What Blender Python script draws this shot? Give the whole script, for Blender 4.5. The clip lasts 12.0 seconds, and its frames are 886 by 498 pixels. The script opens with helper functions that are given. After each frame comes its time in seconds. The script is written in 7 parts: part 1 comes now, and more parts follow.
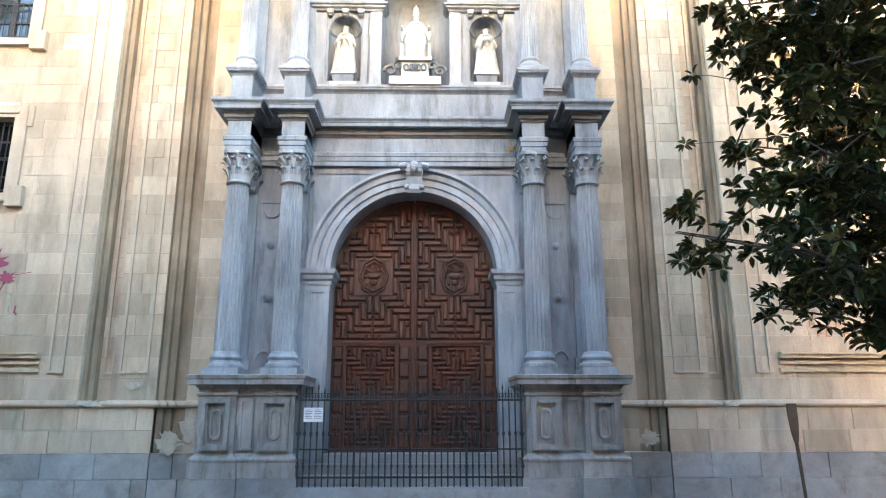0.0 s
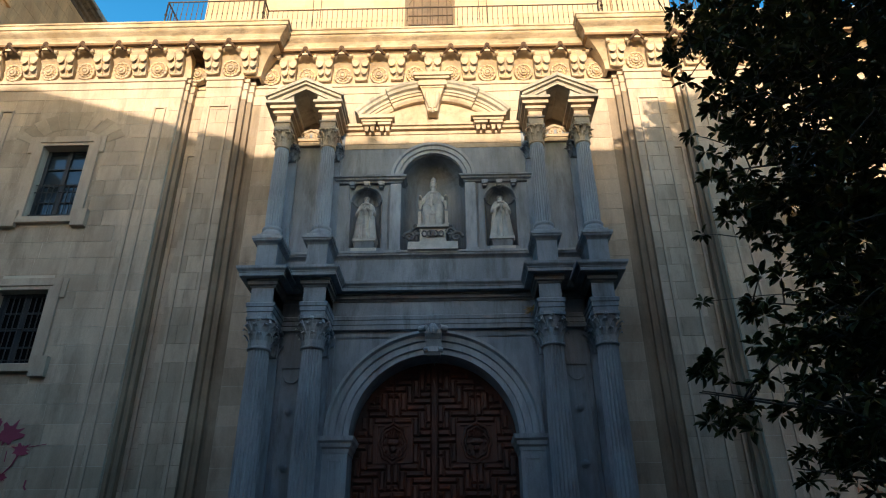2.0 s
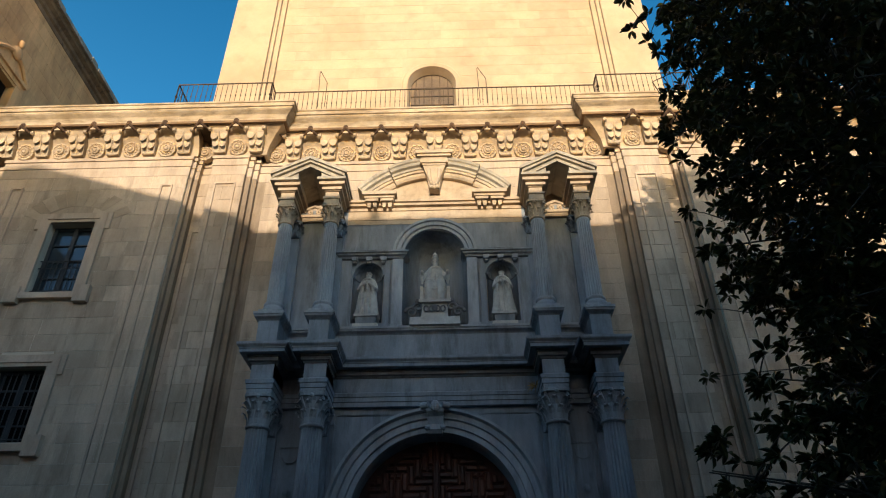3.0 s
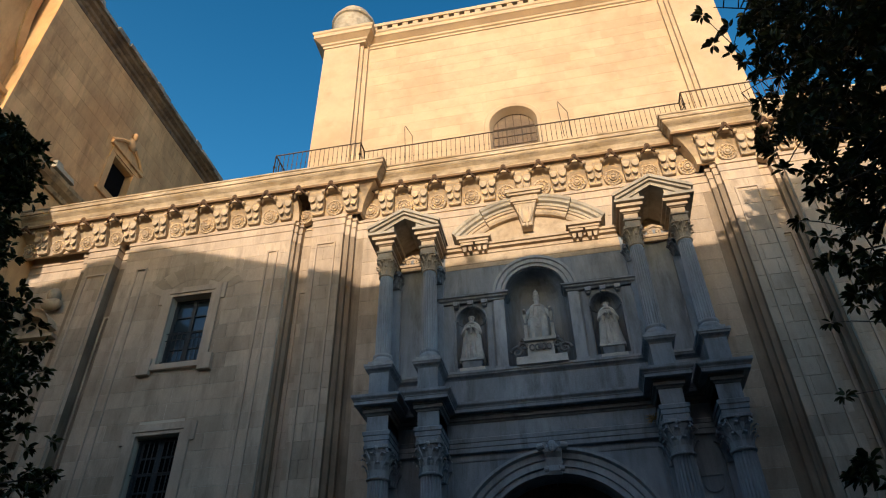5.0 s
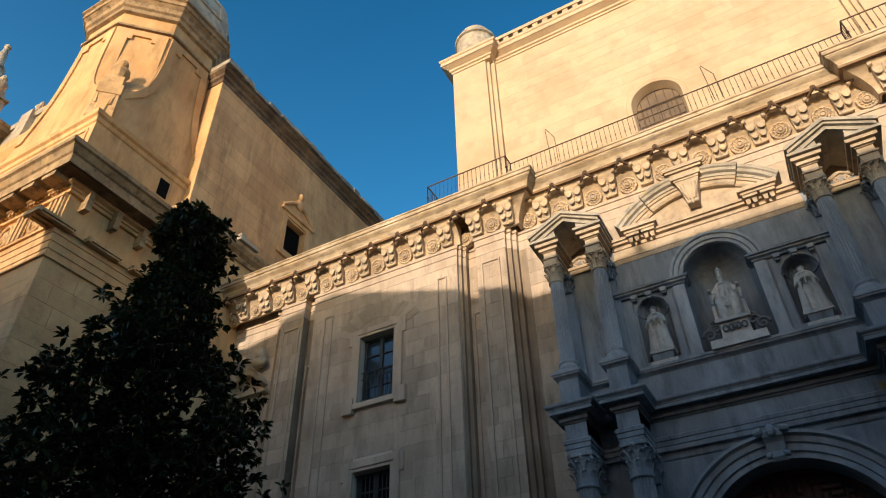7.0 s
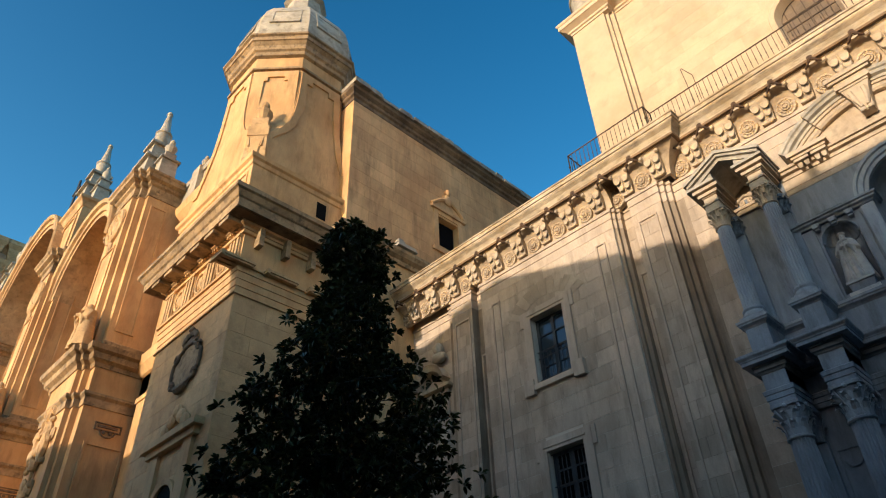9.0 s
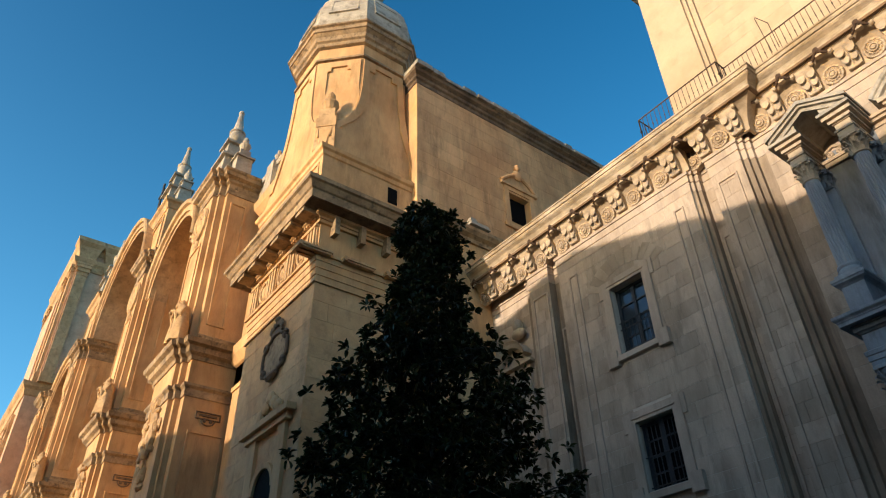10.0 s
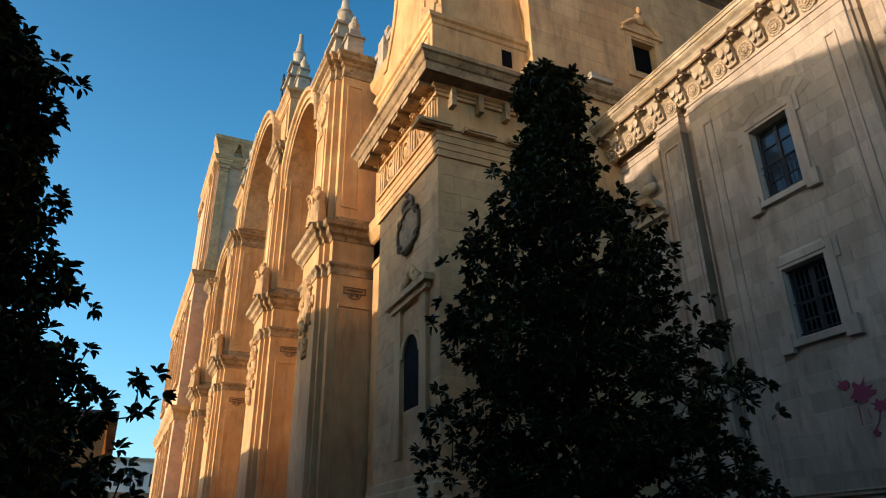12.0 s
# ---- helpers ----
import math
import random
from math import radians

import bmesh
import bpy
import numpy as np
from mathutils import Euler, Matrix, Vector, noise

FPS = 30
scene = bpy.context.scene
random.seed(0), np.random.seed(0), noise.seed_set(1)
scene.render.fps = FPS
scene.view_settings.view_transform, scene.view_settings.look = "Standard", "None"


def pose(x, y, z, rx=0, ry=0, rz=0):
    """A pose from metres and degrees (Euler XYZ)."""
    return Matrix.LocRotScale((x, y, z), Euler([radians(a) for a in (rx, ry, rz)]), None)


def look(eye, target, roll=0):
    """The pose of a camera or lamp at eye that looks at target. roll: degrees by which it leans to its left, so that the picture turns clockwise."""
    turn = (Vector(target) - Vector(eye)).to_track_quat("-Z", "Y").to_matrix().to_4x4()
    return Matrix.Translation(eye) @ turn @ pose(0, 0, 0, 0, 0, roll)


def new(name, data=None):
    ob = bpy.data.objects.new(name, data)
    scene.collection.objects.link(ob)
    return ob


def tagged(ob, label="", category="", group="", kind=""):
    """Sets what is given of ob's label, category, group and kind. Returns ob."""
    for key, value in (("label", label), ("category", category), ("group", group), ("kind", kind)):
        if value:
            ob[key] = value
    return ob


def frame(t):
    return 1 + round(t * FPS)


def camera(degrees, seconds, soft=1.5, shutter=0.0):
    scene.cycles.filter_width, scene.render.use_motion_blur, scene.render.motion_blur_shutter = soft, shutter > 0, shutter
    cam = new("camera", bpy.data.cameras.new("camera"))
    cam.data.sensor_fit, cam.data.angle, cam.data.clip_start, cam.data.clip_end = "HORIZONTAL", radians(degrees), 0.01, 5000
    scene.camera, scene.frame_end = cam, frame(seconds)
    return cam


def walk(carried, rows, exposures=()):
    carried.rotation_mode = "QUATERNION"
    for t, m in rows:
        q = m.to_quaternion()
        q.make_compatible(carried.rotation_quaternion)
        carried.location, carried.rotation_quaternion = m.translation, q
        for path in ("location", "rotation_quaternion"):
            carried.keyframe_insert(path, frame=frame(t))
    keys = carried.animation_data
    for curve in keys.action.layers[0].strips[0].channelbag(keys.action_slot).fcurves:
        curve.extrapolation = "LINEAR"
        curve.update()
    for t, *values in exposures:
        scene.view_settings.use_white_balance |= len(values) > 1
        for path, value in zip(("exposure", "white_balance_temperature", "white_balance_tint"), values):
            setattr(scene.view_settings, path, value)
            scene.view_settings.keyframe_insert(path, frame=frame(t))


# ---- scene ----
cam = camera(66.1, 12.0, soft=1.1)
PATH = [
    (0, (0.393, -14.48, 1.691), (0.426, -12.539, 2.172), -0.1),
    (0.5, (0.412, -14.5, 1.692), (0.42, -12.594, 2.295), -0.3),
    (1, (0.43, -14.517, 1.692), (0.428, -12.654, 2.421), -0.4),
    (1.5, (0.445, -14.525, 1.694), (0.426, -12.702, 2.515), -0.9),
    (2, (0.454, -14.532, 1.695), (0.427, -12.757, 2.616), -0.6),
    (2.5, (0.456, -14.535, 1.698), (0.427, -12.806, 2.703), -0.8),
    (3, (0.453, -14.549, 1.698), (0.425, -12.885, 2.807), -0.7),
    (3.2, (0.45, -14.558, 1.698), (0.42, -12.92, 2.845), -0.7),
    (4.8, (0.417, -14.645, 1.681), (0.234, -13.09, 2.925), -0.2),
    (5, (0.415, -14.651, 1.681), (0.118, -13.085, 2.889), -0.9),
    (5.5, (0.412, -14.655, 1.686), (0.008, -13.096, 2.872), -0.6),
    (6, (0.414, -14.653, 1.692), (-0.06, -13.108, 2.871), -0.1),
    (6.5, (0.419, -14.643, 1.7), (-0.159, -13.139, 2.885), -0.9),
    (7, (0.433, -14.63, 1.708), (-0.305, -13.245, 2.948), -1.5),
    (7.2, (0.44, -14.626, 1.709), (-0.313, -13.278, 2.981), -1.6),
    (9, (0.534, -14.597, 1.734), (-0.588, -13.463, 2.94), -2.4),
    (9.5, (0.543, -14.593, 1.738), (-0.656, -13.521, 2.928), -1.9),
    (10, (0.54, -14.594, 1.741), (-0.751, -13.601, 2.902), -1.7),
    (10.5, (0.53, -14.599, 1.742), (-0.836, -13.637, 2.84), -1.4),
    (11, (0.525, -14.607, 1.741), (-0.951, -13.704, 2.744), -1.7),
    (11.5, (0.529, -14.616, 1.738), (-1.02, -13.75, 2.661), -0.8),
    (12, (0.526, -14.626, 1.737), (-1.118, -13.849, 2.569), -0.8),
]
EXPOSURES = [(0.0, 3.74, 7900, 18), (0.5, 3.1, 7700, 17), (1.0, 2.25, 7100, 13), (1.5, 1.25, 6500, 9), (2.0, 0.65, 6150, 6), (2.5, 0.3, 6100, 6), (3.2, 0.1, 6100, 7), (5.0, -0.05, 6150, 10), (7.2, 0.05, 6100, 10), (9.0, 0.1, 6000, 9), (12.0, 0.05, 6050, 11)]
walk(cam, [(t, look(eye, target, roll)) for t, eye, target, roll in PATH], EXPOSURES)


# light: low sun straight from behind the camera, open sky
SUN_EL, SUN_AZ = 8.0, -1.0
sun = new("sun", bpy.data.lights.new("sun", "SUN"))
sun.data.energy, sun.data.angle, sun.data.color = 5.0, radians(0.6), (1.0, 0.785, 0.565)
_d = Vector((-math.sin(radians(SUN_AZ)) * math.cos(radians(SUN_EL)), math.cos(radians(SUN_AZ)) * math.cos(radians(SUN_EL)), -math.sin(radians(SUN_EL))))
sun.matrix_world = Matrix.Translation((8, -40, 40)) @ _d.to_track_quat("-Z", "Y").to_matrix().to_4x4()
world = bpy.data.worlds.new("world")
scene.world = world
world.use_nodes = True
_n = world.node_tree.nodes
_sky = _n.new("ShaderNodeTexSky")
_sky.sky_type, _sky.sun_disc = "NISHITA", False
_sky.sun_elevation, _sky.sun_rotation = radians(SUN_EL), radians(180 - SUN_AZ)
_sky.air_density, _sky.dust_density, _sky.ozone_density = 1.0, 2.0, 1.5
_n["Background"].inputs["Strength"].default_value = 0.235
_hs = _n.new("ShaderNodeHueSaturation")
_hs.inputs["Saturation"].default_value = 1.5
world.node_tree.links.new(_sky.outputs[0], _hs.inputs["Color"])
# the clear sky pales towards the horizon
_co, _sep, _inv, _pow = _n.new("ShaderNodeTexCoord"), _n.new("ShaderNodeSeparateXYZ"), _n.new("ShaderNodeMapRange"), _n.new("ShaderNodeMath")
_inv.inputs["To Min"].default_value, _inv.inputs["To Max"].default_value = 1.0, 0.0
_pow.operation = "POWER"
_pow.inputs[1].default_value = 1.8
_pale = _n.new("ShaderNodeMix")
_pale.data_type, _pale.blend_type = "RGBA", "ADD"
_pale.inputs["B"].default_value = (0.55, 1.9, 3.0, 1)
_l = world.node_tree.links.new
_l(_co.outputs["Generated"], _sep.inputs[0])
_l(_sep.outputs["Z"], _inv.inputs["Value"])
_l(_inv.outputs[0], _pow.inputs[0])
_l(_pow.outputs[0], _pale.inputs["Factor"])
_l(_hs.outputs[0], _pale.inputs["A"])
_l(_pale.outputs["Result"], _n["Background"].inputs["Color"])


# ---- materials ----
def material(name, colors, scale=1.0, rough=0.8, bump=0.45, stretch=(1, 1, 1), grime=0.25, grime_color=None, island=0.0, random=0.0, metal=0.0, fine=30.0, bump_scale=1.0):
    """A procedural surface: two colours mixed by broad noise, stains, fine grain and relief."""
    m = bpy.data.materials.new(name)
    m.use_nodes = True
    nt = m.node_tree
    b = nt.nodes["Principled BSDF"]
    def node(kind, **kw):
        n = nt.nodes.new(kind)
        for k, v in kw.items():
            n.inputs[k].default_value = v
        return n
    link = nt.links.new
    co = node("ShaderNodeTexCoord")
    geo = node("ShaderNodeNewGeometry")
    mp = node("ShaderNodeMapping", Scale=stretch)
    link(geo.outputs["Position"], mp.inputs["Vector"])
    def ramp(lo, hi, source):
        r = node("ShaderNodeMapRange")
        r.inputs["From Min"].default_value, r.inputs["From Max"].default_value = lo, hi
        link(source, r.inputs["Value"])
        return r.outputs[0]
    def mix(kind, fac, a, c):
        x = nt.nodes.new("ShaderNodeMix")
        x.data_type, x.blend_type = "RGBA", kind
        for s, v in ((x.inputs["Factor"], fac), (x.inputs["A"], a), (x.inputs["B"], c)):
            if isinstance(v, (int, float)):
                s.default_value = v
            elif isinstance(v, tuple):
                s.default_value = (*v, 1)
            else:
                link(v, s)
        return x.outputs["Result"]
    broad = node("ShaderNodeTexNoise", Scale=0.45 * scale, Detail=5.0, Roughness=0.6)
    grain = node("ShaderNodeTexNoise", Scale=fine * scale, Detail=4.0, Roughness=0.7)
    stain = node("ShaderNodeTexNoise", Scale=1.7 * scale, Detail=6.0, Roughness=0.65)
    for n in (broad, grain):
        link(geo.outputs["Position"], n.inputs["Vector"])
    link(mp.outputs[0], stain.inputs["Vector"])
    col = mix("MIX", ramp(0.35, 0.65, broad.outputs[0]), colors[0], colors[1])
    blotch = node("ShaderNodeTexNoise", Scale=1.1 * scale, Detail=8.0, Roughness=0.72, Distortion=0.6)
    link(mp.outputs[0], blotch.inputs["Vector"])
    col = mix("MULTIPLY", 1.0, col, mix("MIX", ramp(0.3, 0.7, blotch.outputs[0]), (1 - 0.5 * grime, 1 - 0.52 * grime, 1 - 0.55 * grime), (1 + 0.18 * grime, 1 + 0.17 * grime, 1 + 0.15 * grime)))
    if grime:
        dark = grime_color or tuple(c * 0.35 for c in colors[0])
        st = nt.nodes.new("ShaderNodeMath")
        st.operation = "MULTIPLY"
        link(ramp(0.52, 0.72, stain.outputs[0]), st.inputs[0])
        st.inputs[1].default_value = grime
        col = mix("MIX", st.outputs[0], col, dark)
    col = mix("MULTIPLY", 0.5, col, mix("MIX", grain.outputs[0], (0.55, 0.55, 0.55), (1.25, 1.25, 1.25)))
    if island or random:
        src = geo.outputs["Random Per Island"] if island else node("ShaderNodeObjectInfo").outputs["Random"]
        a = island or random
        col = mix("MULTIPLY", 1.0, col, mix("MIX", src, (1 - a, 1 - a, 1 - a * 1.1), (1 + a * 0.6, 1 + a * 0.6, 1 + a * 0.55)))
    link(col, b.inputs["Base Color"])
    b.inputs["Metallic"].default_value = metal
    rr = node("ShaderNodeMapRange")
    rr.inputs["To Min"].default_value, rr.inputs["To Max"].default_value = max(0.05, rough - 0.12), min(1, rough + 0.1)
    link(stain.outputs[0], rr.inputs["Value"])
    link(rr.outputs[0], b.inputs["Roughness"])
    if bump:
        bp = node("ShaderNodeBump", Strength=bump, Distance=0.02 * bump_scale)
        hs = nt.nodes.new("ShaderNodeMath")
        hs.operation = "ADD"
        link(grain.outputs[0], hs.inputs[0])
        link(stain.outputs[0], hs.inputs[1])
        link(hs.outputs[0], bp.inputs["Height"])
        link(bp.outputs[0], b.inputs["Normal"])
    return m


WARM = ((0.45, 0.353, 0.265), (0.57, 0.46, 0.36))
M_ASHLAR = material("limestone_ashlar", WARM, grime=0.6, random=0.2, stretch=(1.5, 1.5, 0.35))
M_LIME = material("limestone", WARM, grime=0.4, stretch=(1.6, 1.6, 0.35))
M_VOUSSOIR = material("limestone_voussoirs", ((0.38, 0.30, 0.22), (0.52, 0.42, 0.32)), grime=0.4, random=0.22)
M_CARVED = material("carved_limestone", ((0.47, 0.36, 0.245), (0.60, 0.48, 0.345)), grime=0.5, scale=2.0)
M_CORNICE = material("flaking_cornice_stone", ((0.38, 0.285, 0.175), (0.62, 0.51, 0.38)), grime=0.75, scale=2.2, stretch=(0.5, 0.5, 2.2))
M_GOLD = material("golden_limestone", ((0.56, 0.32, 0.13), (0.71, 0.455, 0.215)), grime=0.5, stretch=(1.3, 1.3, 0.3))
M_GOLD_C = material("carved_golden_limestone", ((0.50, 0.31, 0.14), (0.65, 0.435, 0.22)), grime=0.6, scale=2.0)
M_TOWER = material("yellow_tower_stone", ((0.46, 0.345, 0.23), (0.55, 0.43, 0.30)), grime=0.15, random=0.08)
# dark gold: soot on the nave cornice, painted shade on the soffits
M_SOOTSHADE = material("sooty_shaded_golden_limestone", ((0.12, 0.078, 0.045), (0.27, 0.185, 0.11)), grime=0.9, scale=2.0, grime_color=(0.04, 0.03, 0.025))
M_CRUST = material("weathered_pale_coping", ((0.22, 0.19, 0.15), (0.50, 0.46, 0.38)), grime=0.8, scale=2.5, grime_color=(0.05, 0.045, 0.04))
M_GOLD_R = material("golden_limestone_blocks", ((0.585, 0.34, 0.145), (0.74, 0.48, 0.235)), grime=0.5, random=0.14)
M_WEATHER = material("weathered_golden_cornice", ((0.28, 0.185, 0.095), (0.51, 0.36, 0.20)), grime=0.9, scale=2.0, grime_color=(0.06, 0.045, 0.03))
# paler nave stone, raised further for light its side face doesn't get
M_NAVE_R = material("pale_brightened_blocks", ((0.62, 0.355, 0.165), (0.78, 0.495, 0.25)), grime=0.55, random=0.1, stretch=(1.3, 1.3, 0.3))
M_NORTH = material("rosy_limestone", ((0.62, 0.37, 0.22), (0.72, 0.47, 0.30)), grime=0.4)
M_PALE = material("weathered_pale_stone", ((0.38, 0.335, 0.265), (0.54, 0.485, 0.395)), grime=0.75, scale=1.5)
M_GREY = material("grey_marble", ((0.19, 0.22, 0.265), (0.31, 0.348, 0.4)), grime=0.85, grime_color=(0.085, 0.09, 0.10), rough=0.62, stretch=(2, 2, 0.4))
M_MARBLE = material("grey_marble_shafts", ((0.272, 0.302, 0.342), (0.388, 0.42, 0.46)), grime=0.7, rough=0.55, stretch=(2, 2, 0.4))
M_DARKGREY = material("dark_grey_marble", ((0.10, 0.10, 0.105), (0.19, 0.19, 0.20)), grime=0.6, rough=0.7, stretch=(2, 2, 0.8), grime_color=(0.03, 0.03, 0.03))
M_PLINTH = material("grey_plinth_stone", ((0.26, 0.27, 0.29), (0.37, 0.375, 0.38)), grime=0.7, rough=0.8, random=0.2, grime_color=(0.13, 0.10, 0.08))
M_PEDESTAL = material("stained_grey_marble", ((0.235, 0.235, 0.24), (0.38, 0.375, 0.37)), grime=0.9, rough=0.65, scale=1.6, stretch=(2, 2, 0.5), grime_color=(0.13, 0.095, 0.07))
M_STATUE = material("white_marble", ((0.48, 0.468, 0.44), (0.61, 0.597, 0.565)), grime=0.5, scale=3.0, rough=0.6)
M_MORTAR = material("mortar", ((0.55, 0.47, 0.37), (0.66, 0.58, 0.47)), grime=0.3)
M_FOLD = material("grimy_shaded_limestone", ((0.22, 0.165, 0.115), (0.42, 0.33, 0.24)), grime=0.8, stretch=(2, 2, 0.15), grime_color=(0.10, 0.075, 0.055))
M_DRIP = material("dark_brown_stone", ((0.15, 0.085, 0.04), (0.30, 0.19, 0.10)), grime=0.6, scale=2.0, stretch=(0.6, 0.6, 2.0))
M_OUTLET_SHADE = material("dark_outlet_and_shade", ((0.05, 0.025, 0.012), (0.10, 0.05, 0.022)), grime=0.4, scale=3.0)
M_WOOD = material("carved_wood", ((0.062, 0.018, 0.009), (0.165, 0.043, 0.018)), grime=0.85, scale=2.0, rough=0.5, stretch=(3, 3, 0.5))
M_BOARD = material("grey_board", ((0.13, 0.095, 0.065), (0.19, 0.14, 0.10)), grime=0.4, scale=2.0)
M_IRON = material("wrought_iron", ((0.012, 0.013, 0.015), (0.025, 0.026, 0.03)), grime=0.2, rough=0.5, scale=4.0, grime_color=(0.06, 0.03, 0.015))
M_RAIL = material("rusty_iron", ((0.05, 0.035, 0.025), (0.10, 0.06, 0.035)), grime=0.3, rough=0.7, scale=4.0)
M_FRAME = material("window_wood", ((0.012, 0.02, 0.03), (0.022, 0.03, 0.04)), grime=0.2, rough=0.6, scale=3.0)
M_DARK = material("dark_interior", ((0.005, 0.005, 0.006), (0.008, 0.008, 0.009)), grime=0.0)
M_DARK.node_tree.nodes["Principled BSDF"].inputs["Specular IOR Level"].default_value = 0.05
M_TILE = material("clay_roof_tiles", ((0.30, 0.15, 0.08), (0.40, 0.22, 0.13)), grime=0.5, island=0.2, scale=2.0)
M_LEAD = material("grey_slate", ((0.10, 0.11, 0.13), (0.16, 0.17, 0.19)), grime=0.3, rough=0.55)
M_PAVE = material("stone_paving", ((0.06, 0.055, 0.05), (0.10, 0.09, 0.08)), grime=0.4)
M_BARK = material("bark", ((0.05, 0.04, 0.03), (0.09, 0.075, 0.06)), grime=0.4, scale=4.0, stretch=(3, 3, 0.6), bump=0.8)
M_LEAF = material("glossy_leaf", ((0.034, 0.041, 0.013), (0.088, 0.085, 0.024)), grime=0.35, scale=3.0, rough=0.4, bump=0.1, island=0.5, grime_color=(0.10, 0.07, 0.02))
M_LEAF.node_tree.nodes["Principled BSDF"].inputs["Specular IOR Level"].default_value = 0.28
M_PATCH = material("rough_mortar", ((0.48, 0.43, 0.35), (0.62, 0.57, 0.48)), grime=0.5, scale=3.0, bump=0.7)
M_DRYGRASS = material("dry_grass", ((0.34, 0.20, 0.06), (0.42, 0.28, 0.10)), grime=0.2, scale=6.0, bump=0)
M_PLASTER = material("ochre_plaster", ((0.40, 0.20, 0.10), (0.46, 0.25, 0.13)), grime=0.3)
# ochre plaster brightened to look sunlit on a wall the sun misses
M_OCHRE = material("ochre_with_painted_sun", ((0.60, 0.34, 0.13), (0.68, 0.41, 0.17)), grime=0.3)
M_FARWALL = material("white_plaster", ((0.62, 0.60, 0.56), (0.72, 0.70, 0.66)), grime=0.2)
M_WHITEWALL = material("pale_plaster", ((0.32, 0.28, 0.23), (0.38, 0.33, 0.28)), grime=0.3)
M_PAPER = material("paper", ((0.72, 0.74, 0.78), (0.80, 0.81, 0.84)), grime=0.05, rough=0.5, bump=0)
M_PINK = material("pink_paint", ((0.24, 0.03, 0.075), (0.30, 0.045, 0.10)), grime=0.1, rough=0.6, bump=0)
M_BLACKPAINT = material("black_paint", ((0.02, 0.02, 0.022), (0.03, 0.03, 0.032)), grime=0.1, rough=0.6, bump=0)
M_REDPAINT = material("faded_red_paint", ((0.36, 0.15, 0.09), (0.44, 0.20, 0.12)), grime=0.1, rough=0.7, bump=0)

M_GLASS = bpy.data.materials.new("window_glass")
M_GLASS.use_nodes = True
_b = M_GLASS.node_tree.nodes["Principled BSDF"]
_b.inputs["Base Color"].default_value = (0.02, 0.03, 0.04, 1)
_b.inputs["Roughness"].default_value = 0.06
_b.inputs["IOR"].default_value = 1.6
# blue of the reflected sky put in by tinting the gloss
_b.inputs["Specular Tint"].default_value = (0.5, 0.75, 1.0, 1)


# ---- mesh tools ----
def part(name, bm, mat, parent=None, label="", smooth=False):
    """Links a bmesh as one mesh object under a thing or a part."""
    me = bpy.data.meshes.new(name)
    bmesh.ops.recalc_face_normals(bm, faces=bm.faces[:])
    if smooth:
        for f in bm.faces:
            f.smooth = True
    bm.to_mesh(me)
    bm.free()
    me.materials.append(mat)
    if smooth:
        me.set_sharp_from_angle(angle=radians(40))
    ob = new(name, me)
    if parent is not None:
        ob.parent = parent
    if label:
        ob["label"] = label
    return ob


def thing(name, label, category, group="", kind="", at=(0, 0, 0)):
    ob = new(name)
    ob.location = at
    ob.empty_display_size = 0.2
    return tagged(ob, label, category, group, kind)


def box(bm, x0, x1, y0, y1, z0, z1, taper=0.0):
    """A box; taper draws its upper corners in."""
    v = [bm.verts.new((x, y, z)) for z, k in ((z0, 0), (z1, taper)) for x, y in ((x0 + k, y0 + k), (x1 - k, y0 + k), (x1 - k, y1 - k), (x0 + k, y1 - k))]
    for f in ((0, 3, 2, 1), (4, 5, 6, 7), (0, 1, 5, 4), (1, 2, 6, 5), (2, 3, 7, 6), (3, 0, 4, 7)):
        bm.faces.new([v[i] for i in f])
    return v


def bevel_box(bm, x0, x1, y0, y1, z0, z1, b=0.01):
    """A box with a chamfered front (towards -y)."""
    back = [bm.verts.new(p) for p in ((x0, y1, z0), (x1, y1, z0), (x1, y1, z1), (x0, y1, z1))]
    mid = [bm.verts.new(p) for p in ((x0, y0 + b, z0), (x1, y0 + b, z0), (x1, y0 + b, z1), (x0, y0 + b, z1))]
    fr = [bm.verts.new(p) for p in ((x0 + b, y0, z0 + b), (x1 - b, y0, z0 + b), (x1 - b, y0, z1 - b), (x0 + b, y0, z1 - b))]
    for a, c in ((back, mid), (mid, fr)):
        for i in range(4):
            j = (i + 1) % 4
            bm.faces.new((a[i], a[j], c[j], c[i]))
    bm.faces.new(fr)
    bm.faces.new(back[::-1])


def sweep(bm, path, profile, closed=False):
    """Sweeps a closed profile of (outward, z) along a plan polyline; outward is to the right of its way. Mitred at the corners."""
    n, rings = len(path), []
    for i, p in enumerate(path):
        p = Vector(p[:2])
        a = Vector(path[i - 1][:2]) if (i or closed) else None
        c = Vector(path[(i + 1) % n][:2]) if (i < n - 1 or closed) else None
        ns = []
        for u, v in ((a, p), (p, c)):
            if u is not None and v is not None:
                d = (v - u).normalized()
                ns.append(Vector((d.y, -d.x)))
        if len(ns) == 2:
            m = ns[0] + ns[1]
            m = m / max(m.dot(ns[0]), 0.2)
        else:
            m = ns[0]
        rings.append([bm.verts.new((p.x + m.x * o, p.y + m.y * o, z)) for o, z in profile])
    k = len(profile)
    for i in range(n if closed else n - 1):
        a, c = rings[i], rings[(i + 1) % n]
        for j in range(k):
            bm.faces.new((a[j], a[(j + 1) % k], c[(j + 1) % k], c[j]))
    if not closed:
        bm.faces.new(rings[0][::-1])
        bm.faces.new(rings[-1])


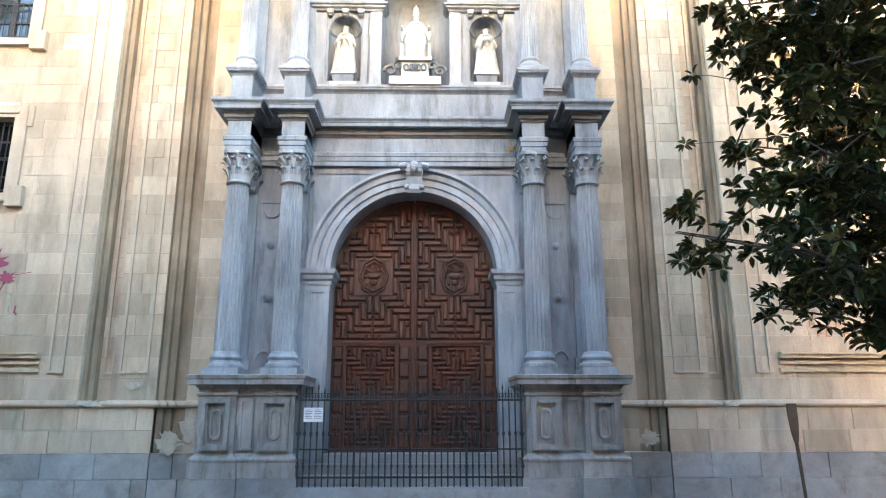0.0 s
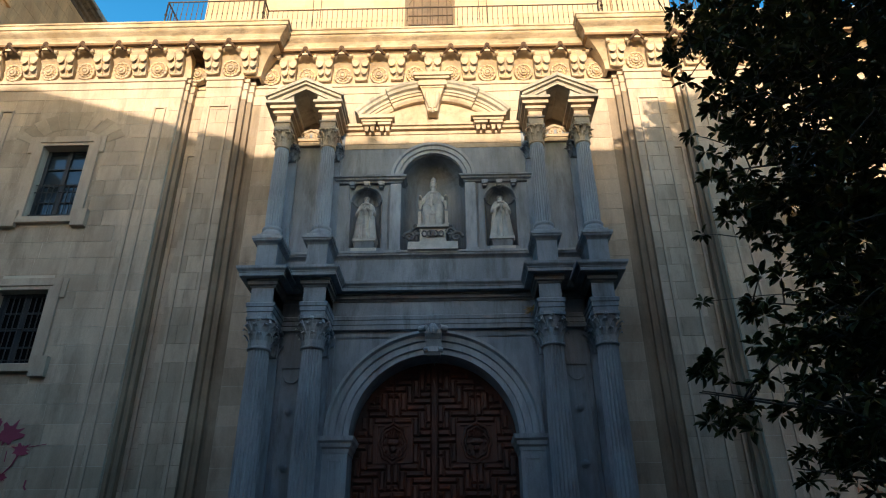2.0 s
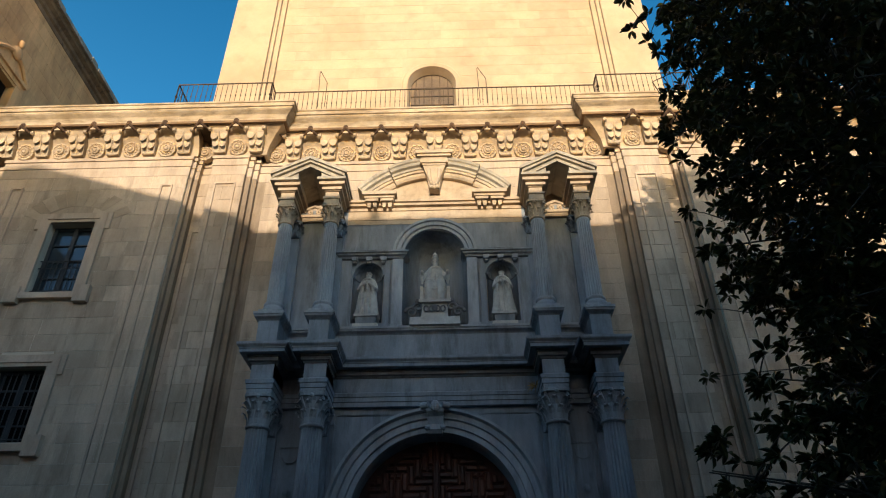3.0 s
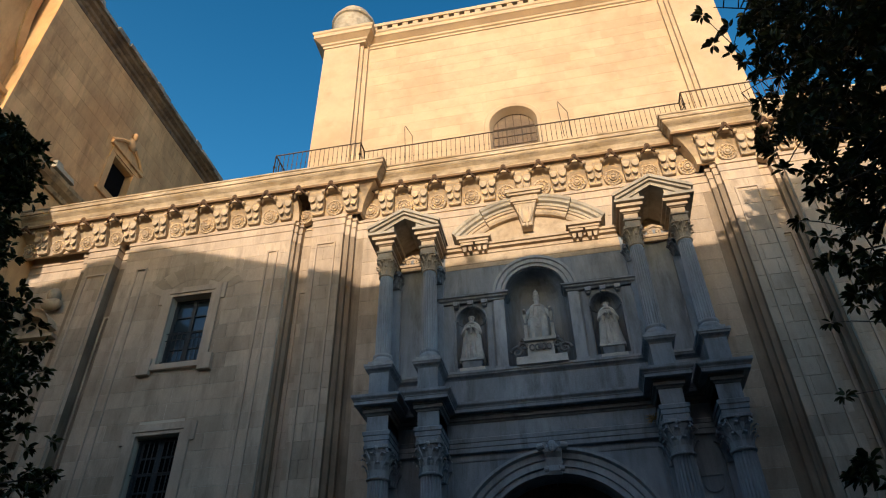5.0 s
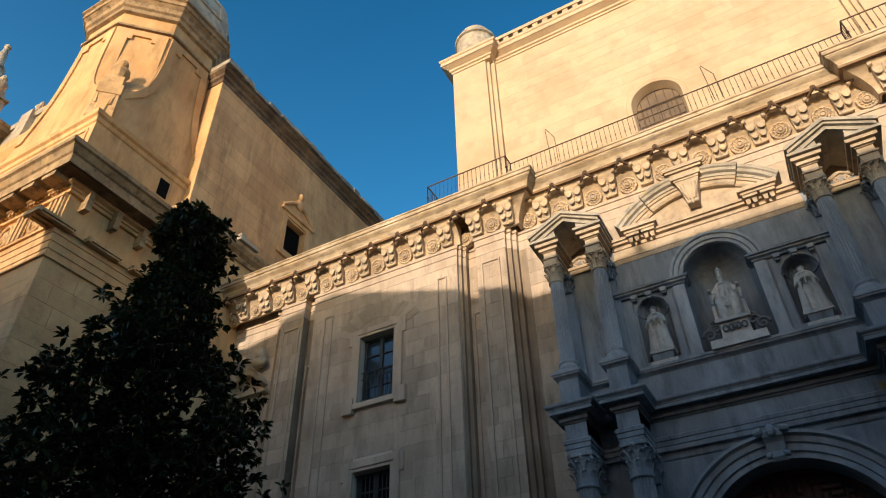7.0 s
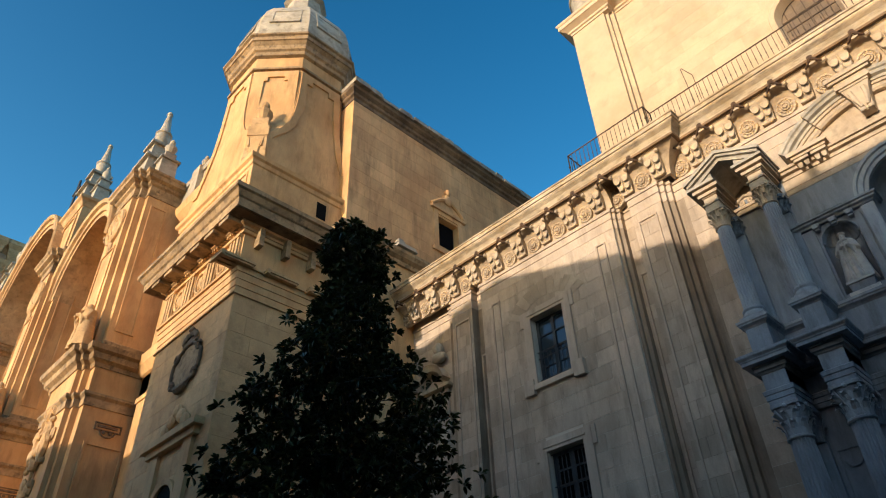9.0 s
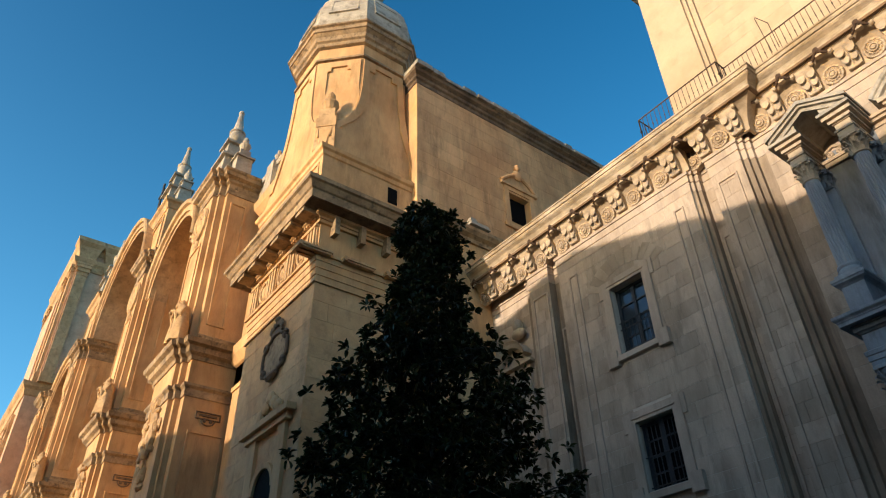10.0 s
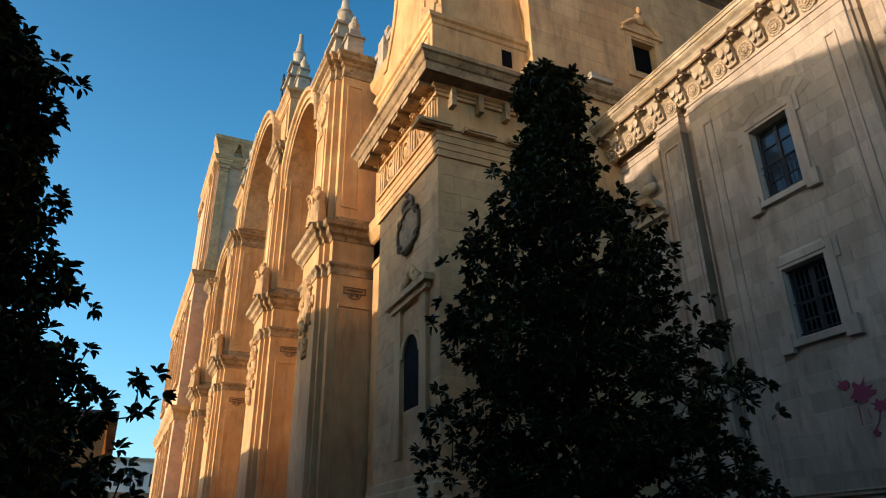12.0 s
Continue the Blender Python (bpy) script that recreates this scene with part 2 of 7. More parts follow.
def plan_wall(bm, path, z0, z1, back):
    """A wall whose front follows a plan polyline (going in +x) and whose back is flat at y = back."""
    pts = list(path) + [(path[-1][0], back), (path[0][0], back)]
    lo, hi = ([bm.verts.new((x, y, z)) for x, y in pts] for z in (z0, z1))
    n = len(pts)
    for i in range(n):
        bm.faces.new((lo[i], lo[(i + 1) % n], hi[(i + 1) % n], hi[i]))
    bm.faces.new(lo[::-1])
    bm.faces.new(hi)


def lathe(bm, profile, segs=24, at=(0, 0, 0), flutes=0, depth=0.0, span=None):
    """Turns (radius, z) round an upright axis; flutes cut into it between the two heights of span."""
    rings = []
    for r, z in profile:
        ring = []
        for i in range(segs):
            a = 2 * math.pi * i / segs
            k = r
            if flutes and span[0] <= z <= span[1]:
                k -= depth * abs(math.sin(a * flutes / 2)) ** 0.6
            ring.append(bm.verts.new((at[0] + k * math.cos(a), at[1] + k * math.sin(a), at[2] + z)))
        rings.append(ring)
    for a, c in zip(rings, rings[1:]):
        for i in range(segs):
            j = (i + 1) % segs
            bm.faces.new((a[i], a[j], c[j], c[i]))
    bm.faces.new(rings[0][::-1])
    bm.faces.new(rings[-1])


def arch(bm, cx, cz, section, a0=0.0, a1=180.0, n=28, squash=1.0):
    """Sweeps a closed section of (radius, y) round a centre in the x-z plane."""
    rings = []
    for i in range(n + 1):
        t = radians(a0 + (a1 - a0) * i / n)
        rings.append([bm.verts.new((cx + r * math.cos(t), y, cz + r * math.sin(t) * squash)) for r, y in section])
    k = len(section)
    for a, c in zip(rings, rings[1:]):
        for j in range(k):
            bm.faces.new((a[j], a[(j + 1) % k], c[(j + 1) % k], c[j]))
    bm.faces.new(rings[0][::-1])
    bm.faces.new(rings[-1])


def spandrel(bm, cx, half, cz, r, z1, y0, y1, n=24):
    """A wall piece with a round-headed opening cut from its lower edge: from cx - half to cx + half, cz up to z1."""
    arc = [(cx + r * math.cos(math.pi * i / n), cz + r * math.sin(math.pi * i / n)) for i in range(n + 1)]
    top = [(cx + half - 2 * half * i / n, z1) for i in range(n + 1)]
    arc = [(cx + half, cz)] + arc + [(cx - half, cz)]
    top = [(cx + half, z1)] + top + [(cx - half, z1)]
    fa, ft, ba, bt = ([bm.verts.new((x, y, z)) for x, z in q] for q, y in ((arc, y0), (top, y0), (arc, y1), (top, y1)))
    for i in range(len(arc) - 1):
        for q in ((fa[i], fa[i + 1], ft[i + 1], ft[i]), (ba[i], bt[i], bt[i + 1], ba[i + 1]), (fa[i], ba[i], ba[i + 1], fa[i + 1]), (ft[i], ft[i + 1], bt[i + 1], bt[i])):
            if len({v.co.to_tuple(5) for v in q}) > 2:
                bm.faces.new(q)
    bmesh.ops.remove_doubles(bm, verts=bm.verts[:], dist=1e-5)


def tube(bm, pts, radii, segs=7):
    """A round bar along points; radii one number or one a point."""
    rr = radii if isinstance(radii, (list, tuple)) else [radii] * len(pts)
    pts = [Vector(p) for p in pts]
    rings, side = [], None
    for i, p in enumerate(pts):
        d = (pts[min(i + 1, len(pts) - 1)] - pts[max(i - 1, 0)]).normalized()
        side = (side - d * side.dot(d)) if side else d.orthogonal()
        side.normalize()
        up = d.cross(side)
        rings.append([bm.verts.new(p + rr[i] * (math.cos(2 * math.pi * k / segs) * side + math.sin(2 * math.pi * k / segs) * up)) for k in range(segs)])
    for a, c in zip(rings, rings[1:]):
        for k in range(segs):
            j = (k + 1) % segs
            bm.faces.new((a[k], a[j], c[j], c[k]))
    bm.faces.new(rings[0][::-1])
    bm.faces.new(rings[-1])


def blob(bm, at, r, segs=10, rings=7):
    """A ball or egg; r is a number or three."""
    r = (r, r, r) if isinstance(r, (int, float)) else r
    bmesh.ops.create_uvsphere(bm, u_segments=segs, v_segments=rings, radius=1.0, matrix=Matrix.LocRotScale(at, None, r))


def move(bm, m):
    bmesh.ops.transform(bm, matrix=m, verts=bm.verts[:])
    return bm


# ---- ground ----
bm = bmesh.new()
box(bm, -400, 400, -400, 400, -0.5, 0.0)
tagged(part("ground", bm, M_PAVE), "grey-brown stone paving of the square", "ground", kind="structure")

# ---- church: walls ----
L_OUT = [(-16.4, 0.39), (-13.9, 0.39), (-13.9, 0.2), (-13.6, 0.2), (-13.6, 0.0), (-12.65, 0.0), (-12.65, 0.3), (-12.2, 0.3)]
L_IN = [(-6.9, 0.1), (-6.81, 0.1), (-6.81, 0.22), (-6.7, 0.22), (-6.7, 0.4), (-6.25, 0.4), (-6.25, 0.0), (-5.3, 0.0), (-5.3, 0.12), (-5.17, 0.12), (-5.17, 0.25), (-5.04, 0.25), (-5.04, 0.39), (-4.8, 0.39)]


def mirror(path):
    return [(-x, y) for x, y in reversed(path)]


Z_SOFFIT = 15.5
church = thing("church_front", "pale limestone church front with pilasters and a bracketed cornice", "church facade", kind="structure")
for side in (-1, 1):
    q = (lambda p: p) if side < 0 else mirror
    # the folds' colour holds both grime streaks and the grooves' shade
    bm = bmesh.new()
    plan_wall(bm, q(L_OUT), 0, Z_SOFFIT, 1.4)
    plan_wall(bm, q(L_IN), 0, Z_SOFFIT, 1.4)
    part("pilaster_fold", bm, M_FOLD, church, "folded pilaster edges with grime streaks and shade painted dark")
    bm = bmesh.new()
    # window bay with two through openings
    a, b = sorted((side * 12.2, side * 6.9))
    w0, w1 = sorted((side * 10.25, side * 9.05))
    box(bm, a, w0, 0, 1.4, 0, Z_SOFFIT)
    box(bm, w1, b, 0, 1.4, 0, Z_SOFFIT)
    for z0, z1 in ((0, 6.54), (8.31, 10.35), (12.46, Z_SOFFIT)):
        box(bm, w0, w1, 0, 1.4, z0, z1)
    part("wall", bm, M_MORTAR, church)
bm = bmesh.new()
for s in (-1, 1):
    box(bm, *sorted((s * 4.8, s * 1.9)), 0.39, 1.4, 0, Z_SOFFIT)
box(bm, -1.9, 1.9, 0.39, 1.4, 6.9, 9.0)
box(bm, -1.9, 1.9, 0.39, 1.4, 12.05, Z_SOFFIT)
for s in (-1, 1):
    box(bm, *sorted((s * 1.9, s * 0.82)), 0.39, 1.4, 9.0, 12.05)
box(bm, -0.82, 0.82, 1.2, 1.4, 9.0, 12.05)
part("wall", bm, M_MORTAR, church)

# the flat base that runs under the folds of the pilasters
for s in (-1, 1):
    bm = bmesh.new()
    box(bm, *sorted((s * 6.92, s * 5.3)), 0.005, 0.6, 0.0, 1.9)
    box(bm, *sorted((s * 5.3, s * 4.12)), 0.012, 0.6, 0.0, 1.0)
    part("wall_base", bm, M_MORTAR, church)

# entablature of the church: stepped architrave, frieze bands, cornice
CORNICE_PATH = [(-16.4, 0.0), (-4.8, 0.0), (-4.8, 0.39), (4.8, 0.39), (4.8, 0.0), (22.0, 0.0)]
_HALF = L_OUT + [(-12.2, 0.0), (-6.9, 0.0)] + L_IN
FRIEZE_PATH = _HALF + mirror(_HALF)
bm = bmesh.new()
for z0, z1, o in ((14.05, 14.38, 0.012), (14.38, 14.62, 0.028), (14.62, 14.74, 0.06)):
    sweep(bm, FRIEZE_PATH, [(-0.05, z0), (o, z0), (o, z1 - 0.012), (o - 0.02, z1), (-0.05, z1)])
part("architrave", bm, M_LIME, church)
bm = bmesh.new()
sweep(bm, CORNICE_PATH, [(-0.4, 15.5), (0.58, 15.5), (0.59, 15.54), (0.60, 15.6), (0.66, 15.7), (0.76, 15.78), (0.79, 15.82), (0.79, 15.86), (0.83, 15.87), (0.83, 15.99), (0.86, 16.0), (0.86, 16.05), (0.2, 16.1), (-0.4, 16.1)])
part("cornice", bm, M_CORNICE, church)
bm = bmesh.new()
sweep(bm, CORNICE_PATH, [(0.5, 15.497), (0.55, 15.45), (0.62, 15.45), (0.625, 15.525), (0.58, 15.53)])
part("drip_edge", bm, M_DRIP, church, "dark brown drip edge under the cornice")
bm = bmesh.new()
box(bm, -16.4, 22, 0.6, 6.0, 15.9, 16.08)
box(bm, -16.4, 22, 6.0, 40, 10, 16.08)
part("roof_terrace", bm, M_PALE, church)
bm = bmesh.new()
box(bm, 16.4, 22, 0.39, 1.4, 0, Z_SOFFIT)
part("wall", bm, M_LIME, church)

# ---- crossing tower of the church behind the terrace ----
tower = thing("crossing_tower", "tall sunlit yellow stone crossing tower with corner pilasters", "tower", kind="structure")
bm = bmesh.new()
TP = [(-9.18, 5.0), (-7.35, 5.0), (-7.35, 5.16), (-7.2, 5.16), (-7.2, 5.32), (-7.0, 5.32), (-7.0, 5.5)]
lo = 16.0
WX = -0.28
for x0, x1 in ((-7.0, WX - 1.02), (WX + 1.02, 7.0)):
    box(bm, x0, x1, 5.5, 6.4, lo, 31.0)
spandrel(bm, WX, 1.03, 23.5, 1.02, 31.2, 5.5, 6.4)
plan_wall(bm, TP, lo, 31.2, 6.4)
plan_wall(bm, mirror(TP), lo, 31.2, 6.4)
for s in (-1, 1):
    box(bm, *sorted((s * 9.18, s * 8.0)), 6.4, 23, lo, 31.2)
part("wall", bm, M_TOWER, tower)
bm = bmesh.new()
sweep(bm, [(-9.18, 23), (-9.18, 5.0), (-7.1, 5.0), (-7.1, 5.5), (7.1, 5.5), (7.1, 5.0), (9.18, 5.0), (9.18, 23)],
      [(-0.3, 30.3), (0.05, 30.3), (0.06, 30.42), (0.14, 30.46), (0.16, 30.56), (0.26, 30.62), (0.4, 30.7), (0.46, 30.72), (0.46, 30.95), (0.52, 31.0), (0.54, 31.12), (-0.3, 31.14)])
part("cornice", bm, M_TOWER, tower)
for i in range(26):
    bm = bmesh.new()
    x = -6.7 + i * 0.53
    box(bm, x - 0.14, x + 0.14, 5.15, 5.5, 31.12, 31.62)
    part("merlon", bm, M_TOWER, tower)
bm = bmesh.new()
box(bm, -7.1, 7.1, 5.1, 5.55, 31.62, 31.85)
part("coping", bm, M_TOWER, tower)
for s in (-1, 1):
    bm = bmesh.new()
    lathe(bm, [(1.05, 31.2), (1.05, 32.5), (1.05, 33.0), (1.15, 33.05), (1.15, 33.2), (0.98, 33.25), (0.95, 33.5), (0.85, 33.85), (0.62, 34.15), (0.3, 34.35), (0.12, 34.4), (0.12, 34.55), (0.2, 34.65), (0.2, 34.8), (0.08, 34.95)], 24, (s * 8.1, 5.8, -0.15))
    part("turret", bm, M_PALE, tower, "small weathered stone turret with a dome", smooth=True)
bm = bmesh.new()
box(bm, -9.05, 9.05, 6.4, 23, 30.0, 31.14)
part("roof", bm, M_PALE, tower)
# its round-headed window, splayed, closed by a boarded lattice
bm = bmesh.new()
arch(bm, WX, 23.5, [(0.9, 5.85), (1.02, 5.47), (1.2, 5.455), (1.24, 5.48), (1.24, 5.55), (1.06, 5.6), (0.95, 5.9)])
for k in (-1, 1):
    plan = [(0.9, 5.85), (1.02, 5.47), (1.2, 5.455), (1.24, 5.48), (1.24, 5.55), (1.06, 5.6), (0.95, 5.9)]
    lo_, hi_ = ([bm.verts.new((WX + k * x, y, z)) for x, y in plan] for z in (16, 23.5))
    for i in range(7):
        bm.faces.new((lo_[i], lo_[(i + 1) % 7], hi_[(i + 1) % 7], hi_[i]))
part("window_surround", bm, M_TOWER, tower)
bm = bmesh.new()
arch(bm, WX, 23.5, [(0.0, 5.9), (1.0, 5.9), (1.0, 5.95), (0.0, 5.95)])
box(bm, WX - 1.0, WX + 1.0, 5.9, 5.95, 16, 23.5)
win = part("window", bm, M_BOARD, tower, "round-headed window behind wire mesh")
bm = bmesh.new()
for x in (-0.68, -0.34, 0, 0.34, 0.68):
    box(bm, WX + x - 0.02, WX + x + 0.02, 5.87, 5.9, 16, 23.5 + 0.9 * math.sqrt(max(0.0, 1 - (x / 0.92) ** 2)))
for z in (21.6, 22.1, 22.6, 23.1, 23.6):
    box(bm, WX - 0.9, WX + 0.9, 5.865, 5.9, z - 0.02, z + 0.02)
part("window_bars", bm, M_RAIL, win)

# ---- terrace railing ----
rail = thing("terrace_railing", "thin rusty iron railing along the cornice top", "railing")
def railing_run(a, b):
    a, b = Vector(a), Vector(b)
    n = max(1, round((b - a).length / 0.145))
    for z, r in ((17.05, 0.022), (16.16, 0.014)):
        bm = bmesh.new()
        tube(bm, [(a.x, a.y, z), (b.x, b.y, z)], r, 6)
        part("rail", bm, M_RAIL, rail)
    for i in range(n + 1):
        p = a.lerp(b, i / n)
        bm = bmesh.new()
        r = 0.022 if i in (0, n) else 0.0095
        tube(bm, [(p.x, p.y, 16.05), (p.x, p.y, 16.52), (p.x, p.y, 16.54), (p.x, p.y, 16.58), (p.x, p.y, 16.6), (p.x, p.y, 17.05)], [r, r, r * 2, r * 2, r, r], 5)
        part("baluster", bm, M_RAIL, rail)
for s in (-1, 1):
    railing_run((s * 7.55, 0.6), (s * 7.55, -0.6))
    railing_run((s * 7.55, -0.6), (s * 4.78, -0.6))
    railing_run((s * 4.78, -0.6), (s * 4.78, -0.2))
railing_run((-4.78, -0.2), (4.78, -0.2))
for x in (-3.42, 1.3):
    bm = bmesh.new()
    tube(bm, [(x + 0.05, -0.5, 16.1), (x, -0.5, 17.55), (x + 0.02, -0.5, 17.6), (x + 0.25, -0.5, 17.1), (x + 0.25, -0.5, 16.1)], 0.012, 5)
    tagged(part("lightning_rod", bm, M_RAIL), "thin bent iron rod above the cornice", "rod")


# ---- scrolled brackets and rosettes of the church cornice ----
def bracket_mesh():
    """A scrolled bracket, broad above and drawn in below, with an acanthus leaf down its front."""
    bm = bmesh.new()
    prof = [(0.02, 0.52, 0.25), (-0.5, 0.52, 0.27), (-0.5, 0.46, 0.27), (-0.46, 0.43, 0.25), (-0.44, 0.36, 0.24), (-0.36, 0.2, 0.215), (-0.25, 0.04, 0.2), (-0.18, -0.1, 0.19), (-0.14, -0.2, 0.175), (-0.05, -0.2, 0.17), (0.02, -0.22, 0.17)]
    rows = [[bm.verts.new((k * w, y, z)) for y, z, w in prof] for k in (-1, 1)]
    n = len(prof)
    for i in range(n):
        bm.faces.new((rows[0][i], rows[0][(i + 1) % n], rows[1][(i + 1) % n], rows[1][i]))
    bm.faces.new(rows[0][::-1])
    bm.faces.new(rows[1])
    # abacus slab with rolled ends
    box(bm, -0.3, 0.3, -0.53, 0.02, 0.46, 0.52)
    for k in (-1, 1):
        tube(bm, [(k * 0.2, -0.47, 0.39), (k * 0.29, -0.45, 0.39)], 0.06, 8)

    def front(z):
        return -(0.12 + 0.33 * max(0.0, min(1.0, (z + 0.2) / 0.58)) ** 0.9)
    # worn lobes of the leaf in pairs, and a low stem
    for z, x, w, h in ((0.26, 0.13, 0.1, 0.16), (0.06, 0.1, 0.085, 0.15)):
        for k in (-1, 1):
            blob(bm, (k * x, front(z) + 0.004, z), (w * 1.15, 0.022, h * 1.2), 9, 7)
    tube(bm, [(0, front(0.34) - 0.005, 0.34), (0, front(0.1) - 0.015, 0.1), (0, front(-0.16) - 0.01, -0.16)], [0.016, 0.024, 0.014], 5)
    tube(bm, [(-0.12, -0.12, -0.19), (0.12, -0.12, -0.19)], 0.035, 7)
    bmesh.ops.recalc_face_normals(bm, faces=bm.faces[:])
    me = bpy.data.meshes.new("bracket")
    bm.to_mesh(me)
    bm.free()
    me.materials.append(M_CARVED)
    return me


def rosette_mesh():
    """A round rosette with a raised rim and petals."""
    bm = bmesh.new()
    n = 48
    rings = []
    for r, y, k in ((0.27, 0.06, 0.0), (0.27, -0.09, 0.0), (0.26, -0.12, 0.4), (0.215, -0.125, 0.4), (0.2, -0.095, 0.3), (0.17, -0.13, 0.8), (0.125, -0.1, 0.3), (0.115, -0.165, 0.0), (0.085, -0.175, 0.0), (0.075, -0.14, 0.0), (0.05, -0.19, 0.0)):
        ring = []
        for i in range(n):
            a = 2 * math.pi * i / n
            q = r + k * 0.018 * math.cos(12 * a)
            ring.append(bm.verts.new((q * math.cos(a), y - k * 0.022 * math.cos(12 * a), q * math.sin(a))))
        rings.append(ring)
    for a, c in zip(rings, rings[1:]):
        for i in range(n):
            bm.faces.new((a[i], a[(i + 1) % n], c[(i + 1) % n], c[i]))
    bm.faces.new(rings[-1])
    bmesh.ops.recalc_face_normals(bm, faces=bm.faces[:])
    me = bpy.data.meshes.new("rosette")
    bm.to_mesh(me)
    bm.free()
    me.materials.append(M_CARVED)
    return me


ME_BRACKET, ME_ROSETTE = bracket_mesh(), rosette_mesh()
def stud(name, me, x, y, z, parent, rx=0.0, s=1.0):
    ob = new(name, me)
    ob.parent = parent
    ob.matrix_basis = pose(x, y, z, rx) @ Matrix.Scale(s, 4)
    return ob
for i in range(-16, 21):
    x = 1.02 * i
    y = 0.39 if abs(x) < 4.8 else 0.0
    stud("bracket", ME_BRACKET, x + (0.0 if abs(abs(x) - 5.1) > 0.01 else -0.02 * (1 if x > 0 else -1)), y, 14.98, church)
    if i < 20:
        xr = x + 0.51
        deep = 0.27 if abs(abs(xr) - 6.63) < 0.05 else 0.0
        stud("rosette", ME_ROSETTE, xr, (0.35 if abs(xr) < 4.8 else deep - 0.04), 14.97, church, 14.0 if deep == 0 else 0.0, 0.95)
# gutter outlets in the fascia over each rosette, each with a small pale block under it
bm = bmesh.new()
outline = [(-0.07, 0.0), (0.07, 0.0)] + [(0.07 * math.cos(t), 0.08 + 0.06 * math.sin(t)) for t in (math.pi * i / 8 for i in range(9))]
lo_, hi_ = ([bm.verts.new((x, y, z)) for x, z in outline] for y in (-0.03, 0.1))
for i in range(len(outline)):
    bm.faces.new((lo_[i], lo_[(i + 1) % len(outline)], hi_[(i + 1) % len(outline)], hi_[i]))
bm.faces.new(lo_)
# two dark legs modelled as the shadows at the bracket sides
for k in (-1, 1):
    tube(bm, [(0, -0.03, 0.02), (k * 0.1, 0.03, -0.06), (k * 0.2, 0.1, -0.13)], [0.05, 0.05, 0.025], 6)
bmesh.ops.recalc_face_normals(bm, faces=bm.faces[:])
ME_SPOUT_SHADE = bpy.data.meshes.new("gutter_outlet")
bm.to_mesh(ME_SPOUT_SHADE)
bm.free()
ME_SPOUT_SHADE.materials.append(M_OUTLET_SHADE)
bm = bmesh.new()
box(bm, -0.08, 0.08, -0.05, 0.06, -0.1, 0.0, 0.0)
box(bm, -0.05, 0.05, -0.08, 0.06, -0.02, 0.03, 0.01)
bmesh.ops.recalc_face_normals(bm, faces=bm.faces[:])
ME_DROP = bpy.data.meshes.new("outlet_block")
bm.to_mesh(ME_DROP)
bm.free()
ME_DROP.materials.append(M_CARVED)
for i in range(-16, 20):
    xr = 1.02 * i + 0.51
    yr = 0.39 if abs(xr) < 4.8 else 0.0
    stud("gutter_outlet", ME_SPOUT_SHADE, xr, yr - 0.6, 15.47, church)
    stud("outlet_block", ME_DROP, xr, yr - 0.54, 15.44, church)
# soffit sheet: the shade under the cornice is put into its colour
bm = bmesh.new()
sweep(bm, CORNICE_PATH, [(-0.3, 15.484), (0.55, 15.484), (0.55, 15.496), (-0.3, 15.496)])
part("soffit", bm, M_SOOTSHADE, church, "cornice underside with its shade painted dark")
# frieze face behind the brackets
bm = bmesh.new()
sweep(bm, FRIEZE_PATH, [(-0.06, 14.74), (0.014, 14.74), (0.014, 15.492), (-0.06, 15.492)])
part("frieze_face", bm, M_LIME, church)
# hollow cove that swells out to the cornice, broken at the narrow recesses
COVE = [(-0.06, 14.745), (0.016, 14.745), (0.03, 14.88), (0.06, 15.0), (0.11, 15.1), (0.18, 15.2), (0.27, 15.3), (0.38, 15.39), (0.5, 15.45), (0.54, 15.482), (-0.06, 15.482)]
for run in ([(-16.4, 0.0), (-12.6, 0.0)], [(-12.25, 0.0), (-6.75, 0.0)], [(-6.3, 0.0), (-4.8, 0.0), (-4.8, 0.39), (4.8, 0.39), (4.8, 0.0), (6.3, 0.0)], [(6.75, 0.0), (12.25, 0.0)], [(12.6, 0.0), (22.0, 0.0)]):
    bm = bmesh.new()
    sweep(bm, run, COVE)
    part("cove", bm, M_CARVED, church)
# pilaster panels: thin sunk mouldings on the strips
def panel_frame(bm, x0, x1, z0, z1, y, w=0.05, d=0.03):
    box(bm, x0, x0 + w, y - d, y + 0.02, z0, z1)
    box(bm, x1 - w, x1, y - d, y + 0.02, z0, z1)
    box(bm, x0 + w, x1 - w, y - d, y + 0.02, z1 - w, z1)
    box(bm, x0 + w, x1 - w, y - d, y + 0.02, z0, z0 + w)
for s in (-1, 1):
    for x0, x1, y, z1 in ((5.5, 6.1, -0.02, 13.75), (7.25, 7.58, -0.02, 13.72), (11.4, 11.75, -0.02, 13.7), (6.33, 6.62, 0.38, 12.4), (12.75, 13.45, -0.02, 13.7), (12.28, 12.58, 0.28, 12.3)):
        bm = bmesh.new()
        panel_frame(bm, *sorted((s * x0, s * x1)), 2.6, z1, y)
        part("panel_moulding", bm, M_LIME, church)
    # great sill band at the foot of the window bay
    bm = bmesh.new()
    for z0, z1, o in ((2.62, 2.70, 0.05), (2.78, 2.84, 0.06), (2.9, 2.98, 0.12), (2.98, 3.02, 0.16)):
        a, b = sorted((s * 7.75, s * 11.3))
        box(bm, a, b, -o - 0.012, 0.02, z0, z1)
    part("sill_band", bm, M_CARVED, church)
# string course and plinths
bm = bmesh.new()
